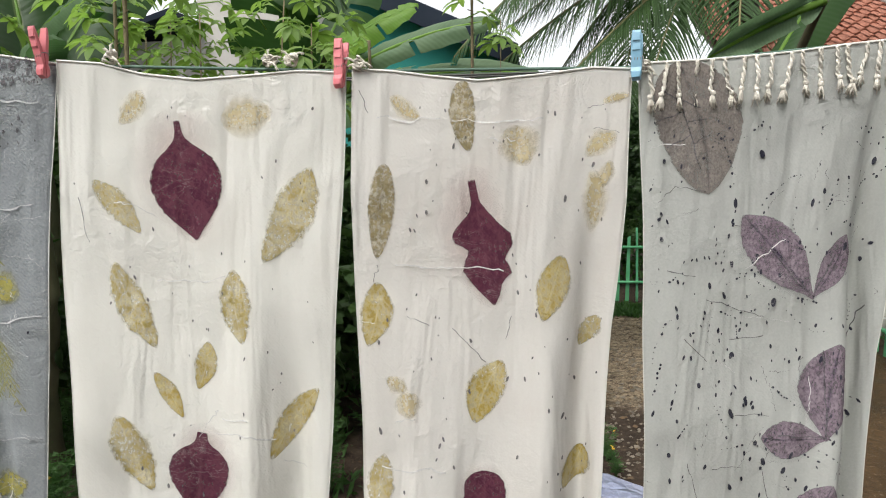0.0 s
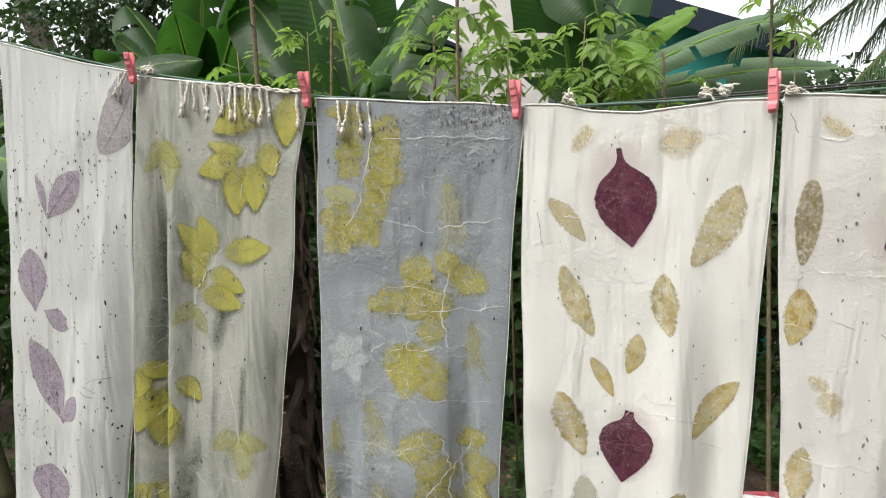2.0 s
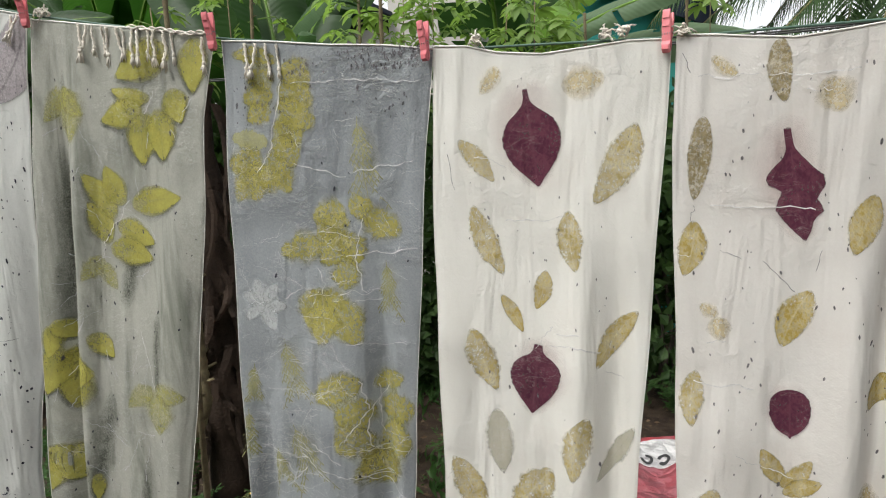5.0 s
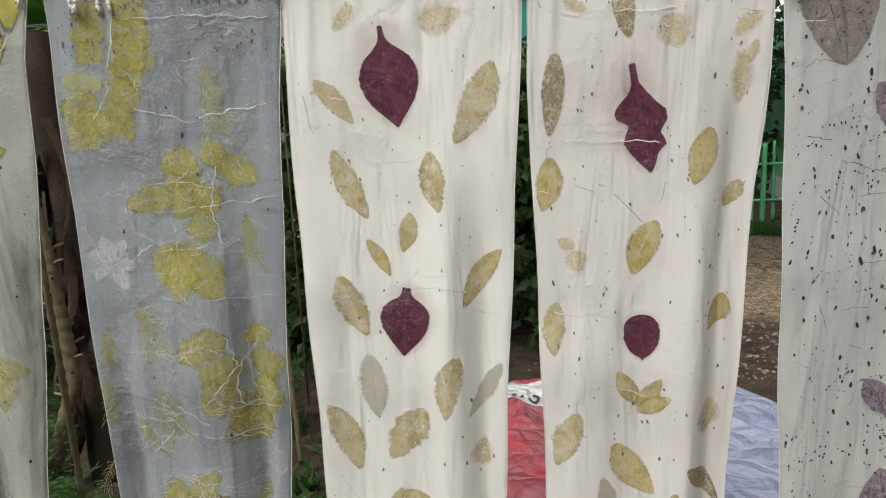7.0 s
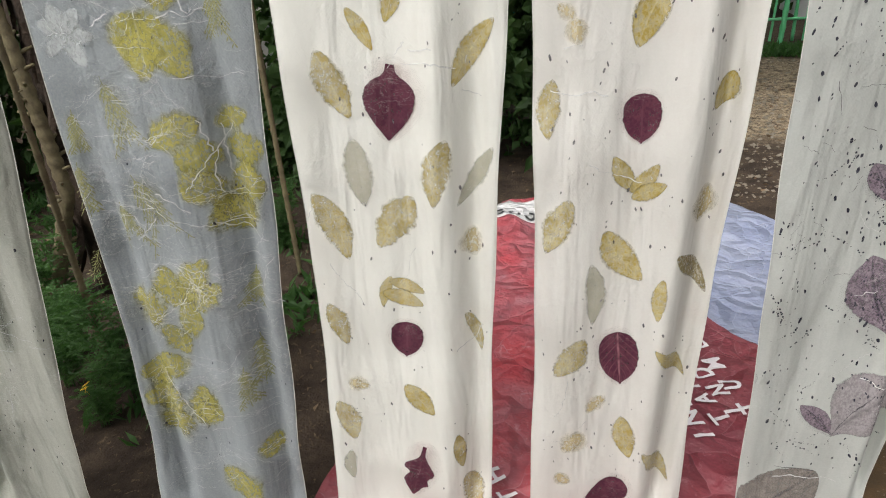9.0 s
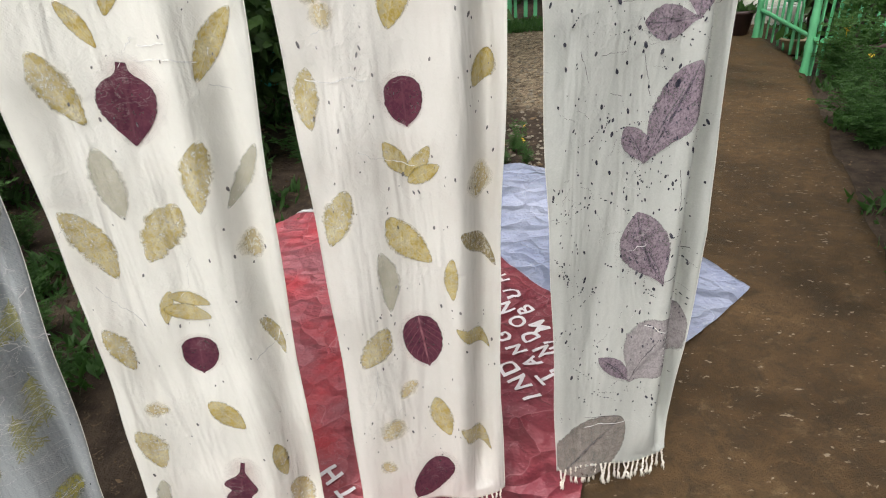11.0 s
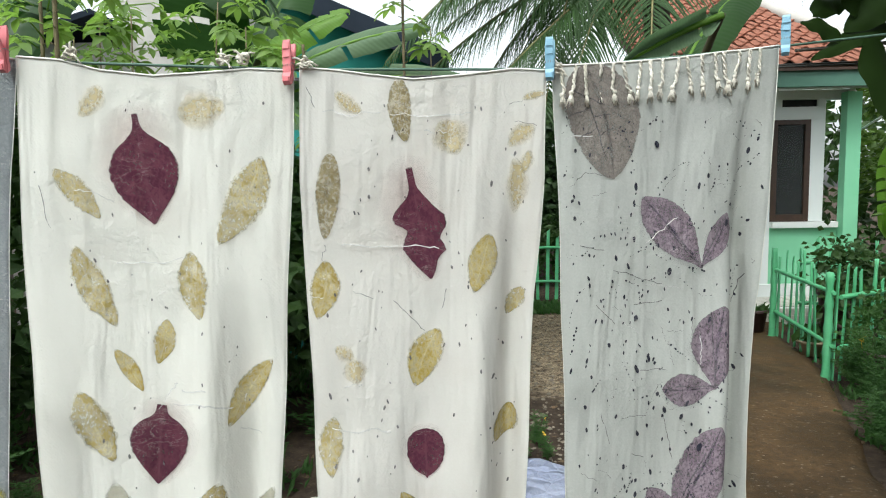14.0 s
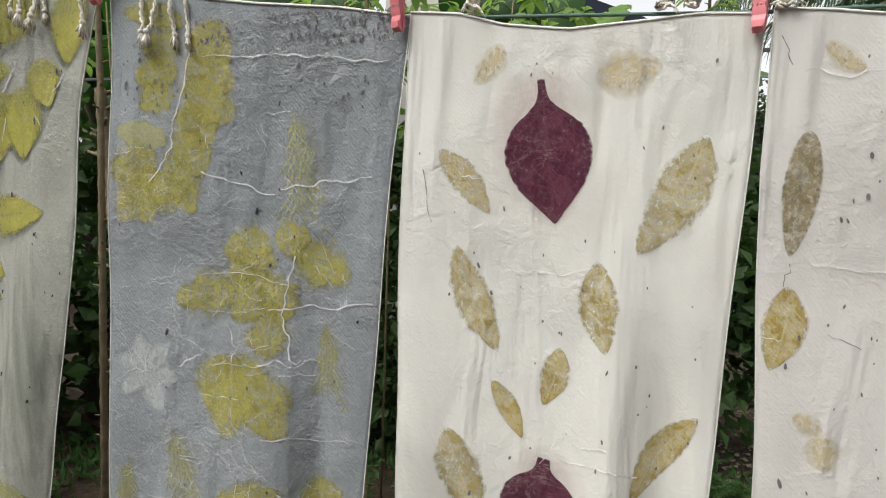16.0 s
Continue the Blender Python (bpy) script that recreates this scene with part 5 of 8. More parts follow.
bump(n, l, s, calc(n, l, "ADD", calc(n, l, "MULTIPLY", fine, 0.5), calc(n, l, "ADD", mid, scrape)), 0.9, 0.016)
CONCRETE = m


def ground_z(x, y):
    r = math.hypot(x - 1, y - 3)
    return 0.020 * noise.noise((x * 1.3, y * 1.3, 0)) + 0.012 * noise.noise((x * 5, y * 5, 3)) - 0.02 if r < 14 else -0.02


def stops():
    a = [-12 + 0.16 * k for k in range(170)]
    return [-400, -150, -60, -30, -18] + a + [18, 24, 32, 60, 150, 400]


bm = bmesh.new()
ST = stops()
grid = [[bm.verts.new((x, y, ground_z(x, y))) for x in ST] for y in ST]
for a, b in zip(grid, grid[1:]):
    for p, q, r, t in zip(a, a[1:], b[1:], b):
        bm.faces.new((p, q, r, t)).smooth = True
tagged(part("ground", bm, SOIL), "dark damp garden soil with leaf litter and a bare dry yard", "ground", kind="structure")

PATH_RIGHT = [(-7, -1.2), (-1.5, 1.05), (0, 1.65), (0.62, 1.89), (1.49, 2.22), (2.13, 2.46), (3.1, 2.86), (4.16, 3.29), (4.8, 3.5), (5.6, 3.62), (6.5, 4.1)]
PATH_LEFT = [(-7, -2.4), (-1.5, -0.15), (0, 0.40), (1.49, 0.95), (2.98, 1.5), (4.33, 2.1), (5.6, 2.5), (6.5, 2.7)]
bm = bmesh.new()
rows = []
for k in range(181):
    y = -7 + 13.45 * k / 180
    a, b = lerp_list(PATH_LEFT, y), lerp_list(PATH_RIGHT, y) + 0.035 * noise.noise((y * 2.2, 0, 5)) + 0.02 * noise.noise((y * 9, 0, 1))
    row = [bm.verts.new((a, y, -0.06))]
    for i in range(21):
        x = a + (b - a) * i / 20
        row.append(bm.verts.new((x, y, 0.012 + 0.006 * noise.noise((x * 2, y * 2, 4)) - (0.012 if i in (0, 20) else 0))))
    row.append(bm.verts.new((b + 0.006, y, -0.06)))
    rows.append(row)
for a, b in zip(rows, rows[1:]):
    for p, q, r, t in zip(a, a[1:], b[1:], b):
        bm.faces.new((p, q, r, t)).smooth = True
tagged(part("path", bm, CONCRETE), "worn brown concrete garden path with a crumbled edge", "path", kind="structure")

# ---- printed sheet on the ground ----
def vinyl(name, a, b, worn):
    m, n, l, s = nodes_of(name)
    v = place(n, l)
    col = blend(n, l, spread(n, l, noise_tex(n, l, v, 3.5, 6, 0.6), 0.38, 0.62), a, b)
    cr = n.new("ShaderNodeTexVoronoi")
    cr.feature = "DISTANCE_TO_EDGE"
    cr.inputs["Scale"].default_value = 6.0
    w = n.new("ShaderNodeVectorMath")
    w.operation = "MULTIPLY_ADD"
    w.inputs[1].default_value = (0.2, 0.2, 0.2)
    t = n.new("ShaderNodeTexNoise")
    t.inputs["Scale"].default_value = 5.0
    l.new(v, t.inputs["Vector"])
    l.new(t.outputs["Color"], w.inputs[0])
    l.new(v, w.inputs[2])
    l.new(w.outputs[0], cr.inputs["Vector"])
    lines = calc(n, l, "MULTIPLY", spread(n, l, cr.outputs["Distance"], 0.0, 0.012, 1.0, 0.0), spread(n, l, noise_tex(n, l, v, 9.0, 3), 0.4, 0.6))
    scuff = spread(n, l, noise_tex(n, l, v, 40.0, 6, 0.8, 1.0), 0.55, 0.70, 0.0, 0.6)
    col = blend(n, l, calc(n, l, "MAXIMUM", calc(n, l, "MULTIPLY", lines, 0.5), scuff), col, worn)
    l.new(col, s.inputs["Base Color"])
    s.inputs["Roughness"].default_value = 0.55
    bump(n, l, s, calc(n, l, "ADD", cr.outputs["Distance"], noise_tex(n, l, v, 6.0, 4, 0.5)), 1.0, 0.08)
    return m


RED = vinyl("faded_red_vinyl", (0.36, 0.040, 0.050), (0.27, 0.085, 0.10), (0.50, 0.26, 0.28))
MAROON = vinyl("maroon_vinyl", (0.17, 0.022, 0.035), (0.21, 0.035, 0.045), (0.42, 0.2, 0.21))
BLUE = vinyl("pale_blue_vinyl", (0.22, 0.245, 0.35), (0.29, 0.31, 0.40), (0.50, 0.50, 0.55))
WHITE = vinyl("white_vinyl", (0.62, 0.61, 0.60), (0.55, 0.54, 0.54), (0.4, 0.38, 0.37))
LETTER = plain("white_letter_ink", (0.74, 0.70, 0.70), (0.62, 0.56, 0.56), 25, 0.6)
BLACK_INK = plain("black_letter_ink", (0.02, 0.02, 0.022), (0.05, 0.05, 0.05), 25, 0.6)


def sheet_z(x, y):
    h = 0.026 + 0.012 * noise.noise((x * 3.1, y * 2.7, 8))
    h += 0.032 * (0.35 - abs(noise.noise((x * 4.2 + y * 1.5, y * 3.1, 2)))) + 0.016 * (0.3 - abs(noise.noise((x * 9 - y * 4, y * 8, 5))))
    h += 0.05 * math.exp(-(((y - 2.05 - 0.12 * x) / 0.12) ** 2)) * (0.6 + noise.noise((x * 5, 0, 0)))
    h += 0.007 * (0.3 - abs(noise.noise((x * 19 + y * 8, y * 17, 7))))
    if x > lerp_list(BLUE_EDGE, y):
        # the pale end lies flatter, in a few broad folds
        h = 0.028 + 0.35 * (h - 0.028) + 0.02 * noise.noise((x * 2.2 + y, y * 1.6, 3))
    return max(h, 0.017)


SHEET_LEFT = [(-0.12, -0.56), (1.85, -0.62), (2.05, -0.50), (2.35, -0.34), (2.6, 0.3)]
SHEET_RIGHT = [(-0.12, 0.55), (0.3, 0.66), (0.55, 0.86), (0.74, 1.12), (1.05, 1.47), (1.5, 1.30), (2.1, 1.12), (2.42, 0.95), (2.6, 0.72)]
BLUE_EDGE = [(-0.12, 0.55), (0.3, 0.66), (0.55, 0.84), (0.75, 0.93), (0.95, 0.86), (1.08, 0.70), (1.2, 0.62), (1.35, 0.55), (1.6, 0.46), (2.0, 0.40), (2.6, 0.34)]
RED_EDGE = [(-0.12, 0.30), (2.6, 0.33)]

tarp = empty("printed_sheet", pose(0.3, 1.0, 0.0), "crumpled red and pale blue vinyl banner lying on soil", "banner sheet")


def sheet_panel(name, lo, hi, nu, nv, y0, y1, material, lift=0.0, wobble=0.0):
    """One printed colour of the sheet, between two edges given by y."""
    bm = bmesh.new()
    rows = []
    for j in range(nv + 1):
        t = j / nv
        row = []
        for i in range(nu + 1):
            y = y0(i / nu) + (y1(i / nu) - y0(i / nu)) * t
            a, b = lo(y) + 0.012 * noise.noise((y * 6, 0, 9)), hi(y) + 0.012 * noise.noise((y * 6, 0, 9))
            x = a + (max(b, a + 0.004) - a) * i / nu
            row.append(bm.verts.new((x - 0.3, y - 1.0, sheet_z(x, y) + lift)))
        rows.append(row)
    for r0, r1 in zip(rows, rows[1:]):
        for q in zip(r0, r0[1:], r1[1:], r1):
            bm.faces.new(q).smooth = True
    ob = part(name, bm, material, tarp)
    thick = ob.modifiers.new("thickness", "SOLIDIFY")
    thick.thickness, thick.offset = 0.002, -1
    return ob


left_e, right_e = lambda y: lerp_list(SHEET_LEFT, y), lambda y: lerp_list(SHEET_RIGHT, y)
blue_e, red_e = lambda y: min(lerp_list(BLUE_EDGE, y), lerp_list(SHEET_RIGHT, y)), lambda y: lerp_list(RED_EDGE, y)
sheet_panel("red_panel", left_e, red_e, 90, 180, lambda u: -0.12, lambda u: 2.58, RED)
sheet_panel("maroon_panel", red_e, blue_e, 50, 180, lambda u: -0.12, lambda u: 2.58, MAROON)
sheet_panel("blue_panel", blue_e, right_e, 80, 150, lambda u: 0.40, lambda u: 2.58, BLUE)
sheet_panel("white_strip", lambda y: lerp_list(SHEET_LEFT, y) + 0.004, lambda y: 0.30, 70, 40, lambda u: 2.02 + 0.10 * u, lambda u: 2.30 + 0.24 * u, WHITE, 0.004)


def lettering(text, x0, y0, x1, y1, size, material):
    """One printed line on the sheet, its first and last letters centred on two points."""
    turn = math.atan2(y1 - y0, x1 - x0)
    for k, ch in enumerate(text):
        bm = bmesh.new()
        cu = bpy.data.curves.new("letters", "FONT")
        cu.body, cu.size, cu.offset, cu.align_x, cu.align_y = ch, size, 0.0022, "CENTER", "CENTER"
        tmp = new("letters", cu)
        bpy.context.view_layer.update()
        me = bpy.data.meshes.new_from_object(tmp.evaluated_get(bpy.context.evaluated_depsgraph_get()))
        bpy.data.objects.remove(tmp)
        s = k / max(1, len(text) - 1)
        me.transform(Matrix.Translation((x0 + (x1 - x0) * s, y0 + (y1 - y0) * s, 0)) @ Matrix.Rotation(turn, 4, "Z"))
        bm.from_mesh(me)
        bpy.data.meshes.remove(me)
        bmesh.ops.triangulate(bm, faces=bm.faces[:])
        bmesh.ops.subdivide_edges(bm, edges=[e for e in bm.edges if e.calc_length() > 0.016], cuts=2)
        bmesh.ops.triangulate(bm, faces=bm.faces[:])
        for v in bm.verts:
            v.co = (v.co.x - 0.3, v.co.y - 1.0, sheet_z(v.co.x, v.co.y) + 0.005)
        part("letter", bm, material, tarp, "white printed capital")


lettering("IND", 0.53, 0.49, 0.47, 0.635, 0.090, LETTER)
lettering("TANG", 0.59, 0.585, 0.47, 0.825, 0.086, LETTER)
lettering("INDON", 0.637, 0.62, 0.50, 1.02, 0.086, LETTER)
lettering("TUMBUH", 0.684, 0.64, 0.50, 1.215, 0.088, LETTER)
lettering("TH", -0.03, 0.17, -0.08, 0.23, 0.075, LETTER)
for k in range(5):
    bm = bmesh.new()
    x0 = -0.42 + 0.085 * k
    ring0, ring1 = [], []
    for i in range(14):
        a = 5.2 * i / 13 + k
        c, sn = math.cos(a), math.sin(a)
        for ring, r in ((ring0, 0.018), (ring1, 0.034)):
            x, y = x0 + r * c, 2.14 + 0.06 * x0 + r * 1.5 * sn
            ring.append(bm.verts.new((x - 0.3, y - 1.0, sheet_z(x, y) + 0.009)))
    for i in range(13):
        bm.faces.new((ring0[i], ring1[i], ring1[i + 1], ring0[i + 1]))
    part("printed_mark", bm, BLACK_INK, tarp, "black printed curve, not legible")

# ---- green bamboo fences ----
GREEN_PAINT = plain("green_painted_bamboo", (0.075, 0.35, 0.145), (0.145, 0.46, 0.235), 6, 0.5, fine=60, relief=0.3)
GREEN_WALL = plain("mint_green_plaster", (0.20, 0.52, 0.30), (0.255, 0.585, 0.36), 2.0, 0.8, fine=120, relief=0.15)
WHITE_WALL = plain("white_plaster", (0.72, 0.74, 0.72), (0.64, 0.66, 0.64), 1.5, 0.85, fine=90, relief=0.2)
WHITE_GLOSS = plain("white_gloss_paint", (0.76, 0.77, 0.76), (0.68, 0.69, 0.67), 4, 0.45, relief=0.08)
TEAL = plain("teal_plaster", (0.022, 0.22, 0.185), (0.04, 0.29, 0.25), 1.2, 0.8, relief=0.15)
DARK_ROOF = plain("dark_sheet_roof", (0.010, 0.016, 0.026), (0.020, 0.027, 0.042), 3, 0.7, spec=0.15)
FASCIA = plain("dark_green_paint", (0.05, 0.13, 0.09), (0.08, 0.17, 0.125), 4, 0.6)
TERRACOTTA = plain("terracotta_tile", (0.30, 0.115, 0.07), (0.20, 0.08, 0.05), 3, 0.75, fine=50, relief=0.3)
TIMBER = plain("dark_brown_timber", (0.030, 0.016, 0.010), (0.055, 0.028, 0.017), 12, 0.5)
# near-black colour that paints the shade of unlit openings onto flat sheets
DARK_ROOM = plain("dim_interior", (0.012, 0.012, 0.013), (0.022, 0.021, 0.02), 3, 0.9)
TILE_FLOOR = plain("pale_floor_tile", (0.55, 0.52, 0.46), (0.45, 0.42, 0.37), 5, 0.35)
PALE_WALL = plain("weathered_pale_plaster", (0.50, 0.48, 0.44), (0.36, 0.34, 0.31), 2.5, 0.9, fine=30, relief=0.5)
POT_CLAY = plain("dark_plastic_pot", (0.05, 0.03, 0.028), (0.09, 0.05, 0.045), 10, 0.5)
POT_PALE = plain("pale_plastic_pot", (0.45, 0.36, 0.24), (0.36, 0.28, 0.18), 10, 0.55)
m, n, l, s = nodes_of("window_glass")
s.inputs["Base Color"].default_value = (0.30, 0.32, 0.32, 1)
s.inputs["Roughness"].default_value = 0.04
s.inputs["Transmission Weight"].default_value = 0.9
s.inputs["Specular IOR Level"].default_value = 0.2
s.inputs["IOR"].default_value = 1.15
GLASS = m


def cane(bm, a, b, r, seed=0.0):
    """A bamboo length with swollen joints and a slight bow."""
    a, b = Vector(a), Vector(b)
    n = max(5, int((b - a).length / 0.05))
    off = Vector((math.sin(seed * 7), math.cos(seed * 5), 0)) * 0.008
    pts = [a.lerp(b, k / n) + off * math.sin(math.pi * k / n) for k in range(n + 1)]
    tube(bm, pts, [r * (1.22 if k % 4 == 2 else 1.0) * (1 - 0.15 * k / n) for k in range(n + 1)], 7)


def bamboo_fence(start, end, height, gap, label, seed, posts=(), tilt=0.03):
    rnd = random.Random(seed)
    a, b = Vector(start), Vector(end)
    root = empty("bamboo_fence", Matrix.Translation(a), label, "fence", "green bamboo fences")
    d = b - a
    side = Vector((-d.y, d.x, 0)).normalized()
    for h in (0.30, 0.78):
        bm = bmesh.new()
        cane(bm, Vector((0, 0, h * height)) - d.normalized() * 0.06 - side * 0.025, d + Vector((0, 0, h * height)) + d.normalized() * 0.06 - side * 0.025, 0.020, seed + h)
        part("rail", bm, GREEN_PAINT, root)
    n = int(d.length / gap)
    for k in range(n + 1):
        s = k / n
        top = height * rnd.uniform(0.90, 1.10)
        bm = bmesh.new()
        lean = Vector((rnd.uniform(-tilt, tilt), rnd.uniform(-tilt, tilt), 0))
        foot = d * s + Vector((0, 0, 0.03 if 0 < k < n else -0.05))
        w = rnd.uniform(0.012, 0.022)
        if rnd.random() < 0.5:
            cane(bm, foot, d * s + lean + Vector((0, 0, top)), w, rnd.random())
        else:
            along = d.normalized() * w * 1.2
            for q0, q1 in ((foot, d * s + lean + Vector((0, 0, top))),):
                tip = [q1 - along + Vector((0, 0, -0.03)), q1 + along * 0.6]
                lo = [q0 - along, q0 + along]
                fr = [bm.verts.new(p - side * 0.005) for p in (lo[0], lo[1], tip[1], tip[0])]
                bk = [bm.verts.new(p + side * 0.005) for p in (lo[0], lo[1], tip[1], tip[0])]
                bm.faces.new(fr)
                bm.faces.new(bk[::-1])
                for i in range(4):
                    bm.faces.new((fr[i], bk[i], bk[(i + 1) % 4], fr[(i + 1) % 4]))
                bmesh.ops.recalc_face_normals(bm, faces=bm.faces)
        part("picket", bm, GREEN_PAINT, root)
    for s, h in posts:
        bm = bmesh.new()
        cane(bm, d * s - side * 0.05 + Vector((0, 0, -0.1)), d * s - side * 0.05 + Vector((0.01, 0, h)), 0.034, seed)
        part("post", bm, GREEN_PAINT, root)
    return root


bamboo_fence((3.62, 5.70, 0), (3.37, 4.24, 0), 0.92, 0.165, "bright green painted bamboo fence beside the path", 1, ((0.0, 0.95), (1.0, 0.88)))
bamboo_fence((3.42, 4.22, 0), (5.02, 5.10, 0), 0.88, 0.135, "bright green painted bamboo fence round potted plants", 2, ((1.0, 0.95),))
bamboo_fence((0.30, 7.95, 0), (3.22, 8.05, 0), 1.0, 0.13, "bright green painted bamboo fence across the yard", 3, ((0.33, 1.05), (0.72, 1.05)))

bamboo_fence((4.1, 6.15, 0), (5.25, 5.95, 0), 0.95, 0.135, "bright green painted bamboo fence closing the pot bed", 4, ((1.0, 1.0),))

# ---- the green and white house ----
house = empty("house", pose(4.4, 7.2, 0.0), "single-storey mint green and white house with tiled roof", "house")


def hpart(name, boxes, material, parent=None, bevel=0.004, label=""):
    bm = bmesh.new()
    for b in boxes:
        add_box(bm, b[0] - 4.4, b[1] - 7.2, b[2], b[3] - 4.4, b[4] - 7.2, b[5], bevel)
    return part(name, bm, material, parent or house, label)


hpart("plinth", [(3.3, 7.14, -0.1, 5.34, 12, 0.34)], WHITE_WALL)
hpart("wall", [(4.22, 7.2, 0.34, 5.24, 7.34, 1.06)], GREEN_WALL, label="mint green plaster dado")
for box in ((3.3, 7.2, 0.34, 3.44, 7.34, 2.72), (3.44, 7.2, 2.42, 4.88, 7.34, 2.58), (3.44, 7.2, 2.67, 5.24, 7.34, 2.789), (4.70, 7.2, 1.14, 4.88, 7.34, 2.42), (4.10, 7.2, 0.34, 4.22, 7.34, 2.42), (4.78, 7.2, 2.58, 4.88, 7.34, 2.67),
            (4.10, 7.2, 2.58, 4.34, 7.34, 2.67), (4.88, 8.6, 0.34, 5.02, 12, 2.7), (3.3, 11.9, 0.34, 5.02, 12.05, 2.7)):
    hpart("wall", [box], WHITE_WALL)
hpart("wall", [(3.3, 7.36, 0.34, 3.43, 11.89, 2.9)], GREEN_WALL, label="mint green plaster side wall")
hpart("pillar", [(5.06, 7.06, 0.34, 5.24, 7.198, 2.74)], GREEN_WALL, label="mint green square pillar")
hpart("fascia", [(2.5, 6.62, 2.74, 5.42, 6.68, 2.93)], FASCIA, label="dark green eave board")
hpart("soffit", [(2.5, 6.68, 2.79, 5.42, 7.2, 2.82)], WHITE_WALL)
window = hpart("window", [(4.22, 7.19, 1.14, 4.29, 7.25, 2.42), (4.63, 7.19, 1.14, 4.70, 7.25, 2.42), (4.29, 7.19, 2.36, 4.63, 7.25, 2.42), (4.29, 7.19, 1.14, 4.63, 7.25, 1.23)], TIMBER, label="dark timber window frame")
hpart("pane", [(4.29, 7.215, 1.23, 4.63, 7.221, 2.36)], GLASS, window, 0.0)
# added dark sheet behind the pane, so the window reads as unlit
hpart("curtain", [(4.23, 7.30, 1.15, 4.69, 7.32, 2.41)], DARK_ROOM, window, label="dark sheet standing in for the unlit room")
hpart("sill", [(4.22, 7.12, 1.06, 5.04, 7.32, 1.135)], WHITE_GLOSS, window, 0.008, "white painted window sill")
# vent openings are flat dark sheets with their shade in the colour
hpart("transom", [(4.34, 7.23, 2.58, 4.78, 7.25, 2.67)], DARK_ROOM, label="dark sheet standing in for an unlit vent opening")
hpart("transom", [(3.46, 7.23, 2.58, 4.08, 7.25, 2.67)], DARK_ROOM, label="dark sheet standing in for an unlit vent opening")
# dark door and near-black upper panel stand in for a black doorway
door = hpart("door", [(3.51, 7.22, 0.36, 4.04, 7.27, 2.36)], TIMBER, label="closed dark timber door in place of a black opening")
hpart("door_frame", [(3.44, 7.18, 0.34, 3.51, 7.30, 2.42), (4.04, 7.18, 0.34, 4.10, 7.30, 2.42), (3.51, 7.18, 2.36, 4.04, 7.30, 2.42)], WHITE_GLOSS, door)
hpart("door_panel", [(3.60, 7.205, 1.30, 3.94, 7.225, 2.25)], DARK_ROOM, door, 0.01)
hpart("door_panel", [(3.60, 7.205, 0.48, 3.94, 7.225, 1.18)], TIMBER, door, 0.01)
bm = bmesh.new()
tube(bm, [(3.97 - 4.4, 7.19 - 7.2, 1.30), (3.97 - 4.4, 7.16 - 7.2, 1.32), (3.97 - 4.4, 7.16 - 7.2, 1.42), (3.97 - 4.4, 7.19 - 7.2, 1.44)], 0.008, 8)
part("handle", bm, STEEL, door, "dull steel pull handle")
# near-black sheet painting the darkness of the room behind the glass
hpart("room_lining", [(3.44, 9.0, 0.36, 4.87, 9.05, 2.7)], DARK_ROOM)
# roof: tiles in rows on a slope
SLOPE = math.atan2(1.75, 3.1)
bm = bmesh.new()


def hip_x(y):
    """Right-hand edge of the hipped roof, at the distance y up from the eave in plan."""
    return 0.98 - 0.28 * y


foot, head = [(-2.0, 0.0), (hip_x(0.0), 0.0), (hip_x(3.1), 3.1), (-2.0, 3.1)], []
for dz in (-0.02, 0.01):
    head.append([bm.verts.new((x, -0.62 + y, 2.94 + y * math.tan(SLOPE) + dz)) for x, y in foot])
bm.faces.new(head[0][::-1])
bm.faces.new(head[1])
for i in range(4):
    bm.faces.new((head[0][i], head[0][(i + 1) % 4], head[1][(i + 1) % 4], head[1][i]))
roof = part("roof", bm, TIMBER, house)
tile = bmesh.new()
for i in range(9):
    a = i / 8
    for j, y in enumerate((0.0, 0.30)):
        tile.verts.new((0.22 * a - 0.11, y, 0.028 * math.sin(a * math.pi * 2 + 0.4) + (0.028 if j == 0 else 0.0)))
tile.verts.ensure_lookup_table()
for i in range(8):
    tile.faces.new((tile.verts[2 * i], tile.verts[2 * i + 2], tile.verts[2 * i + 3], tile.verts[2 * i + 1])).smooth = True
nose = [tile.verts[2 * i] for i in range(9)]
low = [tile.verts.new(p.co - Vector((0, 0, 0.014))) for p in nose]
for i in range(8):
    tile.faces.new((nose[i], low[i], low[i + 1], nose[i + 1]))
TILE_MESH = bpy.data.meshes.new("roof_tile")
tile.to_mesh(TILE_MESH)
tile.free()
TILE_MESH.materials.append(TERRACOTTA)


def roof_tiles(root, x0, x1, y0, z0, slope, rows, rnd):
    n = int((x1 - x0) / 0.20)
    for r in range(rows):
        for k in range(n):
            if x0 + 0.2 * k + 0.2 > hip_x(0.24 * r * math.cos(slope)):
                continue
            ob = new("roof_tile", TILE_MESH)
            ob.parent = root
            ob.matrix_basis = Matrix.Translation((x0 + 0.2 * k + 0.1 + rnd.uniform(-0.006, 0.006), y0 + 0.24 * r * math.cos(slope), z0 + 0.24 * r * math.sin(slope) + rnd.uniform(0, 0.006))) @ pose(0, 0, 0, math.degrees(slope) + rnd.uniform(-1.5, 0.5), 0, rnd.uniform(-1.2, 1.2))


roof_tiles(roof, -1.95, 0.98, -0.64, 2.985, SLOPE, 15, random.Random(3))
bm = bmesh.new()
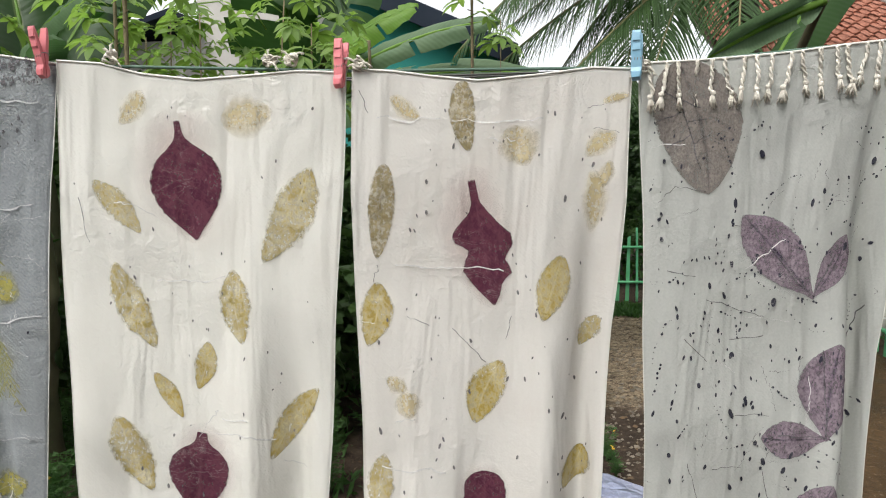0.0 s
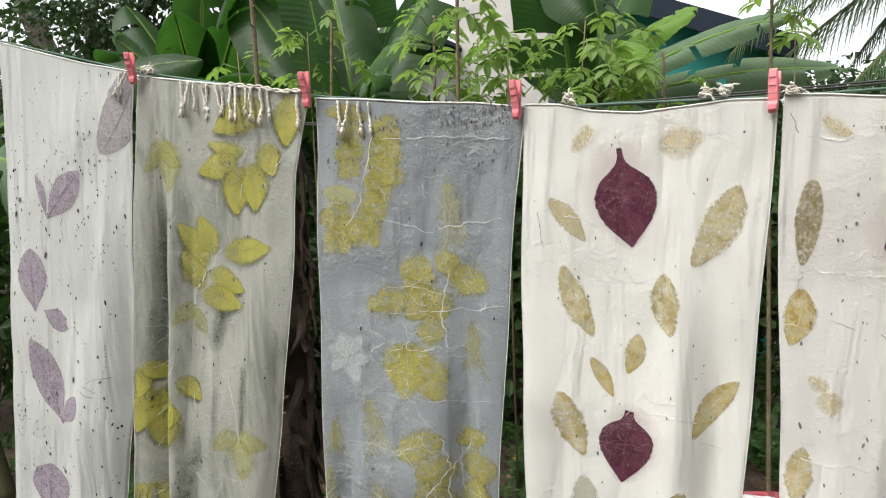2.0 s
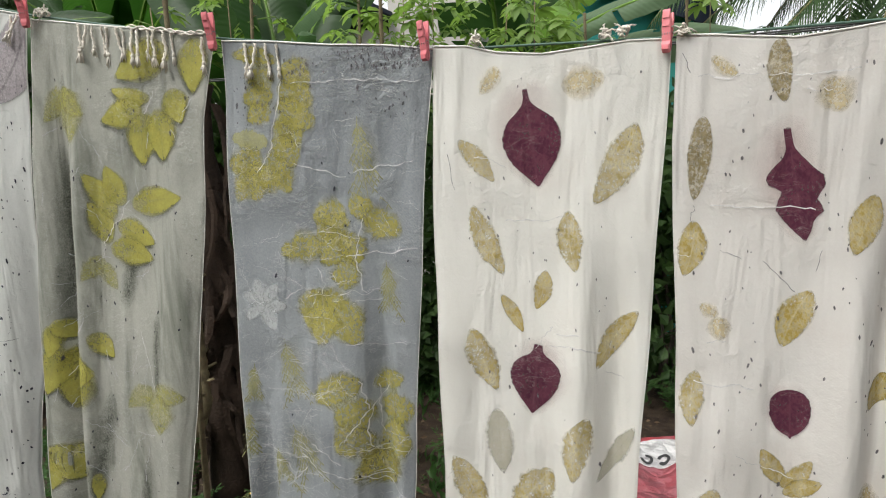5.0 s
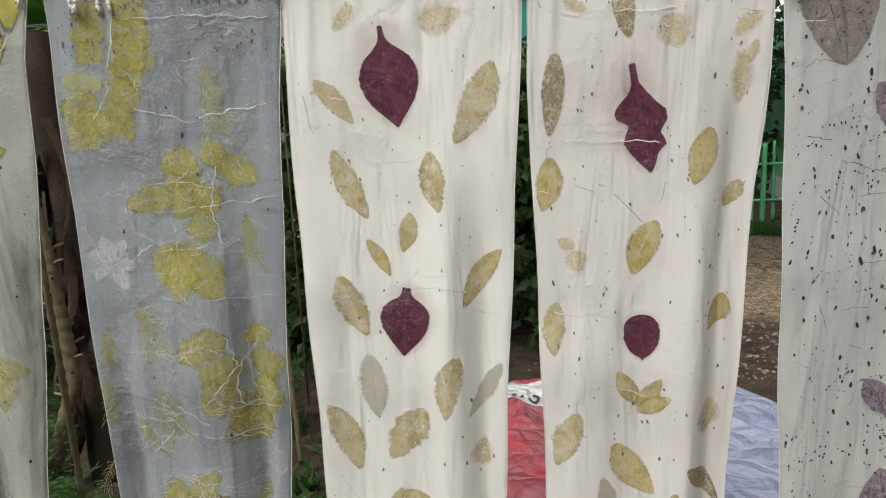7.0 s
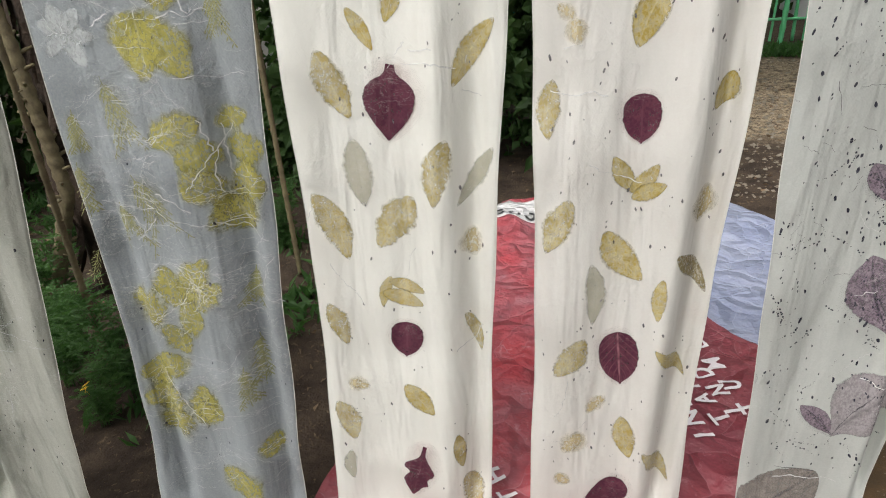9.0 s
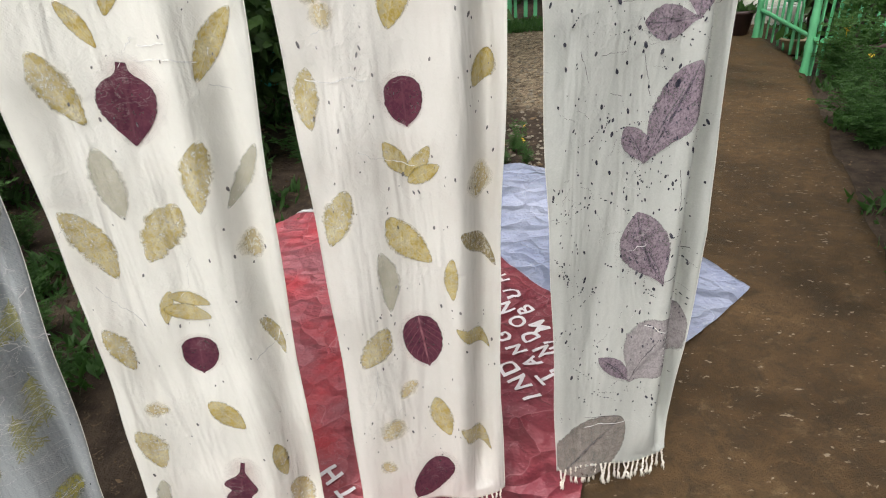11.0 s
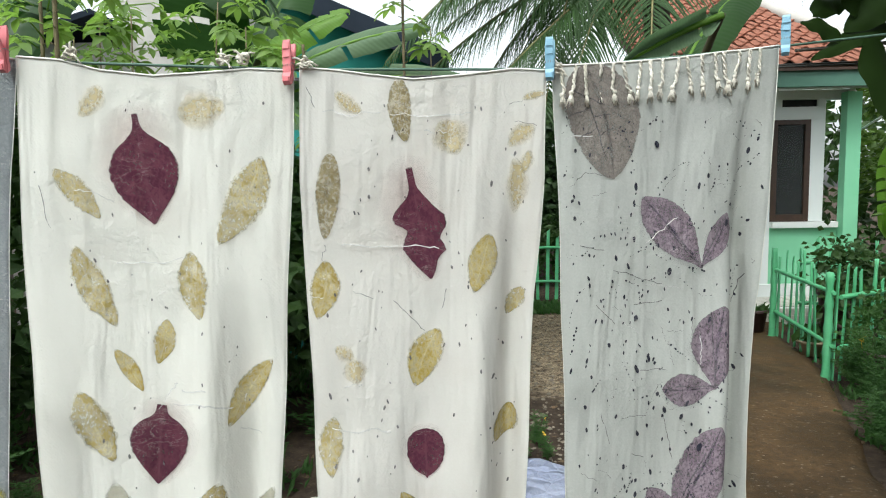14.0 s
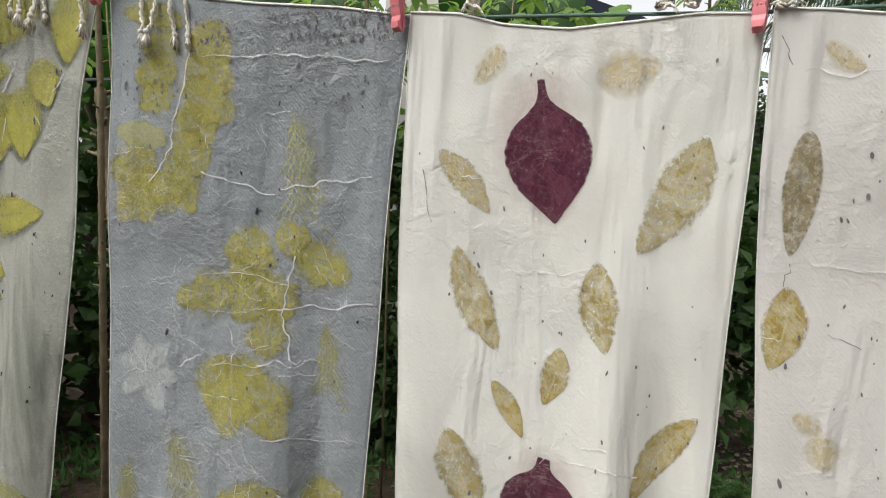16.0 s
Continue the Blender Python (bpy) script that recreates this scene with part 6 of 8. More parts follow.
tube(bm, [(hip_x(0.31 * k) - 0.03, -0.64 + 0.31 * k, 3.02 + 0.31 * k * math.tan(SLOPE) + 0.012 * math.sin(k * 2.1)) for k in range(11)], 0.085, 10)
part("hip_cap", bm, PALE_WALL, roof, "weathered grey cement hip cap")
# drying rack arm on the side wall
bm = bmesh.new()
tube(bm, [(0.86, -0.02, 2.25), (1.15, -0.3, 2.52), (1.45, -0.55, 2.62)], 0.012, 6)
tube(bm, [(1.05, -0.2, 2.66), (1.50, -0.55, 2.60)], 0.010, 6)
part("bracket", bm, WHITE_GLOSS, house, "white bent metal bracket")

# porch floor of pale tiles
bm = bmesh.new()
add_box(bm, 3.3, 6.42, -0.1, 5.3, 7.136, 0.175)
porch = tagged(part("porch_floor", bm, WHITE_WALL), "raised porch floor edged with pale broken tile", "porch", kind="structure")
bm = bmesh.new()
add_box(bm, 0, 0, 0, 0.115, 0.075, 0.012, 0.002)
FLOOR_TILE = bpy.data.meshes.new("tile")
bm.to_mesh(FLOOR_TILE)
bm.free()
FLOOR_TILE.materials.append(TILE_FLOOR)
rnd = random.Random(4)
for i in range(16):
    for j in range(8):
        ob = new("tile", FLOOR_TILE)
        ob.parent = porch
        ob.matrix_basis = pose(3.33 + 0.123 * i, 6.45 + 0.083 * j, 0.176 + rnd.uniform(0, 0.003), 0, 0, rnd.uniform(-2, 2))
for i in range(16):
    for j in range(2):
        ob = new("tile", FLOOR_TILE)
        ob.parent = porch
        ob.matrix_basis = pose(3.33 + 0.123 * i, 6.407, 0.01 + 0.083 * j, 90, 0, rnd.uniform(-1, 1))

# ---- houses behind the banana trees ----
teal = empty("teal_house", pose(-1.6, 5.0, 0), "teal plastered house with a dark sheet roof", "house")


def teal_eave(x):
    return 3.42 - 0.45 * (x + 1.03)


bm = bmesh.new()
prof = [(-1.5, -0.1), (0.0, -0.1), (0.0, teal_eave(0.0) - 0.1), (-1.5, teal_eave(-1.5) - 0.1)]
front, back = [bm.verts.new((x + 1.6, 0, z)) for x, z in prof], [bm.verts.new((x + 1.6, 3, z)) for x, z in prof]
bm.faces.new(front)
bm.faces.new(back[::-1])
for i in range(4):
    bm.faces.new((front[i], back[i], back[(i + 1) % 4], front[(i + 1) % 4]))
bmesh.ops.recalc_face_normals(bm, faces=bm.faces)
part("wall", bm, TEAL, teal)
tilt = Matrix.Translation((-0.3, 0, teal_eave(-1.9))) @ Matrix.Rotation(math.atan(0.45), 4, "Y")
bm = bmesh.new()
add_box(bm, 0, -0.25, -0.09, 2.3, 3.4, -0.04, 0.004, tilt)
teal_roof = part("roof", bm, DARK_ROOF, teal)
for k in range(26):
    bm = bmesh.new()
    add_box(bm, 0, -0.24 + 0.14 * k, -0.04, 2.3, -0.18 + 0.14 * k, -0.012, 0.0, tilt)
    part("sheet_rib", bm, DARK_ROOF, teal_roof)
# dark board painting the eave's shade along the top of the teal wall
bm = bmesh.new()
add_box(bm, 0, -0.27, -0.20, 2.31, -0.25, -0.02, 0.003, tilt)
part("bargeboard", bm, DARK_ROOF, teal_roof)
white = empty("pale_house", pose(-4.2, 6.5, 0), "weathered pale plastered house with a low dark roof", "house")
bm = bmesh.new()
add_box(bm, -1.0, 0, -0.1, 0.30, 3, 3.42)
part("wall", bm, PALE_WALL, white)
bm = bmesh.new()
add_box(bm, 0.30, 0.4, -0.1, 1.6, 3, 4.7)
part("upper_wall", bm, PALE_WALL, white)
bm = bmesh.new()
add_box(bm, 0, -0.35, 0, 1.75, 3.2, 0.07, 0.004, Matrix.Translation((-1.3, 0, 3.16)) @ Matrix.Rotation(radians(-16), 4, "Y"))
part("roof", bm, DARK_ROOF, white)

# ---- plants ----
BANANA = leafy("banana_leaf", (0.016, 0.045, 0.010), (0.044, 0.100, 0.024), 0.42, 0.45, 3.0, 210.0)
BANANA_PALE = leafy("banana_leaf_underside", (0.055, 0.108, 0.044), (0.098, 0.165, 0.072), 0.6, 0.3, 3.0, 210.0)
BANANA_YOUNG = leafy("young_banana_leaf", (0.13, 0.25, 0.04), (0.20, 0.33, 0.065), 0.45, 0.45, 3.0, 210.0)
BANANA_GREY = leafy("greyish_banana_leaf", (0.085, 0.140, 0.075), (0.125, 0.190, 0.10), 0.6, 0.25, 3.0, 210.0)
BANANA_STEM = plain("banana_stem", (0.09, 0.10, 0.045), (0.05, 0.035, 0.02), 4, 0.7, fine=40, relief=0.4)
DRY_SHEATH = plain("dry_banana_sheath", (0.018, 0.011, 0.007), (0.060, 0.038, 0.024), 9, 0.9, fine=70, relief=0.8, depth=0.012)
CASSAVA = leafy("cassava_leaf", (0.11, 0.195, 0.042), (0.23, 0.33, 0.10), 0.5, 0.45, 5.0)
CASSAVA_STEM = plain("knotted_stem", (0.20, 0.165, 0.085), (0.085, 0.066, 0.038), 30, 0.8, fine=120, relief=0.5)
PALM = leafy("palm_leaflet", (0.024, 0.055, 0.016), (0.055, 0.105, 0.032), 0.45, 0.25, 4.0)
PALM_RIB = plain("palm_rib", (0.20, 0.19, 0.07), (0.13, 0.10, 0.045), 8, 0.6)
BARK = plain("dark_bark", (0.045, 0.036, 0.028), (0.085, 0.07, 0.055), 12, 0.9, fine=60, relief=0.7, depth=0.01)
TREE_LEAF = leafy("tree_leaf", (0.020, 0.042, 0.015), (0.04, 0.075, 0.022), 0.45, 0.25, 5.0)
BIG_LEAF = leafy("broad_tree_leaf", (0.010, 0.021, 0.004), (0.020, 0.040, 0.008), 0.6, 0.10, 6.0, 0.0, 0.06)
HEDGE = leafy("hedge_leaf", (0.018, 0.040, 0.012), (0.058, 0.108, 0.029), 0.55, 0.3, 2.0)
HEDGE_LIGHT = leafy("yellow_green_leaf", (0.045, 0.085, 0.018), (0.14, 0.215, 0.052), 0.5, 0.4, 3.0)
HERB = leafy("herb_leaf", (0.028, 0.066, 0.019), (0.072, 0.150, 0.041), 0.55, 0.35, 8.0)
PETAL = plain("yellow_petal", (0.80, 0.50, 0.02), (0.85, 0.60, 0.05), 60, 0.6, relief=0.1)
PETAL_EYE = plain("flower_eye", (0.45, 0.22, 0.02), (0.55, 0.3, 0.04), 60, 0.8)


def mesh_of(name, verts, faces, material, parent, label="", kind=""):
    me = bpy.data.meshes.new(name)
    me.from_pydata(verts, [], faces)
    me.materials.append(material)
    ob = new(name, me)
    ob.parent = parent
    return tagged(ob, label, kind=kind)


def blades(points, ways, sizes, wide, rnd, fold=0.25):
    """Many small folded leaves: returns vertices and faces."""
    vs, fs = [], []
    for p, d, s in zip(points, ways, sizes):
        p, d = Vector(p), Vector(d).normalized()
        side = d.cross(Vector((rnd.uniform(-1, 1), rnd.uniform(-1, 1), rnd.uniform(-0.4, 1.0)))).normalized()
        up = side.cross(d)
        w = s * wide
        k = len(vs)
        vs += [p, p + d * s * 0.45 + side * w + up * w * fold, p + d * s - up * s * 0.12, p + d * s * 0.45 - side * w + up * w * fold, p + d * s * 0.5]
        fs += [(k, k + 1, k + 4), (k + 1, k + 2, k + 4), (k, k + 4, k + 3), (k + 4, k + 2, k + 3)]
    return vs, fs


def clump(name, parent, material, boxes, count, size, seed, wide=0.3, kind="", label="", origin=(0, 0, 0), hollow=0.45):
    """Leaves through a set of ellipsoids (centre and radii), gathered in small sprays with gaps between."""
    rnd = random.Random(seed)
    pts, ways, sizes = [], [], []
    while len(pts) < count:
        c, r = rnd.choice(boxes)
        d = Vector((rnd.gauss(0, 1), rnd.gauss(0, 1), rnd.gauss(0, 1))).normalized()
        q = rnd.uniform(hollow, 1.0)
        base = Vector((c[0] + d.x * r[0] * q, c[1] + d.y * r[1] * q, c[2] + d.z * r[2] * q))
        if noise.noise(base * 2.3 + Vector((seed, 0, 0))) < -0.12:
            continue
        for _ in range(rnd.randint(4, 9)):
            pts.append(base + Vector((rnd.gauss(0, 1), rnd.gauss(0, 1), rnd.gauss(0, 1))) * size * 0.8 - Vector(origin))
            ways.append((d.x + rnd.gauss(0, 0.7), d.y + rnd.gauss(0, 0.7), d.z * 0.4 + rnd.gauss(-0.25, 0.6)))
            sizes.append(size * rnd.uniform(0.6, 1.3))
    vs, fs = blades(pts, ways, sizes, wide, rnd)
    return mesh_of(name, vs, fs, material, parent, label, kind)


def curve3(a, b, c, n):
    a, b, c = Vector(a), Vector(b), Vector(c)
    return [(1 - t) ** 2 * a + 2 * t * (1 - t) * b + t * t * c for t in [k / n for k in range(n + 1)]]


def banana_leaf(root, base, tip, lift, width, material, seed, roll=0.0, droop=0.35, torn=0.13):
    """A long blade on an arched midrib, torn between its side ribs."""
    rnd = random.Random(seed)
    o = root.matrix_world.translation
    a, c = Vector(base) - o, Vector(tip) - o
    mid = (a + c) / 2 + Vector((0, 0, lift))
    n = 34
    spine = curve3(a, mid, c, n)
    bm = bmesh.new()
    uv = bm.loops.layers.uv.verify()
    turn = Matrix.Rotation(radians(roll), 3, (c - a).normalized())
    for sgn in (-1, 1):
        hang, prev = rnd.uniform(0, 0.15), None
        for k in range(n + 1):
            s = k / n
            d = (spine[min(k + 1, n)] - spine[max(k - 1, 0)]).normalized()
            side = d.cross(Vector((0, 0, 1)))
            side = (side if side.length > 0.05 else Vector((1, 0, 0))).normalized()
            side = turn @ side
            up = side.cross(d).normalized()
            w = width / 2 * (min(1.0, s / 0.14) ** 0.6) * (1 - max(0, (s - 0.55) / 0.45) ** 2.2) ** 0.8 + 0.002
            row = []
            for j in range(5):
                q = j / 4
                p = spine[k] + side * sgn * w * q - up * w * (droop + hang) * q * q + up * w * 0.16 * math.sin(q * 3.14) + d * w * 0.25 * q
                p += up * (0.012 * noise.noise((s * 14, q * 3, seed + sgn)) + 0.03 * noise.noise((s * 4, q * 1.5, seed * 1.7 + sgn)) * q)
                row.append((bm.verts.new(p), s, 0.5 + 0.5 * sgn * q))
            if prev:
                for j in range(4):
                    if torn_now and j >= 1:
                        continue
                    quad = (prev[j], prev[j + 1], row[j + 1], row[j]) if sgn > 0 else (prev[j], row[j], row[j + 1], prev[j + 1])
                    f = bm.faces.new([v[0] for v in quad])
                    f.smooth = True
                    for loop, v in zip(f.loops, quad):
                        loop[uv].uv = (v[1], v[2])
            torn_now = rnd.random() < torn * 0.5
            if torn_now:
                hang = rnd.uniform(-0.1, 0.45)
            prev = row
    loose = [v for v in bm.verts if not v.link_faces]
    bmesh.ops.delete(bm, geom=loose, context="VERTS")
    leaf = part("leaf", bm, material, root)
    bm = bmesh.new()
    tube(bm, [p + Vector((0, 0, -0.004)) for p in spine], [0.016 * (1 - 0.85 * k / n) + 0.002 for k in range(n + 1)], 6)
    part("midrib", bm, BANANA_YOUNG, leaf)
    return leaf


def banana_plant(x, y, height, label, leaves, radius=0.09):
    root = empty("banana_plant", pose(x, y, 0), label, "banana plant", "banana plants")
    bm = bmesh.new()
    n = 14
    tube(bm, [(0.03 * math.sin(k * 0.5 + x), 0.02 * math.cos(k * 0.7), -0.05 + (height + 0.05) * k / n) for k in range(n + 1)], [radius * (1.25 - 0.6 * k / n) * (1 + 0.05 * math.sin(k * 2.7)) for k in range(n + 1)], 12)
    part("stem", bm, BANANA_STEM, root)
    for k, (base, tip, lift, width, mat, roll) in enumerate(leaves):
        banana_leaf(root, base, tip, lift, width, mat, k * 7 + int(abs(x) * 10), roll)
        b = Vector(base) - root.matrix_world.translation
        bm = bmesh.new()
        tube(bm, curve3((0, 0, height - 0.05), (b.x * 0.25, b.y * 0.25, (height + b.z) / 2 + 0.1), b, 8), [0.035 - 0.0024 * i for i in range(9)], 7)
        part("leaf_stalk", bm, BANANA_STEM, root)
    return root


banana_plant(-1.25, 3.45, 2.0, "banana plant with long arching grey-green leaves", [
    ((-1.15, 3.4, 2.22), (0.40, 3.42, 2.36), 0.20, 0.30, BANANA_GREY, 62),
    ((-1.0, 3.2, 2.32), (0.12, 3.15, 2.66), 0.16, 0.20, BANANA_GREY, 60),
    ((-1.1, 3.4, 2.50), (-0.44, 3.4, 2.84), 0.10, 0.24, BANANA_YOUNG, 55),
    ((-1.25, 3.3, 2.25), (-1.30, 2.95, 3.45), 0.05, 0.62, BANANA, -5),
    ((-1.3, 3.5, 2.2), (-1.0, 4.3, 3.4), 0.2, 0.5, BANANA, 10),
    ((-1.2, 3.3, 2.1), (-0.62, 2.9, 2.02), 0.22, 0.30, BANANA_PALE, 40),
    ((-1.28, 3.38, 3.45), (-0.98, 3.0, 2.70), 0.1, 0.58, BANANA, 0),
    ((-1.0, 3.3, 2.6), (-0.72, 2.75, 2.40), 0.12, 0.26, BANANA_YOUNG, 30),
])
banana_plant(-2.35, 2.15, 1.9, "tall banana plant with broad dark upright leaves", [
    ((-2.4, 2.1, 2.1), (-2.55, 1.9, 3.35), 0.0, 0.60, BANANA, 0),
    ((-2.3, 2.1, 2.3), (-1.75, 1.95, 2.58), 0.10, 0.20, BANANA_PALE, 55),
    ((-2.5, 2.2, 2.1), (-3.45, 2.4, 3.2), 0.1, 0.55, BANANA, -20),
    ((-2.4, 2.3, 2.1), (-2.1, 3.1, 3.3), 0.2, 0.5, BANANA, 0),
    ((-2.4, 2.1, 2.05), (-3.0, 1.6, 2.35), 0.25, 0.40, BANANA, 30),
    ((-2.4, 2.3, 2.1), (-2.9, 2.7, 3.3), 0.10, 0.60, BANANA, -10),
    ((-2.3, 2.2, 2.0), (-1.9, 1.75, 2.32), 0.22, 0.26, BANANA_PALE, 30),
])
banana_plant(-3.3, 3.4, 2.0, "banana plant with crowded dark upright leaves", [
    ((-3.3, 3.4, 2.2), (-3.0, 3.2, 3.7), 0.0, 0.65, BANANA, 0),
    ((-3.3, 3.4, 2.2), (-3.9, 3.3, 3.6), 0.1, 0.60, BANANA, -15),
    ((-3.2, 3.4, 2.2), (-2.35, 3.3, 3.45), 0.15, 0.60, BANANA, 20),
    ((-3.3, 3.5, 2.2), (-3.3, 4.3, 3.5), 0.2, 0.55, BANANA, 0),
    ((-3.2, 3.3, 2.1), (-2.2, 3.0, 2.85), 0.35, 0.45, BANANA, 45),
])
banana_plant(-5.3, 3.6, 2.3, "tall banana plant with crowded dark leaves", [
    ((-5.3, 3.6, 2.5), (-4.9, 3.4, 4.0), 0.0, 0.65, BANANA, 0),
    ((-5.3, 3.6, 2.5), (-6.2, 3.5, 3.8), 0.2, 0.60, BANANA, -15),
    ((-5.2, 3.6, 2.5), (-4.3, 3.4, 3.7), 0.2, 0.60, BANANA, 20),
    ((-5.2, 3.5, 2.4), (-4.3, 3.0, 2.9), 0.35, 0.45, BANANA, 45),
    ((-5.4, 3.5, 2.4), (-6.5, 3.1, 2.9), 0.45, 0.45, BANANA, 45),
])
banana_plant(-4.1, 2.6, 2.1, "banana plant with wide spreading dark leaves", [
    ((-4.1, 2.6, 2.3), (-3.2, 2.3, 3.4), 0.0, 0.6, BANANA, 10),
    ((-4.2, 2.6, 2.3), (-5.6, 2.7, 2.95), 0.35, 0.5, BANANA, 50),
    ((-4.1, 2.5, 2.35), (-4.9, 2.4, 3.05), 0.1, 0.45, BANANA_PALE, 55),
    ((-4.1, 2.5, 2.3), (-3.6, 1.9, 2.95), 0.2, 0.42, BANANA, 20),
    ((-4.2, 2.7, 2.2), (-4.6, 3.6, 3.3), 0.2, 0.5, BANANA, 0),
])
banana_plant(-3.9, 0.75, 1.3, "young banana plant with low drooping leaves", [
    ((-3.8, 0.7, 1.62), (-2.55, 0.62, 2.22), 0.12, 0.40, BANANA_PALE, 50),
    ((-3.8, 0.7, 1.75), (-2.75, 0.45, 1.62), 0.42, 0.46, BANANA_PALE, 50),
    ((-3.8, 0.7, 2.0), (-2.7, 1.3, 2.42), 0.2, 0.40, BANANA, 45),
    ((-3.9, 0.7, 1.5), (-4.6, 0.4, 1.7), 0.4, 0.40, BANANA, 10),
    ((-3.9, 0.8, 1.5), (-3.7, 1.3, 2.3), 0.2, 0.38, BANANA, 0),
], 0.035)
banana_plant(1.52, 2.6, 1.7, "banana plant with a long leaf leaning over the line", [
    ((1.56, 2.1, 2.42), (1.05, 2.0, 2.17), 0.03, 0.13, BANANA_GREY, 80),
    ((1.5, 2.7, 2.1), (2.25, 3.3, 2.9), 0.3, 0.28, BANANA, 0),
], 0.08)

for px, py, leaf_mat, words in ((5.62, 7.0, BANANA_YOUNG, "young yellow-green banana plant beside the house"), (6.25, 6.5, BANANA_PALE, "young banana plant with drooping leaves behind the fence")):
    banana_plant(px, py, 0.7, words, [
        ((px, py, 0.9), (px - 0.35, py - 0.4, 2.05), 0.10, 0.26, leaf_mat, 10),
        ((px, py, 0.9), (px + 0.45, py - 0.3, 2.15), 0.15, 0.30, BANANA, -15),
        ((px, py, 0.9), (px - 0.40, py - 0.5, 1.35), 0.30, 0.24, leaf_mat, 35),
        ((px, py, 0.9), (px + 0.55, py - 0.5, 1.30), 0.35, 0.26, leaf_mat, -30),
        ((px, py, 0.9), (px + 0.05, py - 0.4, 1.75), 0.10, 0.22, BANANA, 0),
    ], 0.05)

# dead trunk with hanging dry sheaths
dead = empty("dead_banana_trunk", pose(-2.12, 1.22, 0), "dead banana trunk wrapped in ragged brown sheaths", "tree trunk")
bm = bmesh.new()
tube(bm, [(0.02 * math.sin(k), 0.02 * math.cos(k * 1.3), -0.05 + 0.16 * k) for k in range(14)], [0.095 * (1.15 - 0.035 * k) * (1 + 0.1 * math.sin(k * 2.1)) for k in range(14)], 14)
part("trunk", bm, DRY_SHEATH, dead)
rnd = random.Random(9)
for k in range(44):
    bm = bmesh.new()
    a, z = rnd.uniform(0, 6.28), rnd.uniform(0.45, 2.0)
    o = Vector((math.cos(a), math.sin(a), 0))
    side = Vector((-o.y, o.x, 0))
    ln, w = rnd.uniform(0.25, 0.7), rnd.uniform(0.015, 0.045)
    rows = []
    for i in range(9):
        s = i / 8
        c = o * (0.085 + 0.10 * s * rnd.uniform(0.7, 1.2)) + Vector((0, 0, z - ln * s)) + side * 0.04 * math.sin(s * 5 + k)
        ww = w * (1 - 0.7 * s)
        rows.append([bm.verts.new(c + side * ww), bm.verts.new(c + o * ww * 0.5), bm.verts.new(c - side * ww)])
    for r0, r1 in zip(rows, rows[1:]):
        for i in range(2):
            bm.faces.new((r0[i], r0[i + 1], r1[i + 1], r1[i]))
    part("dry_sheath", bm, DRY_SHEATH, dead)


def ringed_stem(name, pts, r, label, category, group, spikes=True):
    """A bare stem with leaf scars at every few centimetres."""
    root = empty(name, Matrix.Translation(pts[0]), label, category, group)
    p = [Vector(q) - Vector(pts[0]) for q in pts]
    path = []
    for a, b in zip(p, p[1:]):
        n = max(4, int((b - a).length / 0.02))
        path += [a.lerp(b, k / n) for k in range(n)]
    path.append(p[-1])
    bm = bmesh.new()
    tube(bm, path, [r * (1.18 if k % 3 == 0 else 1.0) * (1 - 0.4 * k / len(path)) for k in range(len(path))], 8)
    part("stem", bm, CASSAVA_STEM, root)
    if spikes:
        for k in range(4, len(path), 3):
            bm = bmesh.new()
            a = k * 2.4
            tube(bm, [path[k], path[k] + Vector((math.cos(a), math.sin(a), 0.35)) * r * 2.0], [r * 0.32, r * 0.16], 5)
            part("leaf_scar", bm, CASSAVA_STEM, root)
    return root


def palmate(size, seed):
    """One cassava leaf, seven drooping lobes, stalk at the origin pointing along -x."""
    rnd = random.Random(seed)
    bm = bmesh.new()
    for k in range(7):
        a = radians(-125 + 250 * k / 6)
        ln = size * (1 - 0.38 * abs(k - 3) / 3) * rnd.uniform(0.9, 1.08)
        d = Vector((math.cos(a), math.sin(a), 0))
        sd = Vector((-d.y, d.x, 0))
        rows = []
        for i in range(7):
            s = i / 6
            w = ln * 0.19 * math.sin(math.pi * (s ** 1.2) * 0.97 + 0.05) + 0.0015
            c = d * ln * s + Vector((0, 0, -ln * 0.38 * s * s + 0.02 * math.sin(seed + k)))
            rows.append([bm.verts.new(c + sd * w + Vector((0, 0, w * 0.35))), bm.verts.new(c), bm.verts.new(c - sd * w + Vector((0, 0, w * 0.35)))])
        for r0, r1 in zip(rows, rows[1:]):
            for i in range(2):
                bm.faces.new((r0[i], r1[i], r1[i + 1], r0[i + 1])).smooth = True
    tube(bm, [(0, 0, 0), (-size * 0.5, 0, 0.01), (-size * 1.1, 0, -0.05)], [0.003, 0.0032, 0.004], 5)
    me = bpy.data.meshes.new("leaf")
    bm.to_mesh(me)
    bm.free()
    me.materials.append(CASSAVA)
    return me


PALMATE = [palmate(s, k) for k, s in enumerate((0.105, 0.088, 0.115, 0.076))]


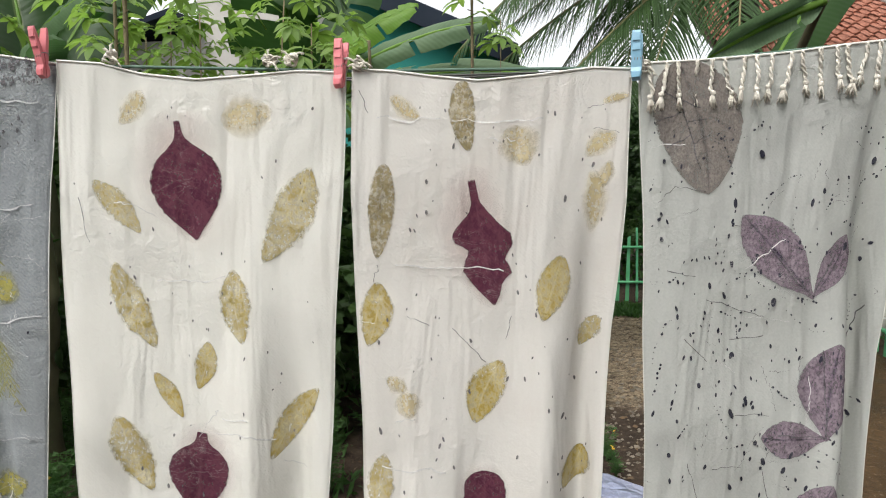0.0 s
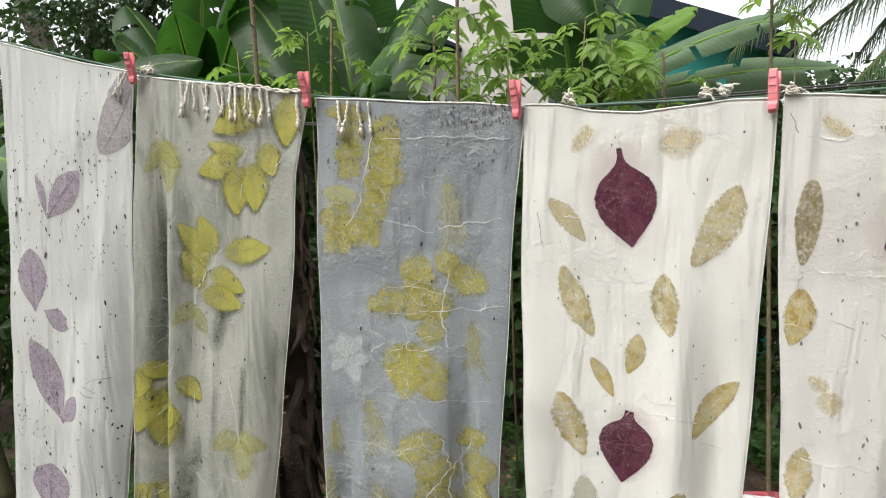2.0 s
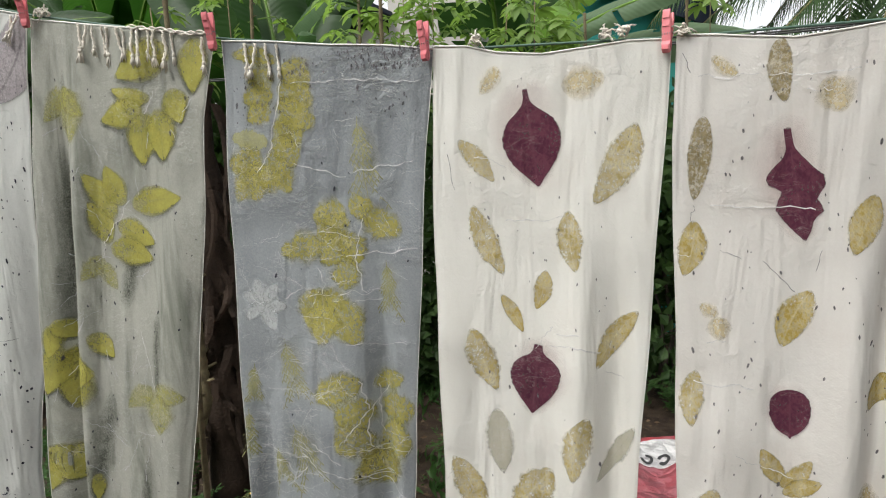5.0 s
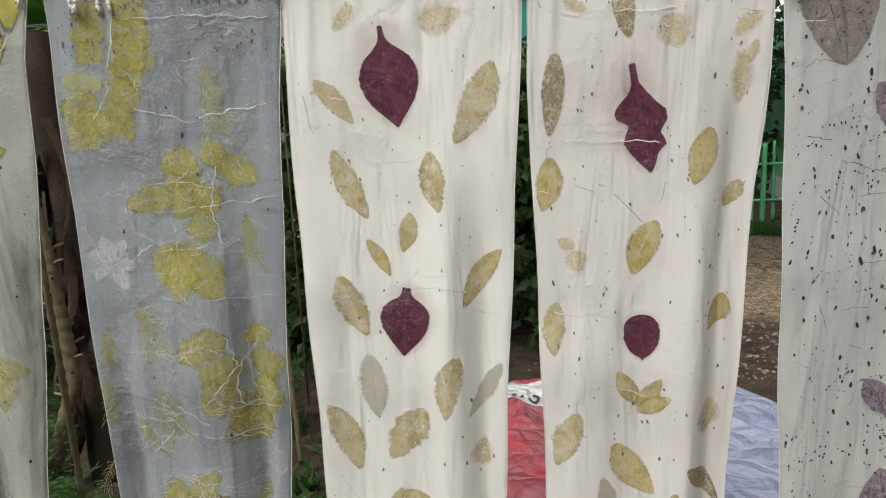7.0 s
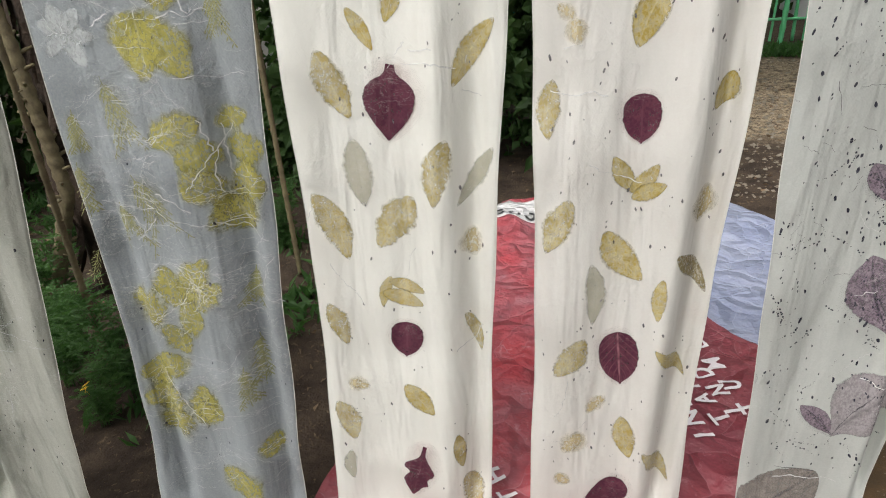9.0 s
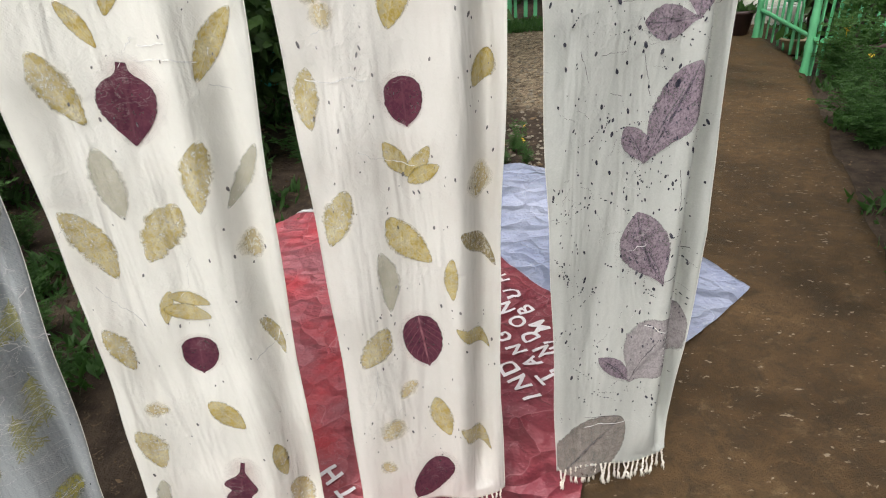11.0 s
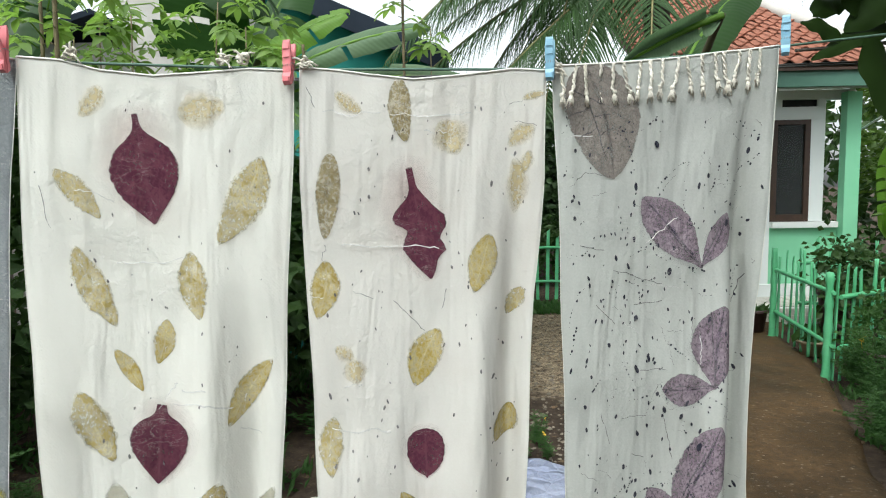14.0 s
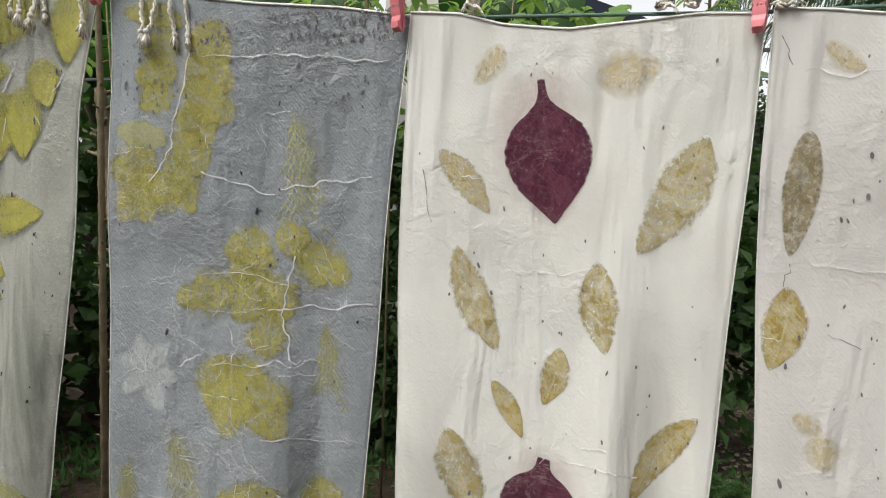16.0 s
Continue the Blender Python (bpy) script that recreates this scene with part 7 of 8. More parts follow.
def cassava(stems, label, seed, count, spread_r=0.22, low=0.55, category="cassava plant"):
    rnd = random.Random(seed)
    root = None
    for pts in stems:
        if root is None:
            root = ringed_stem("cassava_plant", pts, 0.012, label, category, "cassava plants")
        else:
            p = [Vector(q) - root.matrix_world.translation for q in pts]
            bm = bmesh.new()
            tube(bm, p, [0.006, 0.005, 0.003] if len(p) == 3 else 0.005, 7)
            part("stem", bm, CASSAVA_STEM, root)
        lo, hi = Vector(pts[-2]), Vector(pts[-1])
        for k in range(count):
            t = low + (1 - low) * (k + rnd.random()) / count
            c = lo.lerp(hi, t) - root.matrix_world.translation
            a = k * 137.5 + rnd.uniform(-30, 30)
            r = spread_r * rnd.uniform(0.7, 1.25) * (1.25 - 0.5 * t)
            q = c + Vector((math.cos(radians(a)) * r, math.sin(radians(a)) * r, rnd.uniform(-0.04, 0.08)))
            ob = new("leaf", PALMATE[rnd.randrange(4)])
            ob.parent = root
            ob.matrix_basis = Matrix.Translation(q) @ pose(0, 0, 0, rnd.uniform(-22, 22), rnd.uniform(0, 38), a)
    return root


cassava([[(-1.22, 1.40, 0), (-1.24, 1.39, 1.6), (-1.22, 1.39, 2.75)], [(-0.95, 1.75, 0), (-0.85, 1.88, 1.7), (-0.79, 1.9, 2.48)], [(-0.7, 1.9, 0), (-0.68, 1.9, 1.7), (-0.66, 1.88, 2.36)], [(-1.1, 1.7, 0), (-1.16, 1.8, 1.7), (-1.17, 1.85, 2.42)]],
        "cassava bush with bright green palmate leaves on bare stems", 1, 17, 0.20, 0.5)
cassava([[(-1.62, 1.8, 0), (-1.6, 1.85, 1.7), (-1.60, 1.88, 2.62)], [(-1.45, 2.0, 0), (-1.42, 2.0, 1.7), (-1.40, 2.0, 2.50)], [(-2.40, 1.9, 0), (-2.45, 1.9, 1.7), (-2.47, 1.9, 2.66)]],
        "leafy cassava bush in front of the banana plants", 6, 12, 0.19, 0.55)
cassava([[(-1.55, 0.46, 0), (-1.53, 0.46, 1.9), (-1.55, 0.46, 2.75)]], "tall bare cassava stem with a few leaves on top", 2, 5, 0.2, 0.8)
cassava([[(-2.05, 1.45, 0), (-2.0, 1.45, 1.6), (-1.95, 1.45, 2.60)], [(-2.2, 1.2, 0), (-2.3, 1.2, 1.7), (-2.35, 1.2, 2.40)]], "cassava bush with palmate leaves beside the dead trunk", 3, 6, 0.22, 0.4)
cassava([[(0.02, 2.55, 0), (0.0, 2.52, 1.6), (0.0, 2.5, 2.75)], [(0.12, 3.1, 0), (0.12, 3.12, 1.6), (0.12, 3.14, 2.65)]], "thin cassava stems with small leaves near the top", 4, 4, 0.12, 0.8)
cassava([[(-0.45, 2.2, 0), (-0.46, 2.2, 1.6), (-0.48, 2.2, 2.35)], [(-1.6, 2.1, 0), (-1.55, 2.0, 1.6), (-1.5, 1.95, 2.35)]], "leafy cassava bush behind the washing line", 5, 10, 0.2, 0.3)
ringed_stem("papaya_stem", [(-2.28, 0.98, 0), (-2.05, 1.02, 0.55), (-2.06, 1.0, 1.15), (-2.16, 1.0, 2.0)], 0.034, "bare brown stem ringed with pale leaf scars", "plant stem", "ringed stems")
for k in range(1):
    ringed_stem("cane", [(-3.75 + 0.13 * k, 0.45 + 0.1 * math.sin(k * 2), 0), (-3.72 + 0.14 * k, 0.45, 0.8), (-3.65 + 0.1 * k, 0.5, 1.5 + 0.15 * math.sin(k))], 0.010, "dry grey cane standing in the hedge", "cane", "dry canes")


# ---- coconut palm ----
def frond(root, base, top, tip, leaflets, ln, seed):
    rnd = random.Random(seed)
    o = root.matrix_world.translation
    spine = curve3(Vector(base) - o, Vector(top) - o, Vector(tip) - o, 40)
    bm = bmesh.new()
    tube(bm, spine, [0.022 * (1 - 0.85 * k / 40) + 0.002 for k in range(41)], 6)
    rib = part("frond", bm, PALM_RIB, root)
    vs, fs = [], []
    for k in range(leaflets):
        s = 0.10 + 0.9 * k / leaflets
        i = min(39, int(s * 40))
        p = spine[i].lerp(spine[i + 1], s * 40 - i)
        d = (spine[i + 1] - spine[i]).normalized()
        side = d.cross(Vector((0, 0, 1)))
        side = (side if side.length > 0.1 else Vector((1, 0, 0))).normalized()
        for q in (-1, 1):
            L = ln * math.sin(math.pi * min(0.97, 0.2 + 0.75 * s)) * rnd.uniform(0.85, 1.1)
            way = (side * q * 0.75 + d * 0.6 + Vector((0, 0, rnd.uniform(-0.15, 0.2)))).normalized()
            flat = d.cross(way).normalized()
            w0, k0 = 0.0105, len(vs)
            across = way.cross(flat).normalized()
            for j in range(6):
                t = j / 5
                c = p + way * L * t + Vector((0, 0, -0.55 * L * t * t))
                w = w0 * (1 - t) ** 0.6 * (0.5 + min(t * 5, 0.5)) + 0.0007
                vs += [c + across * w, c + flat * w * 0.5, c - across * w]
            for j in range(5):
                a = k0 + 3 * j
                fs += [(a, a + 1, a + 4, a + 3), (a + 1, a + 2, a + 5, a + 4)]
    mesh_of("leaflet", vs, fs, PALM, rib, kind="stuff")


palm = empty("coconut_palm", pose(2.2, 5.2, 0), "coconut palm with drooping feathery fronds", "palm tree")
bm = bmesh.new()
tube(bm, [(0.12 * math.sin(k * 0.25), 0.1 * math.sin(k * 0.2), -0.1 + 0.25 * k) for k in range(17)], [0.16 - 0.003 * k + 0.008 * (k % 2) for k in range(17)], 12)
part("trunk", bm, BARK, palm)
C = (2.35, 5.2, 3.8)
for k, (top, tip, ln) in enumerate((((1.35, 4.7, 4.5), (0.98, 4.2, 2.2), 0.85), ((1.0, 4.6, 4.3), (-0.3, 4.2, 2.65), 0.8), ((1.9, 4.4, 4.6), (1.6, 3.4, 2.4), 0.8), ((2.9, 4.6, 4.7), (3.3, 3.8, 3.2), 0.8),
                                    ((2.4, 5.8, 5.0), (2.2, 7.0, 4.0), 0.8), ((3.4, 5.6, 4.7), (4.6, 5.6, 3.6), 0.8), ((1.2, 5.8, 4.8), (0.1, 6.3, 3.6), 0.8), ((1.6, 4.9, 4.2), (0.55, 4.7, 2.6), 0.75),
                                    ((1.2, 4.6, 3.7), (-0.15, 4.3, 2.42), 0.6), ((1.5, 4.4, 3.5), (0.45, 4.1, 2.30), 0.6), ((1.4, 4.8, 4.0), (0.15, 4.5, 2.95), 0.65), ((1.7, 4.5, 4.1), (1.15, 3.9, 2.35), 0.7))):
    frond(palm, C, top, tip, 110, ln, k)


# ---- trees ----
def tree(x, y, height, crown, count, leaf, material, label, seed, lean=0.0, trunk_r=0.14):
    rnd = random.Random(seed)
    root = empty("tree", pose(x, y, 0), label, "tree", "trees round the yard")
    bm = bmesh.new()
    n = 12
    tube(bm, [(lean * k / n + 0.05 * math.sin(k), 0.05 * math.cos(k * 1.4), -0.1 + height * k / n) for k in range(n + 1)], [trunk_r * (1.2 - 0.7 * k / n) for k in range(n + 1)], 10)
    part("trunk", bm, BARK, root)
    for c, r in crown:
        bm = bmesh.new()
        s = rnd.uniform(0.45, 0.85)
        a = Vector((lean * s, 0, height * s))
        b = Vector(c) - Vector((x, y, 0))
        tube(bm, curve3(a, (a + b) / 2 + Vector((0, 0, 0.3)), b, 8), [trunk_r * 0.45 * (1 - 0.1 * k) for k in range(9)], 7)
        part("limb", bm, BARK, root)
    clump("crown", root, material, crown, count, leaf, seed, 0.26, origin=(x, y, 0))
    return root


tree(-8.0, 4.6, 5.2, [((-7.6, 4.2, 4.4), (1.4, 1.0, 0.9)), ((-6.2, 4.4, 4.6), (1.2, 1.0, 0.9)), ((-5.0, 4.6, 4.3), (1.0, 0.8, 0.8)), ((-7.4, 4.0, 3.0), (0.9, 0.7, 0.6)), ((-9.0, 4.6, 3.6), (1.4, 1.0, 1.1)), ((-6.4, 4.8, 3.2), (1.3, 0.8, 0.7)), ((-8.4, 4.4, 2.4), (1.2, 0.8, 0.9)), ((-10.5, 4.4, 3.2), (1.4, 1.0, 1.4))], 17000, 0.12, TREE_LEAF, "dark small-leaved tree with a leaning trunk", 31, -1.95, 0.24)
tree(6.9, 8.4, 3.0, [((6.6, 7.8, 2.9), (0.9, 0.8, 0.8)), ((7.6, 8.0, 3.4), (1.1, 0.9, 0.9)), ((6.4, 7.6, 1.9), (0.8, 0.6, 0.6)), ((8.6, 8.2, 2.6), (1.0, 0.9, 1.2))], 7000, 0.12, HEDGE_LIGHT, "yellow-green leafy tree beside the house", 32)
tree(0.9, 10.2, 3.2, [((0.6, 10.0, 2.5), (1.6, 0.9, 0.9)), ((2.2, 10.4, 2.4), (1.4, 0.9, 1.0)), ((-1.0, 10.2, 2.5), (1.4, 0.9, 0.9)), ((1.0, 10.0, 1.5), (1.6, 0.7, 0.9))], 15000, 0.13, TREE_LEAF, "dense dark tree behind the yard fence", 33)


def shrub(x, y, boxes, count, leaf, material, label, seed, wide=0.3):
    root = empty("shrub", pose(x, y, 0), label, "shrub", "shrubs round the yard")
    rnd = random.Random(seed)
    for c, r in boxes:
        bm = bmesh.new()
        tube(bm, curve3((rnd.uniform(-0.1, 0.1), rnd.uniform(-0.1, 0.1), -0.04), (0, 0, c[2] * 0.6), Vector(c) - Vector((x, y, 0)), 7), [0.018 - 0.0015 * k for k in range(8)], 6)
        part("branch", bm, BARK, root)
    clump("foliage", root, material, boxes, count, leaf, seed, wide, origin=(x, y, 0), hollow=0.3)
    return root


shrub(-3.2, 2.3, [((-3.4, 2.3, 0.9), (0.7, 0.5, 0.8)), ((-2.8, 2.5, 0.7), (0.6, 0.5, 0.7)), ((-3.9, 2.2, 1.5), (0.7, 0.5, 0.7))], 3600, 0.12, HEDGE, "dark shrub under the banana plants", 41)
shrub(-1.5, 2.9, [((-1.7, 2.9, 0.8), (0.8, 0.5, 0.8)), ((-1.0, 3.0, 0.7), (0.7, 0.5, 0.7)), ((-1.5, 2.9, 1.5), (0.8, 0.5, 0.6))], 4200, 0.11, HEDGE, "dark shrub under the banana plants", 42)
shrub(-0.1, 3.3, [((-0.2, 3.3, 0.7), (0.6, 0.5, 0.7)), ((0.2, 3.6, 0.9), (0.5, 0.5, 0.8)), ((-0.3, 3.3, 1.5), (0.6, 0.4, 0.5))], 3200, 0.11, HEDGE, "dark green shrub beside the bare yard", 43)
shrub(-0.7, 4.1, [((-0.5, 4.0, 1.0), (0.6, 0.4, 0.9)), ((-1.1, 4.1, 0.9), (0.6, 0.4, 0.8)), ((-0.2, 4.2, 1.7), (0.5, 0.4, 0.4)), ((-0.9, 4.1, 1.8), (0.6, 0.4, 0.4))], 5200, 0.12, HEDGE, "dense dark shrub against the teal wall", 51)
shrub(-5.0, 1.6, [((-5.0, 1.6, 0.9), (0.9, 0.7, 0.9)), ((-5.6, 1.2, 1.4), (0.9, 0.7, 0.9)), ((-4.4, 1.9, 0.7), (0.7, 0.6, 0.7))], 4200, 0.13, HEDGE, "dark shrub at the garden edge", 44)
shrub(-2.8, 4.4, [((-3.2, 4.3, 1.6), (0.9, 0.5, 1.0)), ((-2.2, 4.4, 1.5), (0.8, 0.5, 0.9)), ((-4.4, 4.4, 1.9), (0.9, 0.5, 1.1)), ((-5.6, 4.5, 2.0), (1.0, 0.5, 1.2))], 6000, 0.15, HEDGE, "tall dark shrubs behind the banana plants", 50)
shrub(5.9, 6.3, [((5.7, 6.2, 0.9), (0.5, 0.4, 0.8)), ((6.4, 6.5, 1.2), (0.6, 0.5, 0.9)), ((7.2, 6.3, 0.9), (0.6, 0.5, 0.8))], 3000, 0.13, HEDGE_LIGHT, "tall yellow-green shrub behind the fence", 45, 0.2)
shrub(4.1, 5.2, [((4.0, 5.1, 0.55), (0.30, 0.3, 0.35)), ((4.5, 5.3, 0.5), (0.30, 0.3, 0.35)), ((4.2, 5.5, 0.8), (0.35, 0.3, 0.3))], 1500, 0.09, HEDGE, "potted green plants crowded inside the fence", 46)
shrub(3.62, 4.18, [((3.62, 4.18, 0.42), (0.22, 0.2, 0.26)), ((3.72, 4.1, 0.62), (0.16, 0.16, 0.16))], 700, 0.05, HERB, "bushy plant growing beside the fence post", 47)
shrub(5.2, 3.4, [((5.0, 3.5, 0.5), (0.5, 0.4, 0.45)), ((5.6, 3.3, 0.6), (0.5, 0.5, 0.5)), ((4.6, 3.9, 0.4), (0.4, 0.3, 0.35))], 2600, 0.09, HEDGE, "dark garden shrub beside the path", 48)
shrub(0.6, 9.3, [((0.0, 9.3, 0.6), (0.7, 0.4, 0.6)), ((1.0, 9.3, 0.7), (0.7, 0.4, 0.6)), ((1.9, 9.4, 0.6), (0.7, 0.4, 0.6))], 3000, 0.10, HEDGE, "green shrubs behind the yard fence", 49)

# far garden growth closing the view
far = []
rnd = random.Random(77)
for k in range(46):
    a = radians(-75 + 150 * k / 45)
    r = rnd.uniform(12.5, 15.5)
    x, y = 0.5 + r * math.sin(a) * 1.15, -1.0 + r * math.cos(a)
    for h in (0.8, 2.0, 3.1):
        far.append(((x + rnd.uniform(-0.5, 0.5), y + rnd.uniform(-0.5, 0.5), h * rnd.uniform(0.8, 1.1)), (1.1, 0.7, 0.9)))
ob = clump("far_hedge", None, HEDGE, far, 26000, 0.24, 5, 0.34, "stuff", "dense dark garden growth closing the view", hollow=0.2)
tagged(ob, category="hedge")


# unseen hedge added behind the camera, blocking low sky from the shawls' lower parts
near = []
for k in range(30):
    x = -9 + 18 * k / 29
    for h in (0.7, 1.8, 2.8):
        near.append(((x + rnd.uniform(-0.3, 0.3), -4.6 + rnd.uniform(-0.4, 0.4), h * rnd.uniform(0.85, 1.1)), (0.9, 0.6, 0.8)))
ob = clump("near_hedge", None, HEDGE, near, 15000, 0.24, 6, 0.36, "stuff", "unseen hedge added behind the camera to shade the shawls' lower parts", hollow=0.2)
tagged(ob, category="hedge")


# ---- broad-leaved branch near the path ----
broad = empty("broad_leaved_tree", pose(3.1, 0.9, 0), "broad-leaved tree reaching dark glossy leaves over the path", "tree", "trees round the yard")
bm = bmesh.new()
tube(bm, [(0.02 * math.sin(k), 0.02 * math.cos(k), -0.1 + 0.25 * k) for k in range(12)], [0.07 - 0.003 * k for k in range(12)], 10)
part("trunk", bm, BARK, broad)


def broad_leaf(base, tip, width, seed):
    o = broad.matrix_world.translation
    rnd = random.Random(seed)
    a, c = Vector(base) - o, Vector(tip) - o
    spine = curve3(a, (a + c) / 2 + Vector((0, 0, 0.03)), c, 12)
    face = Vector((rnd.uniform(-0.5, 0.3), -1.0, rnd.uniform(0.1, 0.7))).normalized()
    bm = bmesh.new()
    uv = bm.loops.layers.uv.verify()
    rows = []
    for k, p in enumerate(spine):
        s = k / 12
        d = (spine[min(k + 1, 12)] - spine[max(k - 1, 0)]).normalized()
        side = d.cross(face).normalized()
        w = width / 2 * math.sin(math.pi * (0.03 + 0.95 * s) ** 0.85) ** 0.75
        rows.append([(bm.verts.new(p + side * w * q - face * abs(q) * w * 0.25 + face * 0.006 * math.sin(s * 14) * q * q), s, 0.5 + q / 2) for q in (-1, -0.5, 0, 0.5, 1)])
    for r0, r1 in zip(rows, rows[1:]):
        for quad in zip(r0, r0[1:], r1[1:], r1):
            f = bm.faces.new([v[0] for v in quad])
            f.smooth = True
            for loop, v in zip(f.loops, quad):
                loop[uv].uv = (v[1], v[2])
    part("leaf", bm, BIG_LEAF, broad)


for k, (a, b, c) in enumerate((((0, 0, 2.4), (-0.9, -0.2, 2.0), (-1.95, -0.30, 1.94)), ((0, 0, 2.3), (-0.7, -0.3, 2.2), (-1.35, -0.35, 1.78)), ((0, 0, 2.2), (-0.6, -0.2, 1.9), (-1.2, -0.3, 1.55)))):
    bm = bmesh.new()
    tube(bm, curve3(a, b, c, 14), [0.018 - 0.001 * i for i in range(15)], 7)
    part("branch", bm, BARK, broad)
BROAD = (((1.33, 1.97), (1.38, 1.74), 0.10), ((1.42, 2.0), (1.18, 1.91), 0.06), ((1.30, 2.07), (1.19, 2.02), 0.07), ((1.43, 2.07), (1.28, 1.985), 0.09), ((1.46, 2.09), (1.41, 1.95), 0.09), ((1.54, 2.06), (1.45, 1.91), 0.11),
         ((1.62, 2.05), (1.52, 1.87), 0.12), ((1.68, 1.98), (1.58, 1.80), 0.11), ((1.62, 1.81), (1.45, 1.765), 0.06), ((1.70, 1.76), (1.45, 1.60), 0.145), ((1.64, 1.62), (1.44, 1.45), 0.085), ((1.74, 2.0), (1.66, 1.68), 0.15),
         ((1.58, 2.12), (1.36, 2.05), 0.10), ((1.36, 2.12), (1.17, 2.09), 0.08), ((1.80, 1.85), (1.70, 1.55), 0.14), ((1.90, 1.75), (1.74, 1.45), 0.15), ((2.0, 1.95), (1.84, 1.68), 0.16), ((1.85, 2.1), (1.68, 2.02), 0.12),
         ((1.95, 1.6), (1.80, 1.36), 0.14), ((1.70, 2.14), (1.52, 2.16), 0.11), ((1.48, 1.98), (1.36, 2.02), 0.06), ((1.26, 1.96), (1.15, 2.0), 0.05), ((1.56, 1.96), (1.48, 2.04), 0.08), ((1.34, 2.14), (1.30, 2.02), 0.08))
for k, (b, t, w) in enumerate(BROAD):
    b, t = (b[0], 0.60 + 0.03 * (k % 3), b[1]), (t[0], 0.56 + 0.02 * (k % 4), t[1])
    broad_leaf(b, t, w, k)


# crown added above the view to shade the path, leaves and chalk shawl
clump("crown", broad, BIG_LEAF, [((2.1, -0.2, 3.3), (1.2, 1.0, 0.55)), ((3.3, 0.7, 3.3), (1.2, 1.1, 0.7)), ((2.6, -1.2, 3.5), (1.1, 0.9, 0.5)), ((2.4, -0.6, 3.0), (1.1, 0.8, 0.4))], 4200, 0.20, 61, 0.26, origin=(3.1, 0.9, 0))
# limbs that carry the added, unseen crown
for c in ((-0.9, -1.0, 3.2), (0.2, -0.2, 3.3), (-0.4, -2.0, 3.4), (-0.6, -1.4, 3.0)):
    bm = bmesh.new()
    tube(bm, curve3((0, 0, 2.4), (c[0] * 0.4, c[1] * 0.4, 3.0), c, 10), [0.045 - 0.003 * i for i in range(11)], 8)
    part("limb", bm, BARK, broad)


# ---- flowering herbs ----
def herb(seed, height, label, flowers):
    rnd = random.Random(seed)
    root = empty("flowering_herb", pose(0, 0, 0), label, "garden herb", "flowering herbs")
    tips, pts, ways, sizes = [], [], [], []
    for k in range(7):
        a = rnd.uniform(0, 6.28)
        r = rnd.uniform(0.04, 0.20)
        tip = Vector((math.cos(a) * r, math.sin(a) * r, height * rnd.uniform(0.6, 1.0)))
        c = curve3((rnd.uniform(-0.02, 0.02), rnd.uniform(-0.02, 0.02), -0.03), (tip.x * 0.2, tip.y * 0.2, tip.z * 0.6), tip, 10)
        bm = bmesh.new()
        tube(bm, c, [0.0035 - 0.0002 * i for i in range(11)], 5)
        part("stem", bm, HERB, root)
        tips.append(tip)
        for i in range(2, 11):
            for q in range(3):
                b = rnd.uniform(0, 6.28)
                way = Vector((math.cos(b), math.sin(b), rnd.uniform(0.0, 0.5)))
                for j in range(7):
                    p = c[i] + way * 0.013 * j
                    for sgn in (-1, 1):
                        pts.append(p)
                        ways.append(way + sgn * 0.9 * Vector((-way.y, way.x, 0)) + Vector((0, 0, rnd.uniform(-0.3, 0.2))))
                        sizes.append(rnd.uniform(0.018, 0.034))
    vs, fs = blades(pts, ways, sizes, 0.13, rnd)
    mesh_of("foliage", vs, fs, HERB, root)
    for k in range(flowers):
        tip = tips[k] + Vector((rnd.uniform(-0.02, 0.02), rnd.uniform(-0.02, 0.02), 0.045))
        bm = bmesh.new()
        tube(bm, [tips[k] - Vector((0, 0, 0.01)), tip], 0.0014, 5)
        n = 8
        tilt = pose(*tip, rnd.uniform(0, 45), rnd.uniform(-25, 25), 0)
        for i in range(n):
            a = 6.283 * i / n
            for d0, d1 in ((0.004, 0.026),):
                q = [(math.cos(a) * d0, math.sin(a) * d0, 0), (math.cos(a - 0.34) * d1 * 0.8, math.sin(a - 0.34) * d1 * 0.8, 0.003), (math.cos(a - 0.12) * d1, math.sin(a - 0.12) * d1, 0.001), (math.cos(a + 0.12) * d1, math.sin(a + 0.12) * d1, 0.001), (math.cos(a + 0.34) * d1 * 0.8, math.sin(a + 0.34) * d1 * 0.8, 0.003)]
                bm.faces.new([bm.verts.new(tilt @ Vector(p)) for p in q])
        flower = part("flower", bm, PETAL, root, "yellow daisy-like flower")
        bm = bmesh.new()
        bmesh.ops.create_icosphere(bm, subdivisions=1, radius=0.005, matrix=tilt)
        part("flower_centre", bm, PETAL_EYE, flower)
    return root


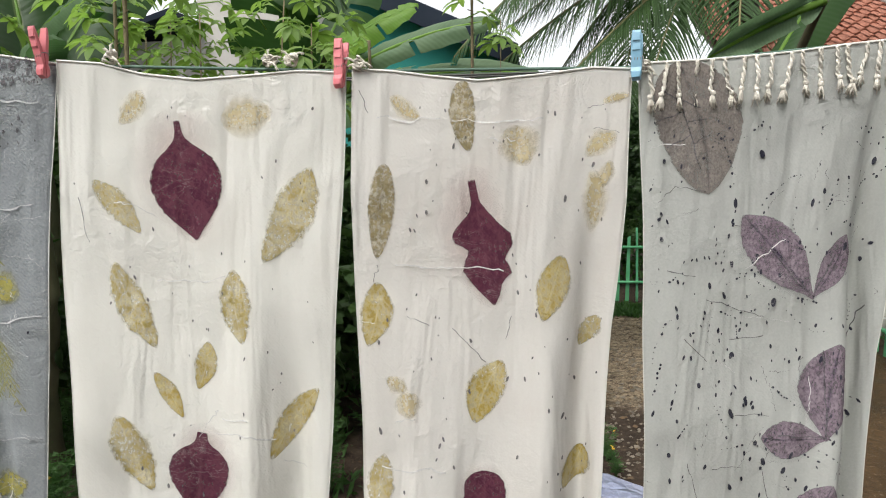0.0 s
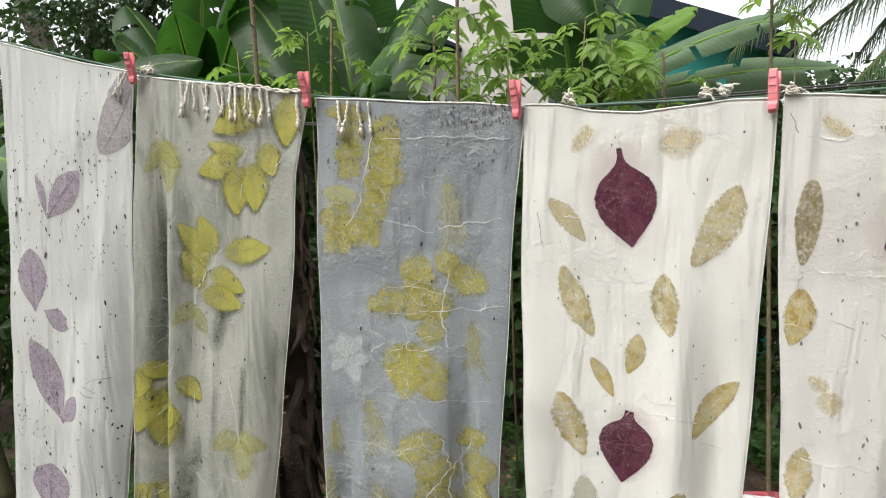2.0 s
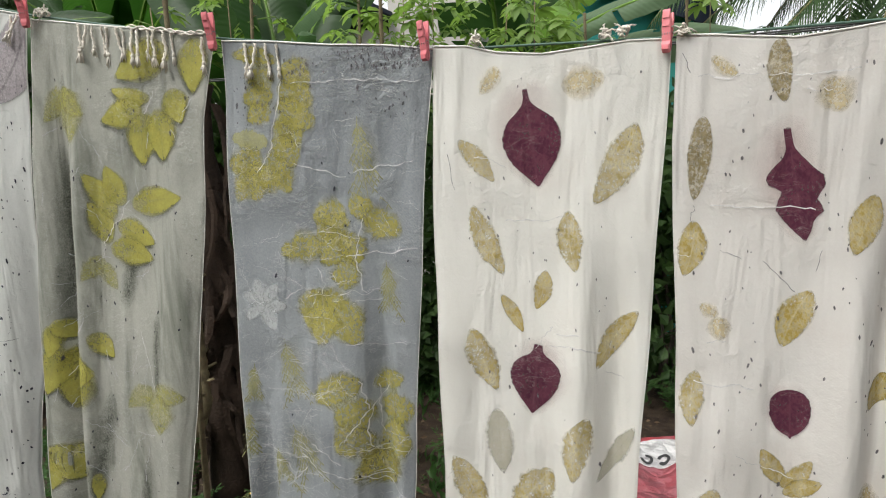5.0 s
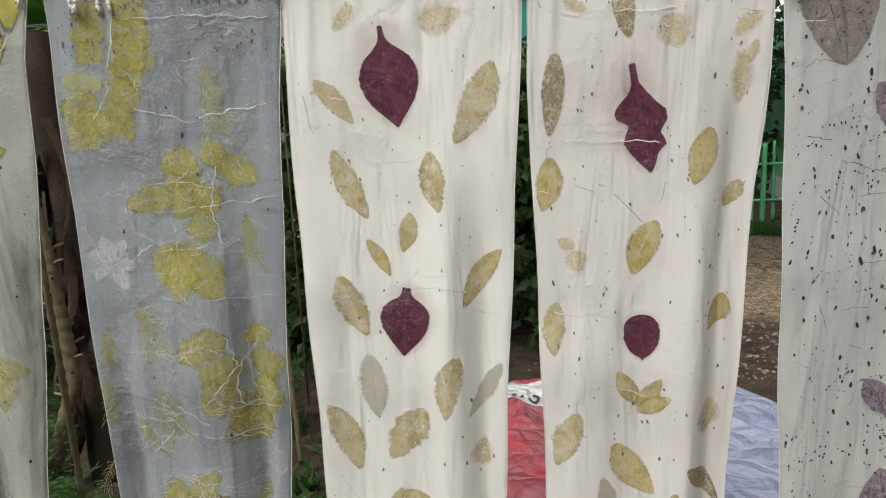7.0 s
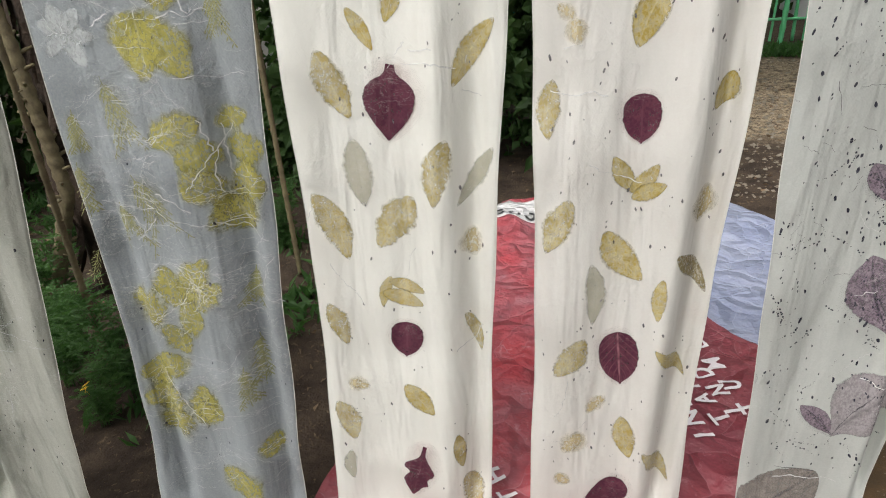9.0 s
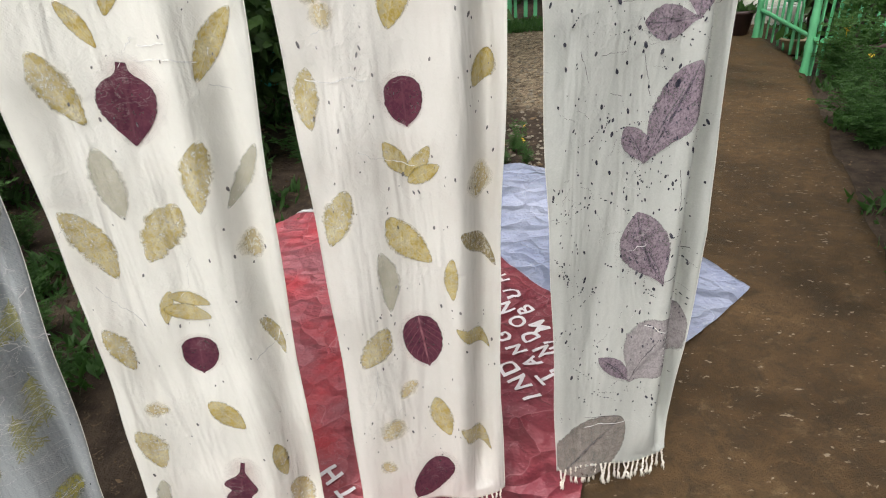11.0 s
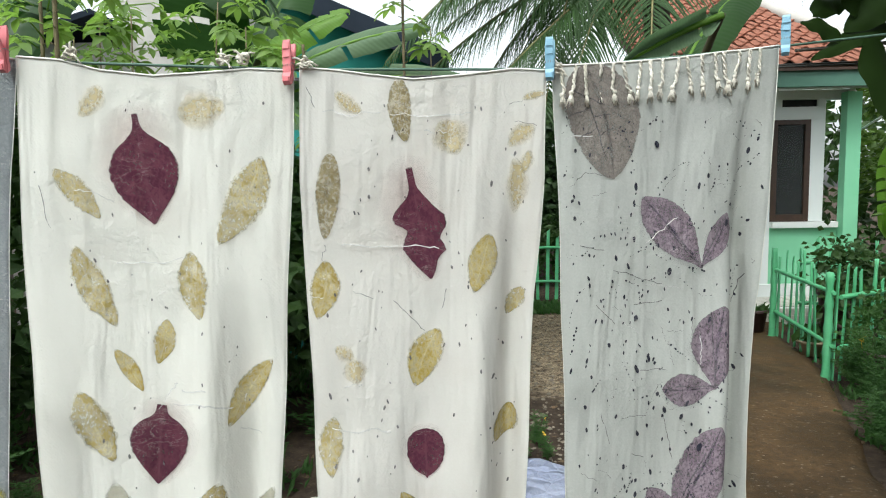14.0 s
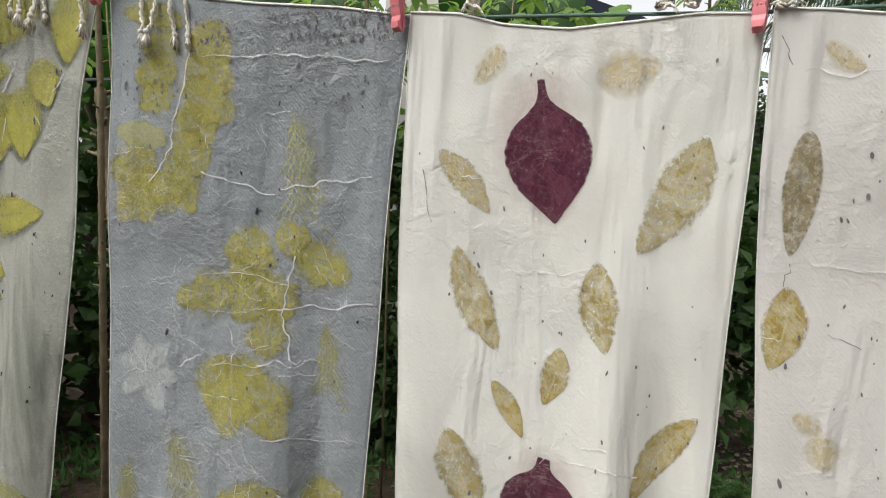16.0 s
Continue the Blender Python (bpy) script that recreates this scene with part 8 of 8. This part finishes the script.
HERBS = [herb(1, 0.42, "feathery green garden herb with yellow flowers", 2), herb(2, 0.32, "low feathery green garden herb", 0), herb(3, 0.55, "tall feathery herb with one yellow flower", 1)]
rnd = random.Random(21)
spots = []
for k in range(46):
    spots.append((rnd.uniform(-3.2, 0.35), rnd.uniform(0.45, 3.0)))
for k in range(70):
    y = rnd.uniform(0.5, 5.0)
    spots.append((lerp_list(PATH_RIGHT, y) + 0.14 + abs(rnd.gauss(0, 1)) * 0.6, y))
for k in range(3):
    spots.append((rnd.uniform(0.35, 0.95), rnd.uniform(2.65, 2.95)))
for k, (x, y) in enumerate(spots):
    if SHEET_LEFT[0][1] - 0.12 < x < 1.2 and y < 2.6 or (3.35 < x < 4.9 and 4.3 < y < 5.9):
        continue
    sc = rnd.uniform(0.6, 1.05) * (0.55 if 0.3 < x < 1.0 else 1.0)
    ob = copy_thing(HERBS[(0, 1, 2, 1, 1)[k % 5]], pose(x, y, -0.01, rnd.uniform(-6, 6), rnd.uniform(-6, 6), rnd.uniform(0, 360)))
    ob.scale = (sc, sc, sc)
for x, y, sc in ((-2.26, 0.99, 0.9), (-1.46, 0.28, 0.55), (-1.75, 0.45, 0.7), (0.80, 2.64, 0.35), (0.67, 2.66, 0.3)):
    ob = copy_thing(HERBS[0], pose(x, y, -0.01, 0, 0, 70 * x))
    ob.scale = (sc, sc, sc)
for ob, (x, y) in zip(HERBS, ((-1.42, 0.42), (-1.9, 0.62), (-2.35, 0.55))):
    ob.matrix_world = pose(x, y, 0, 0, 0, 40)

# low weeds and grass
rnd = random.Random(8)
pts, ways, sizes = [], [], []
while len(pts) < 17000:
    pick = rnd.random()
    if pick < 0.12:
        x, y = rnd.uniform(0.2, 3.2), rnd.uniform(7.15, 7.9)
    elif pick < 0.72:
        x, y = rnd.uniform(-5, 0.6), rnd.uniform(0.25, 5.5)
    else:
        y = rnd.uniform(-0.5, 7.5)
        x = lerp_list(PATH_RIGHT, y) + 0.03 + abs(rnd.gauss(0, 0.8))
    if (noise.noise((x * 1.6, y * 1.6, 4)) < 0.02 and not (x > 0.1 and y > 7.1)) or (-0.62 < x < 1.2 and y < 2.6):
        continue
    for _ in range(6):
        pts.append((x + rnd.gauss(0, 0.04), y + rnd.gauss(0, 0.04), ground_z(x, y) - 0.005))
        ways.append((rnd.gauss(0, 0.7), rnd.gauss(0, 0.7), 1.0))
        sizes.append(rnd.uniform(0.04, 0.13))
vs, fs = blades(pts, ways, sizes, 0.13, rnd)
tagged(mesh_of("weeds", vs, fs, HERB, None), "low green weeds and grass on the soil", "weeds", kind="stuff")
# fallen dry leaves
pts, ways, sizes = [], [], []
for k in range(2600):
    x, y = rnd.uniform(-5, 3.0), rnd.uniform(0.2, 8.0)
    if lerp_list(PATH_LEFT, y) < x < lerp_list(PATH_RIGHT, y) or (-0.62 < x < 1.3 and y < 2.6):
        continue
    pts.append((x, y, ground_z(x, y) + 0.006))
    ways.append((rnd.gauss(0, 1), rnd.gauss(0, 1), rnd.uniform(-0.05, 0.2)))
    sizes.append(rnd.uniform(0.02, 0.05))
DRY_LEAF = plain("dry_leaf", (0.09, 0.058, 0.034), (0.22, 0.15, 0.085), 9, 0.9)
vs, fs = blades(pts, ways, sizes, 0.25, rnd)
tagged(mesh_of("leaf_litter", vs, fs, DRY_LEAF, None), "fallen dry brown leaves on the soil", "leaf litter", kind="stuff")


# stones and crumbs of soil on the gravelly end of the yard
STONE = plain("yard_stone", (0.10, 0.085, 0.065), (0.34, 0.29, 0.22), 14, 0.9, fine=90, relief=0.4)
vs, fs = [], []
for k in range(2600):
    x, y = rnd.uniform(0.2, 2.6), rnd.uniform(2.62, 5.2) if k % 4 else rnd.uniform(5.0, 7.0)
    if lerp_list(PATH_LEFT, y) - 0.03 < x:
        continue
    r = rnd.choice((0.006, 0.008, 0.011, 0.016, 0.024)) * rnd.uniform(0.8, 1.2)
    c, t = Vector((x, y, ground_z(x, y) + 0.3 * r)), rnd.uniform(0, 6.28)
    a, b = Vector((math.cos(t), math.sin(t), 0.1)) * r, Vector((-math.sin(t), math.cos(t), 0)) * r * rnd.uniform(0.6, 1.0)
    i = len(vs)
    vs += [c + a, c + b, c - a * 0.8, c - b, c + Vector((0.2 * r, 0, 0.55 * r)), c + Vector((0, 0.1 * r, -0.5 * r))]
    for p, q in ((0, 1), (1, 2), (2, 3), (3, 0)):
        fs += [(i + p, i + q, i + 4), (i + q, i + p, i + 5)]
tagged(mesh_of("gravel", vs, fs, STONE, None), "small stones and crumbs of earth on the yard", "gravel", kind="stuff")


# ---- plant pots ----
def pot(x, y, r, h, material, label):
    root = empty("plant_pot", pose(x, y, 0), label, "plant pot", "plant pots")
    bm = bmesh.new()
    prof = [(0.0, 0.0), (r * 0.72, 0.0), (r * 0.95, h * 0.85), (r * 1.06, h * 0.86), (r * 1.08, h), (r * 0.96, h), (r * 0.90, h * 0.82), (0.0, h * 0.8)]
    rings = []
    for pr, pz in prof:
        rings.append([bm.verts.new((pr * math.cos(6.2832 * i / 24), pr * math.sin(6.2832 * i / 24), pz)) for i in range(24)] if pr else [bm.verts.new((0, 0, pz))])
    for a, b in zip(rings, rings[1:]):
        for i in range(24):
            quad = [a[i % len(a)], a[(i + 1) % len(a)], b[(i + 1) % len(b)], b[i % len(b)]]
            bm.faces.new(list(dict.fromkeys(quad))).smooth = True
    bmesh.ops.recalc_face_normals(bm, faces=bm.faces)
    part("body", bm, material, root)
    vs, fs = [], []
    rr = random.Random(int(x * 100))
    p = [(rr.gauss(0, r * 0.4), rr.gauss(0, r * 0.4), h * 0.8) for _ in range(60)]
    vs, fs = blades(p, [(rr.gauss(0, 0.6), rr.gauss(0, 0.6), 1) for _ in p], [rr.uniform(0.08, 0.2) for _ in p], 0.2, rr)
    mesh_of("plant", vs, fs, HERB, root, "small green potted plant", "stuff")


pot(3.72, 4.16, 0.16, 0.24, POT_CLAY, "dark brown plastic pot beside the fence post")
pot(3.60, 4.98, 0.13, 0.14, POT_PALE, "shallow tan pot inside the fence")
pot(3.48, 5.95, 0.15, 0.26, POT_CLAY, "dark plastic pot at the end of the fence")
pot(4.05, 5.05, 0.15, 0.26, POT_CLAY, "dark plastic pot crowded inside the fence")
pot(4.45, 5.25, 0.15, 0.26, POT_CLAY, "dark plastic pot crowded inside the fence")
pot(4.30, 5.72, 0.24, 0.52, POT_CLAY, "tall black plastic tub behind the fence")
pot(4.92, 5.60, 0.22, 0.46, POT_CLAY, "tall black plastic tub behind the fence")
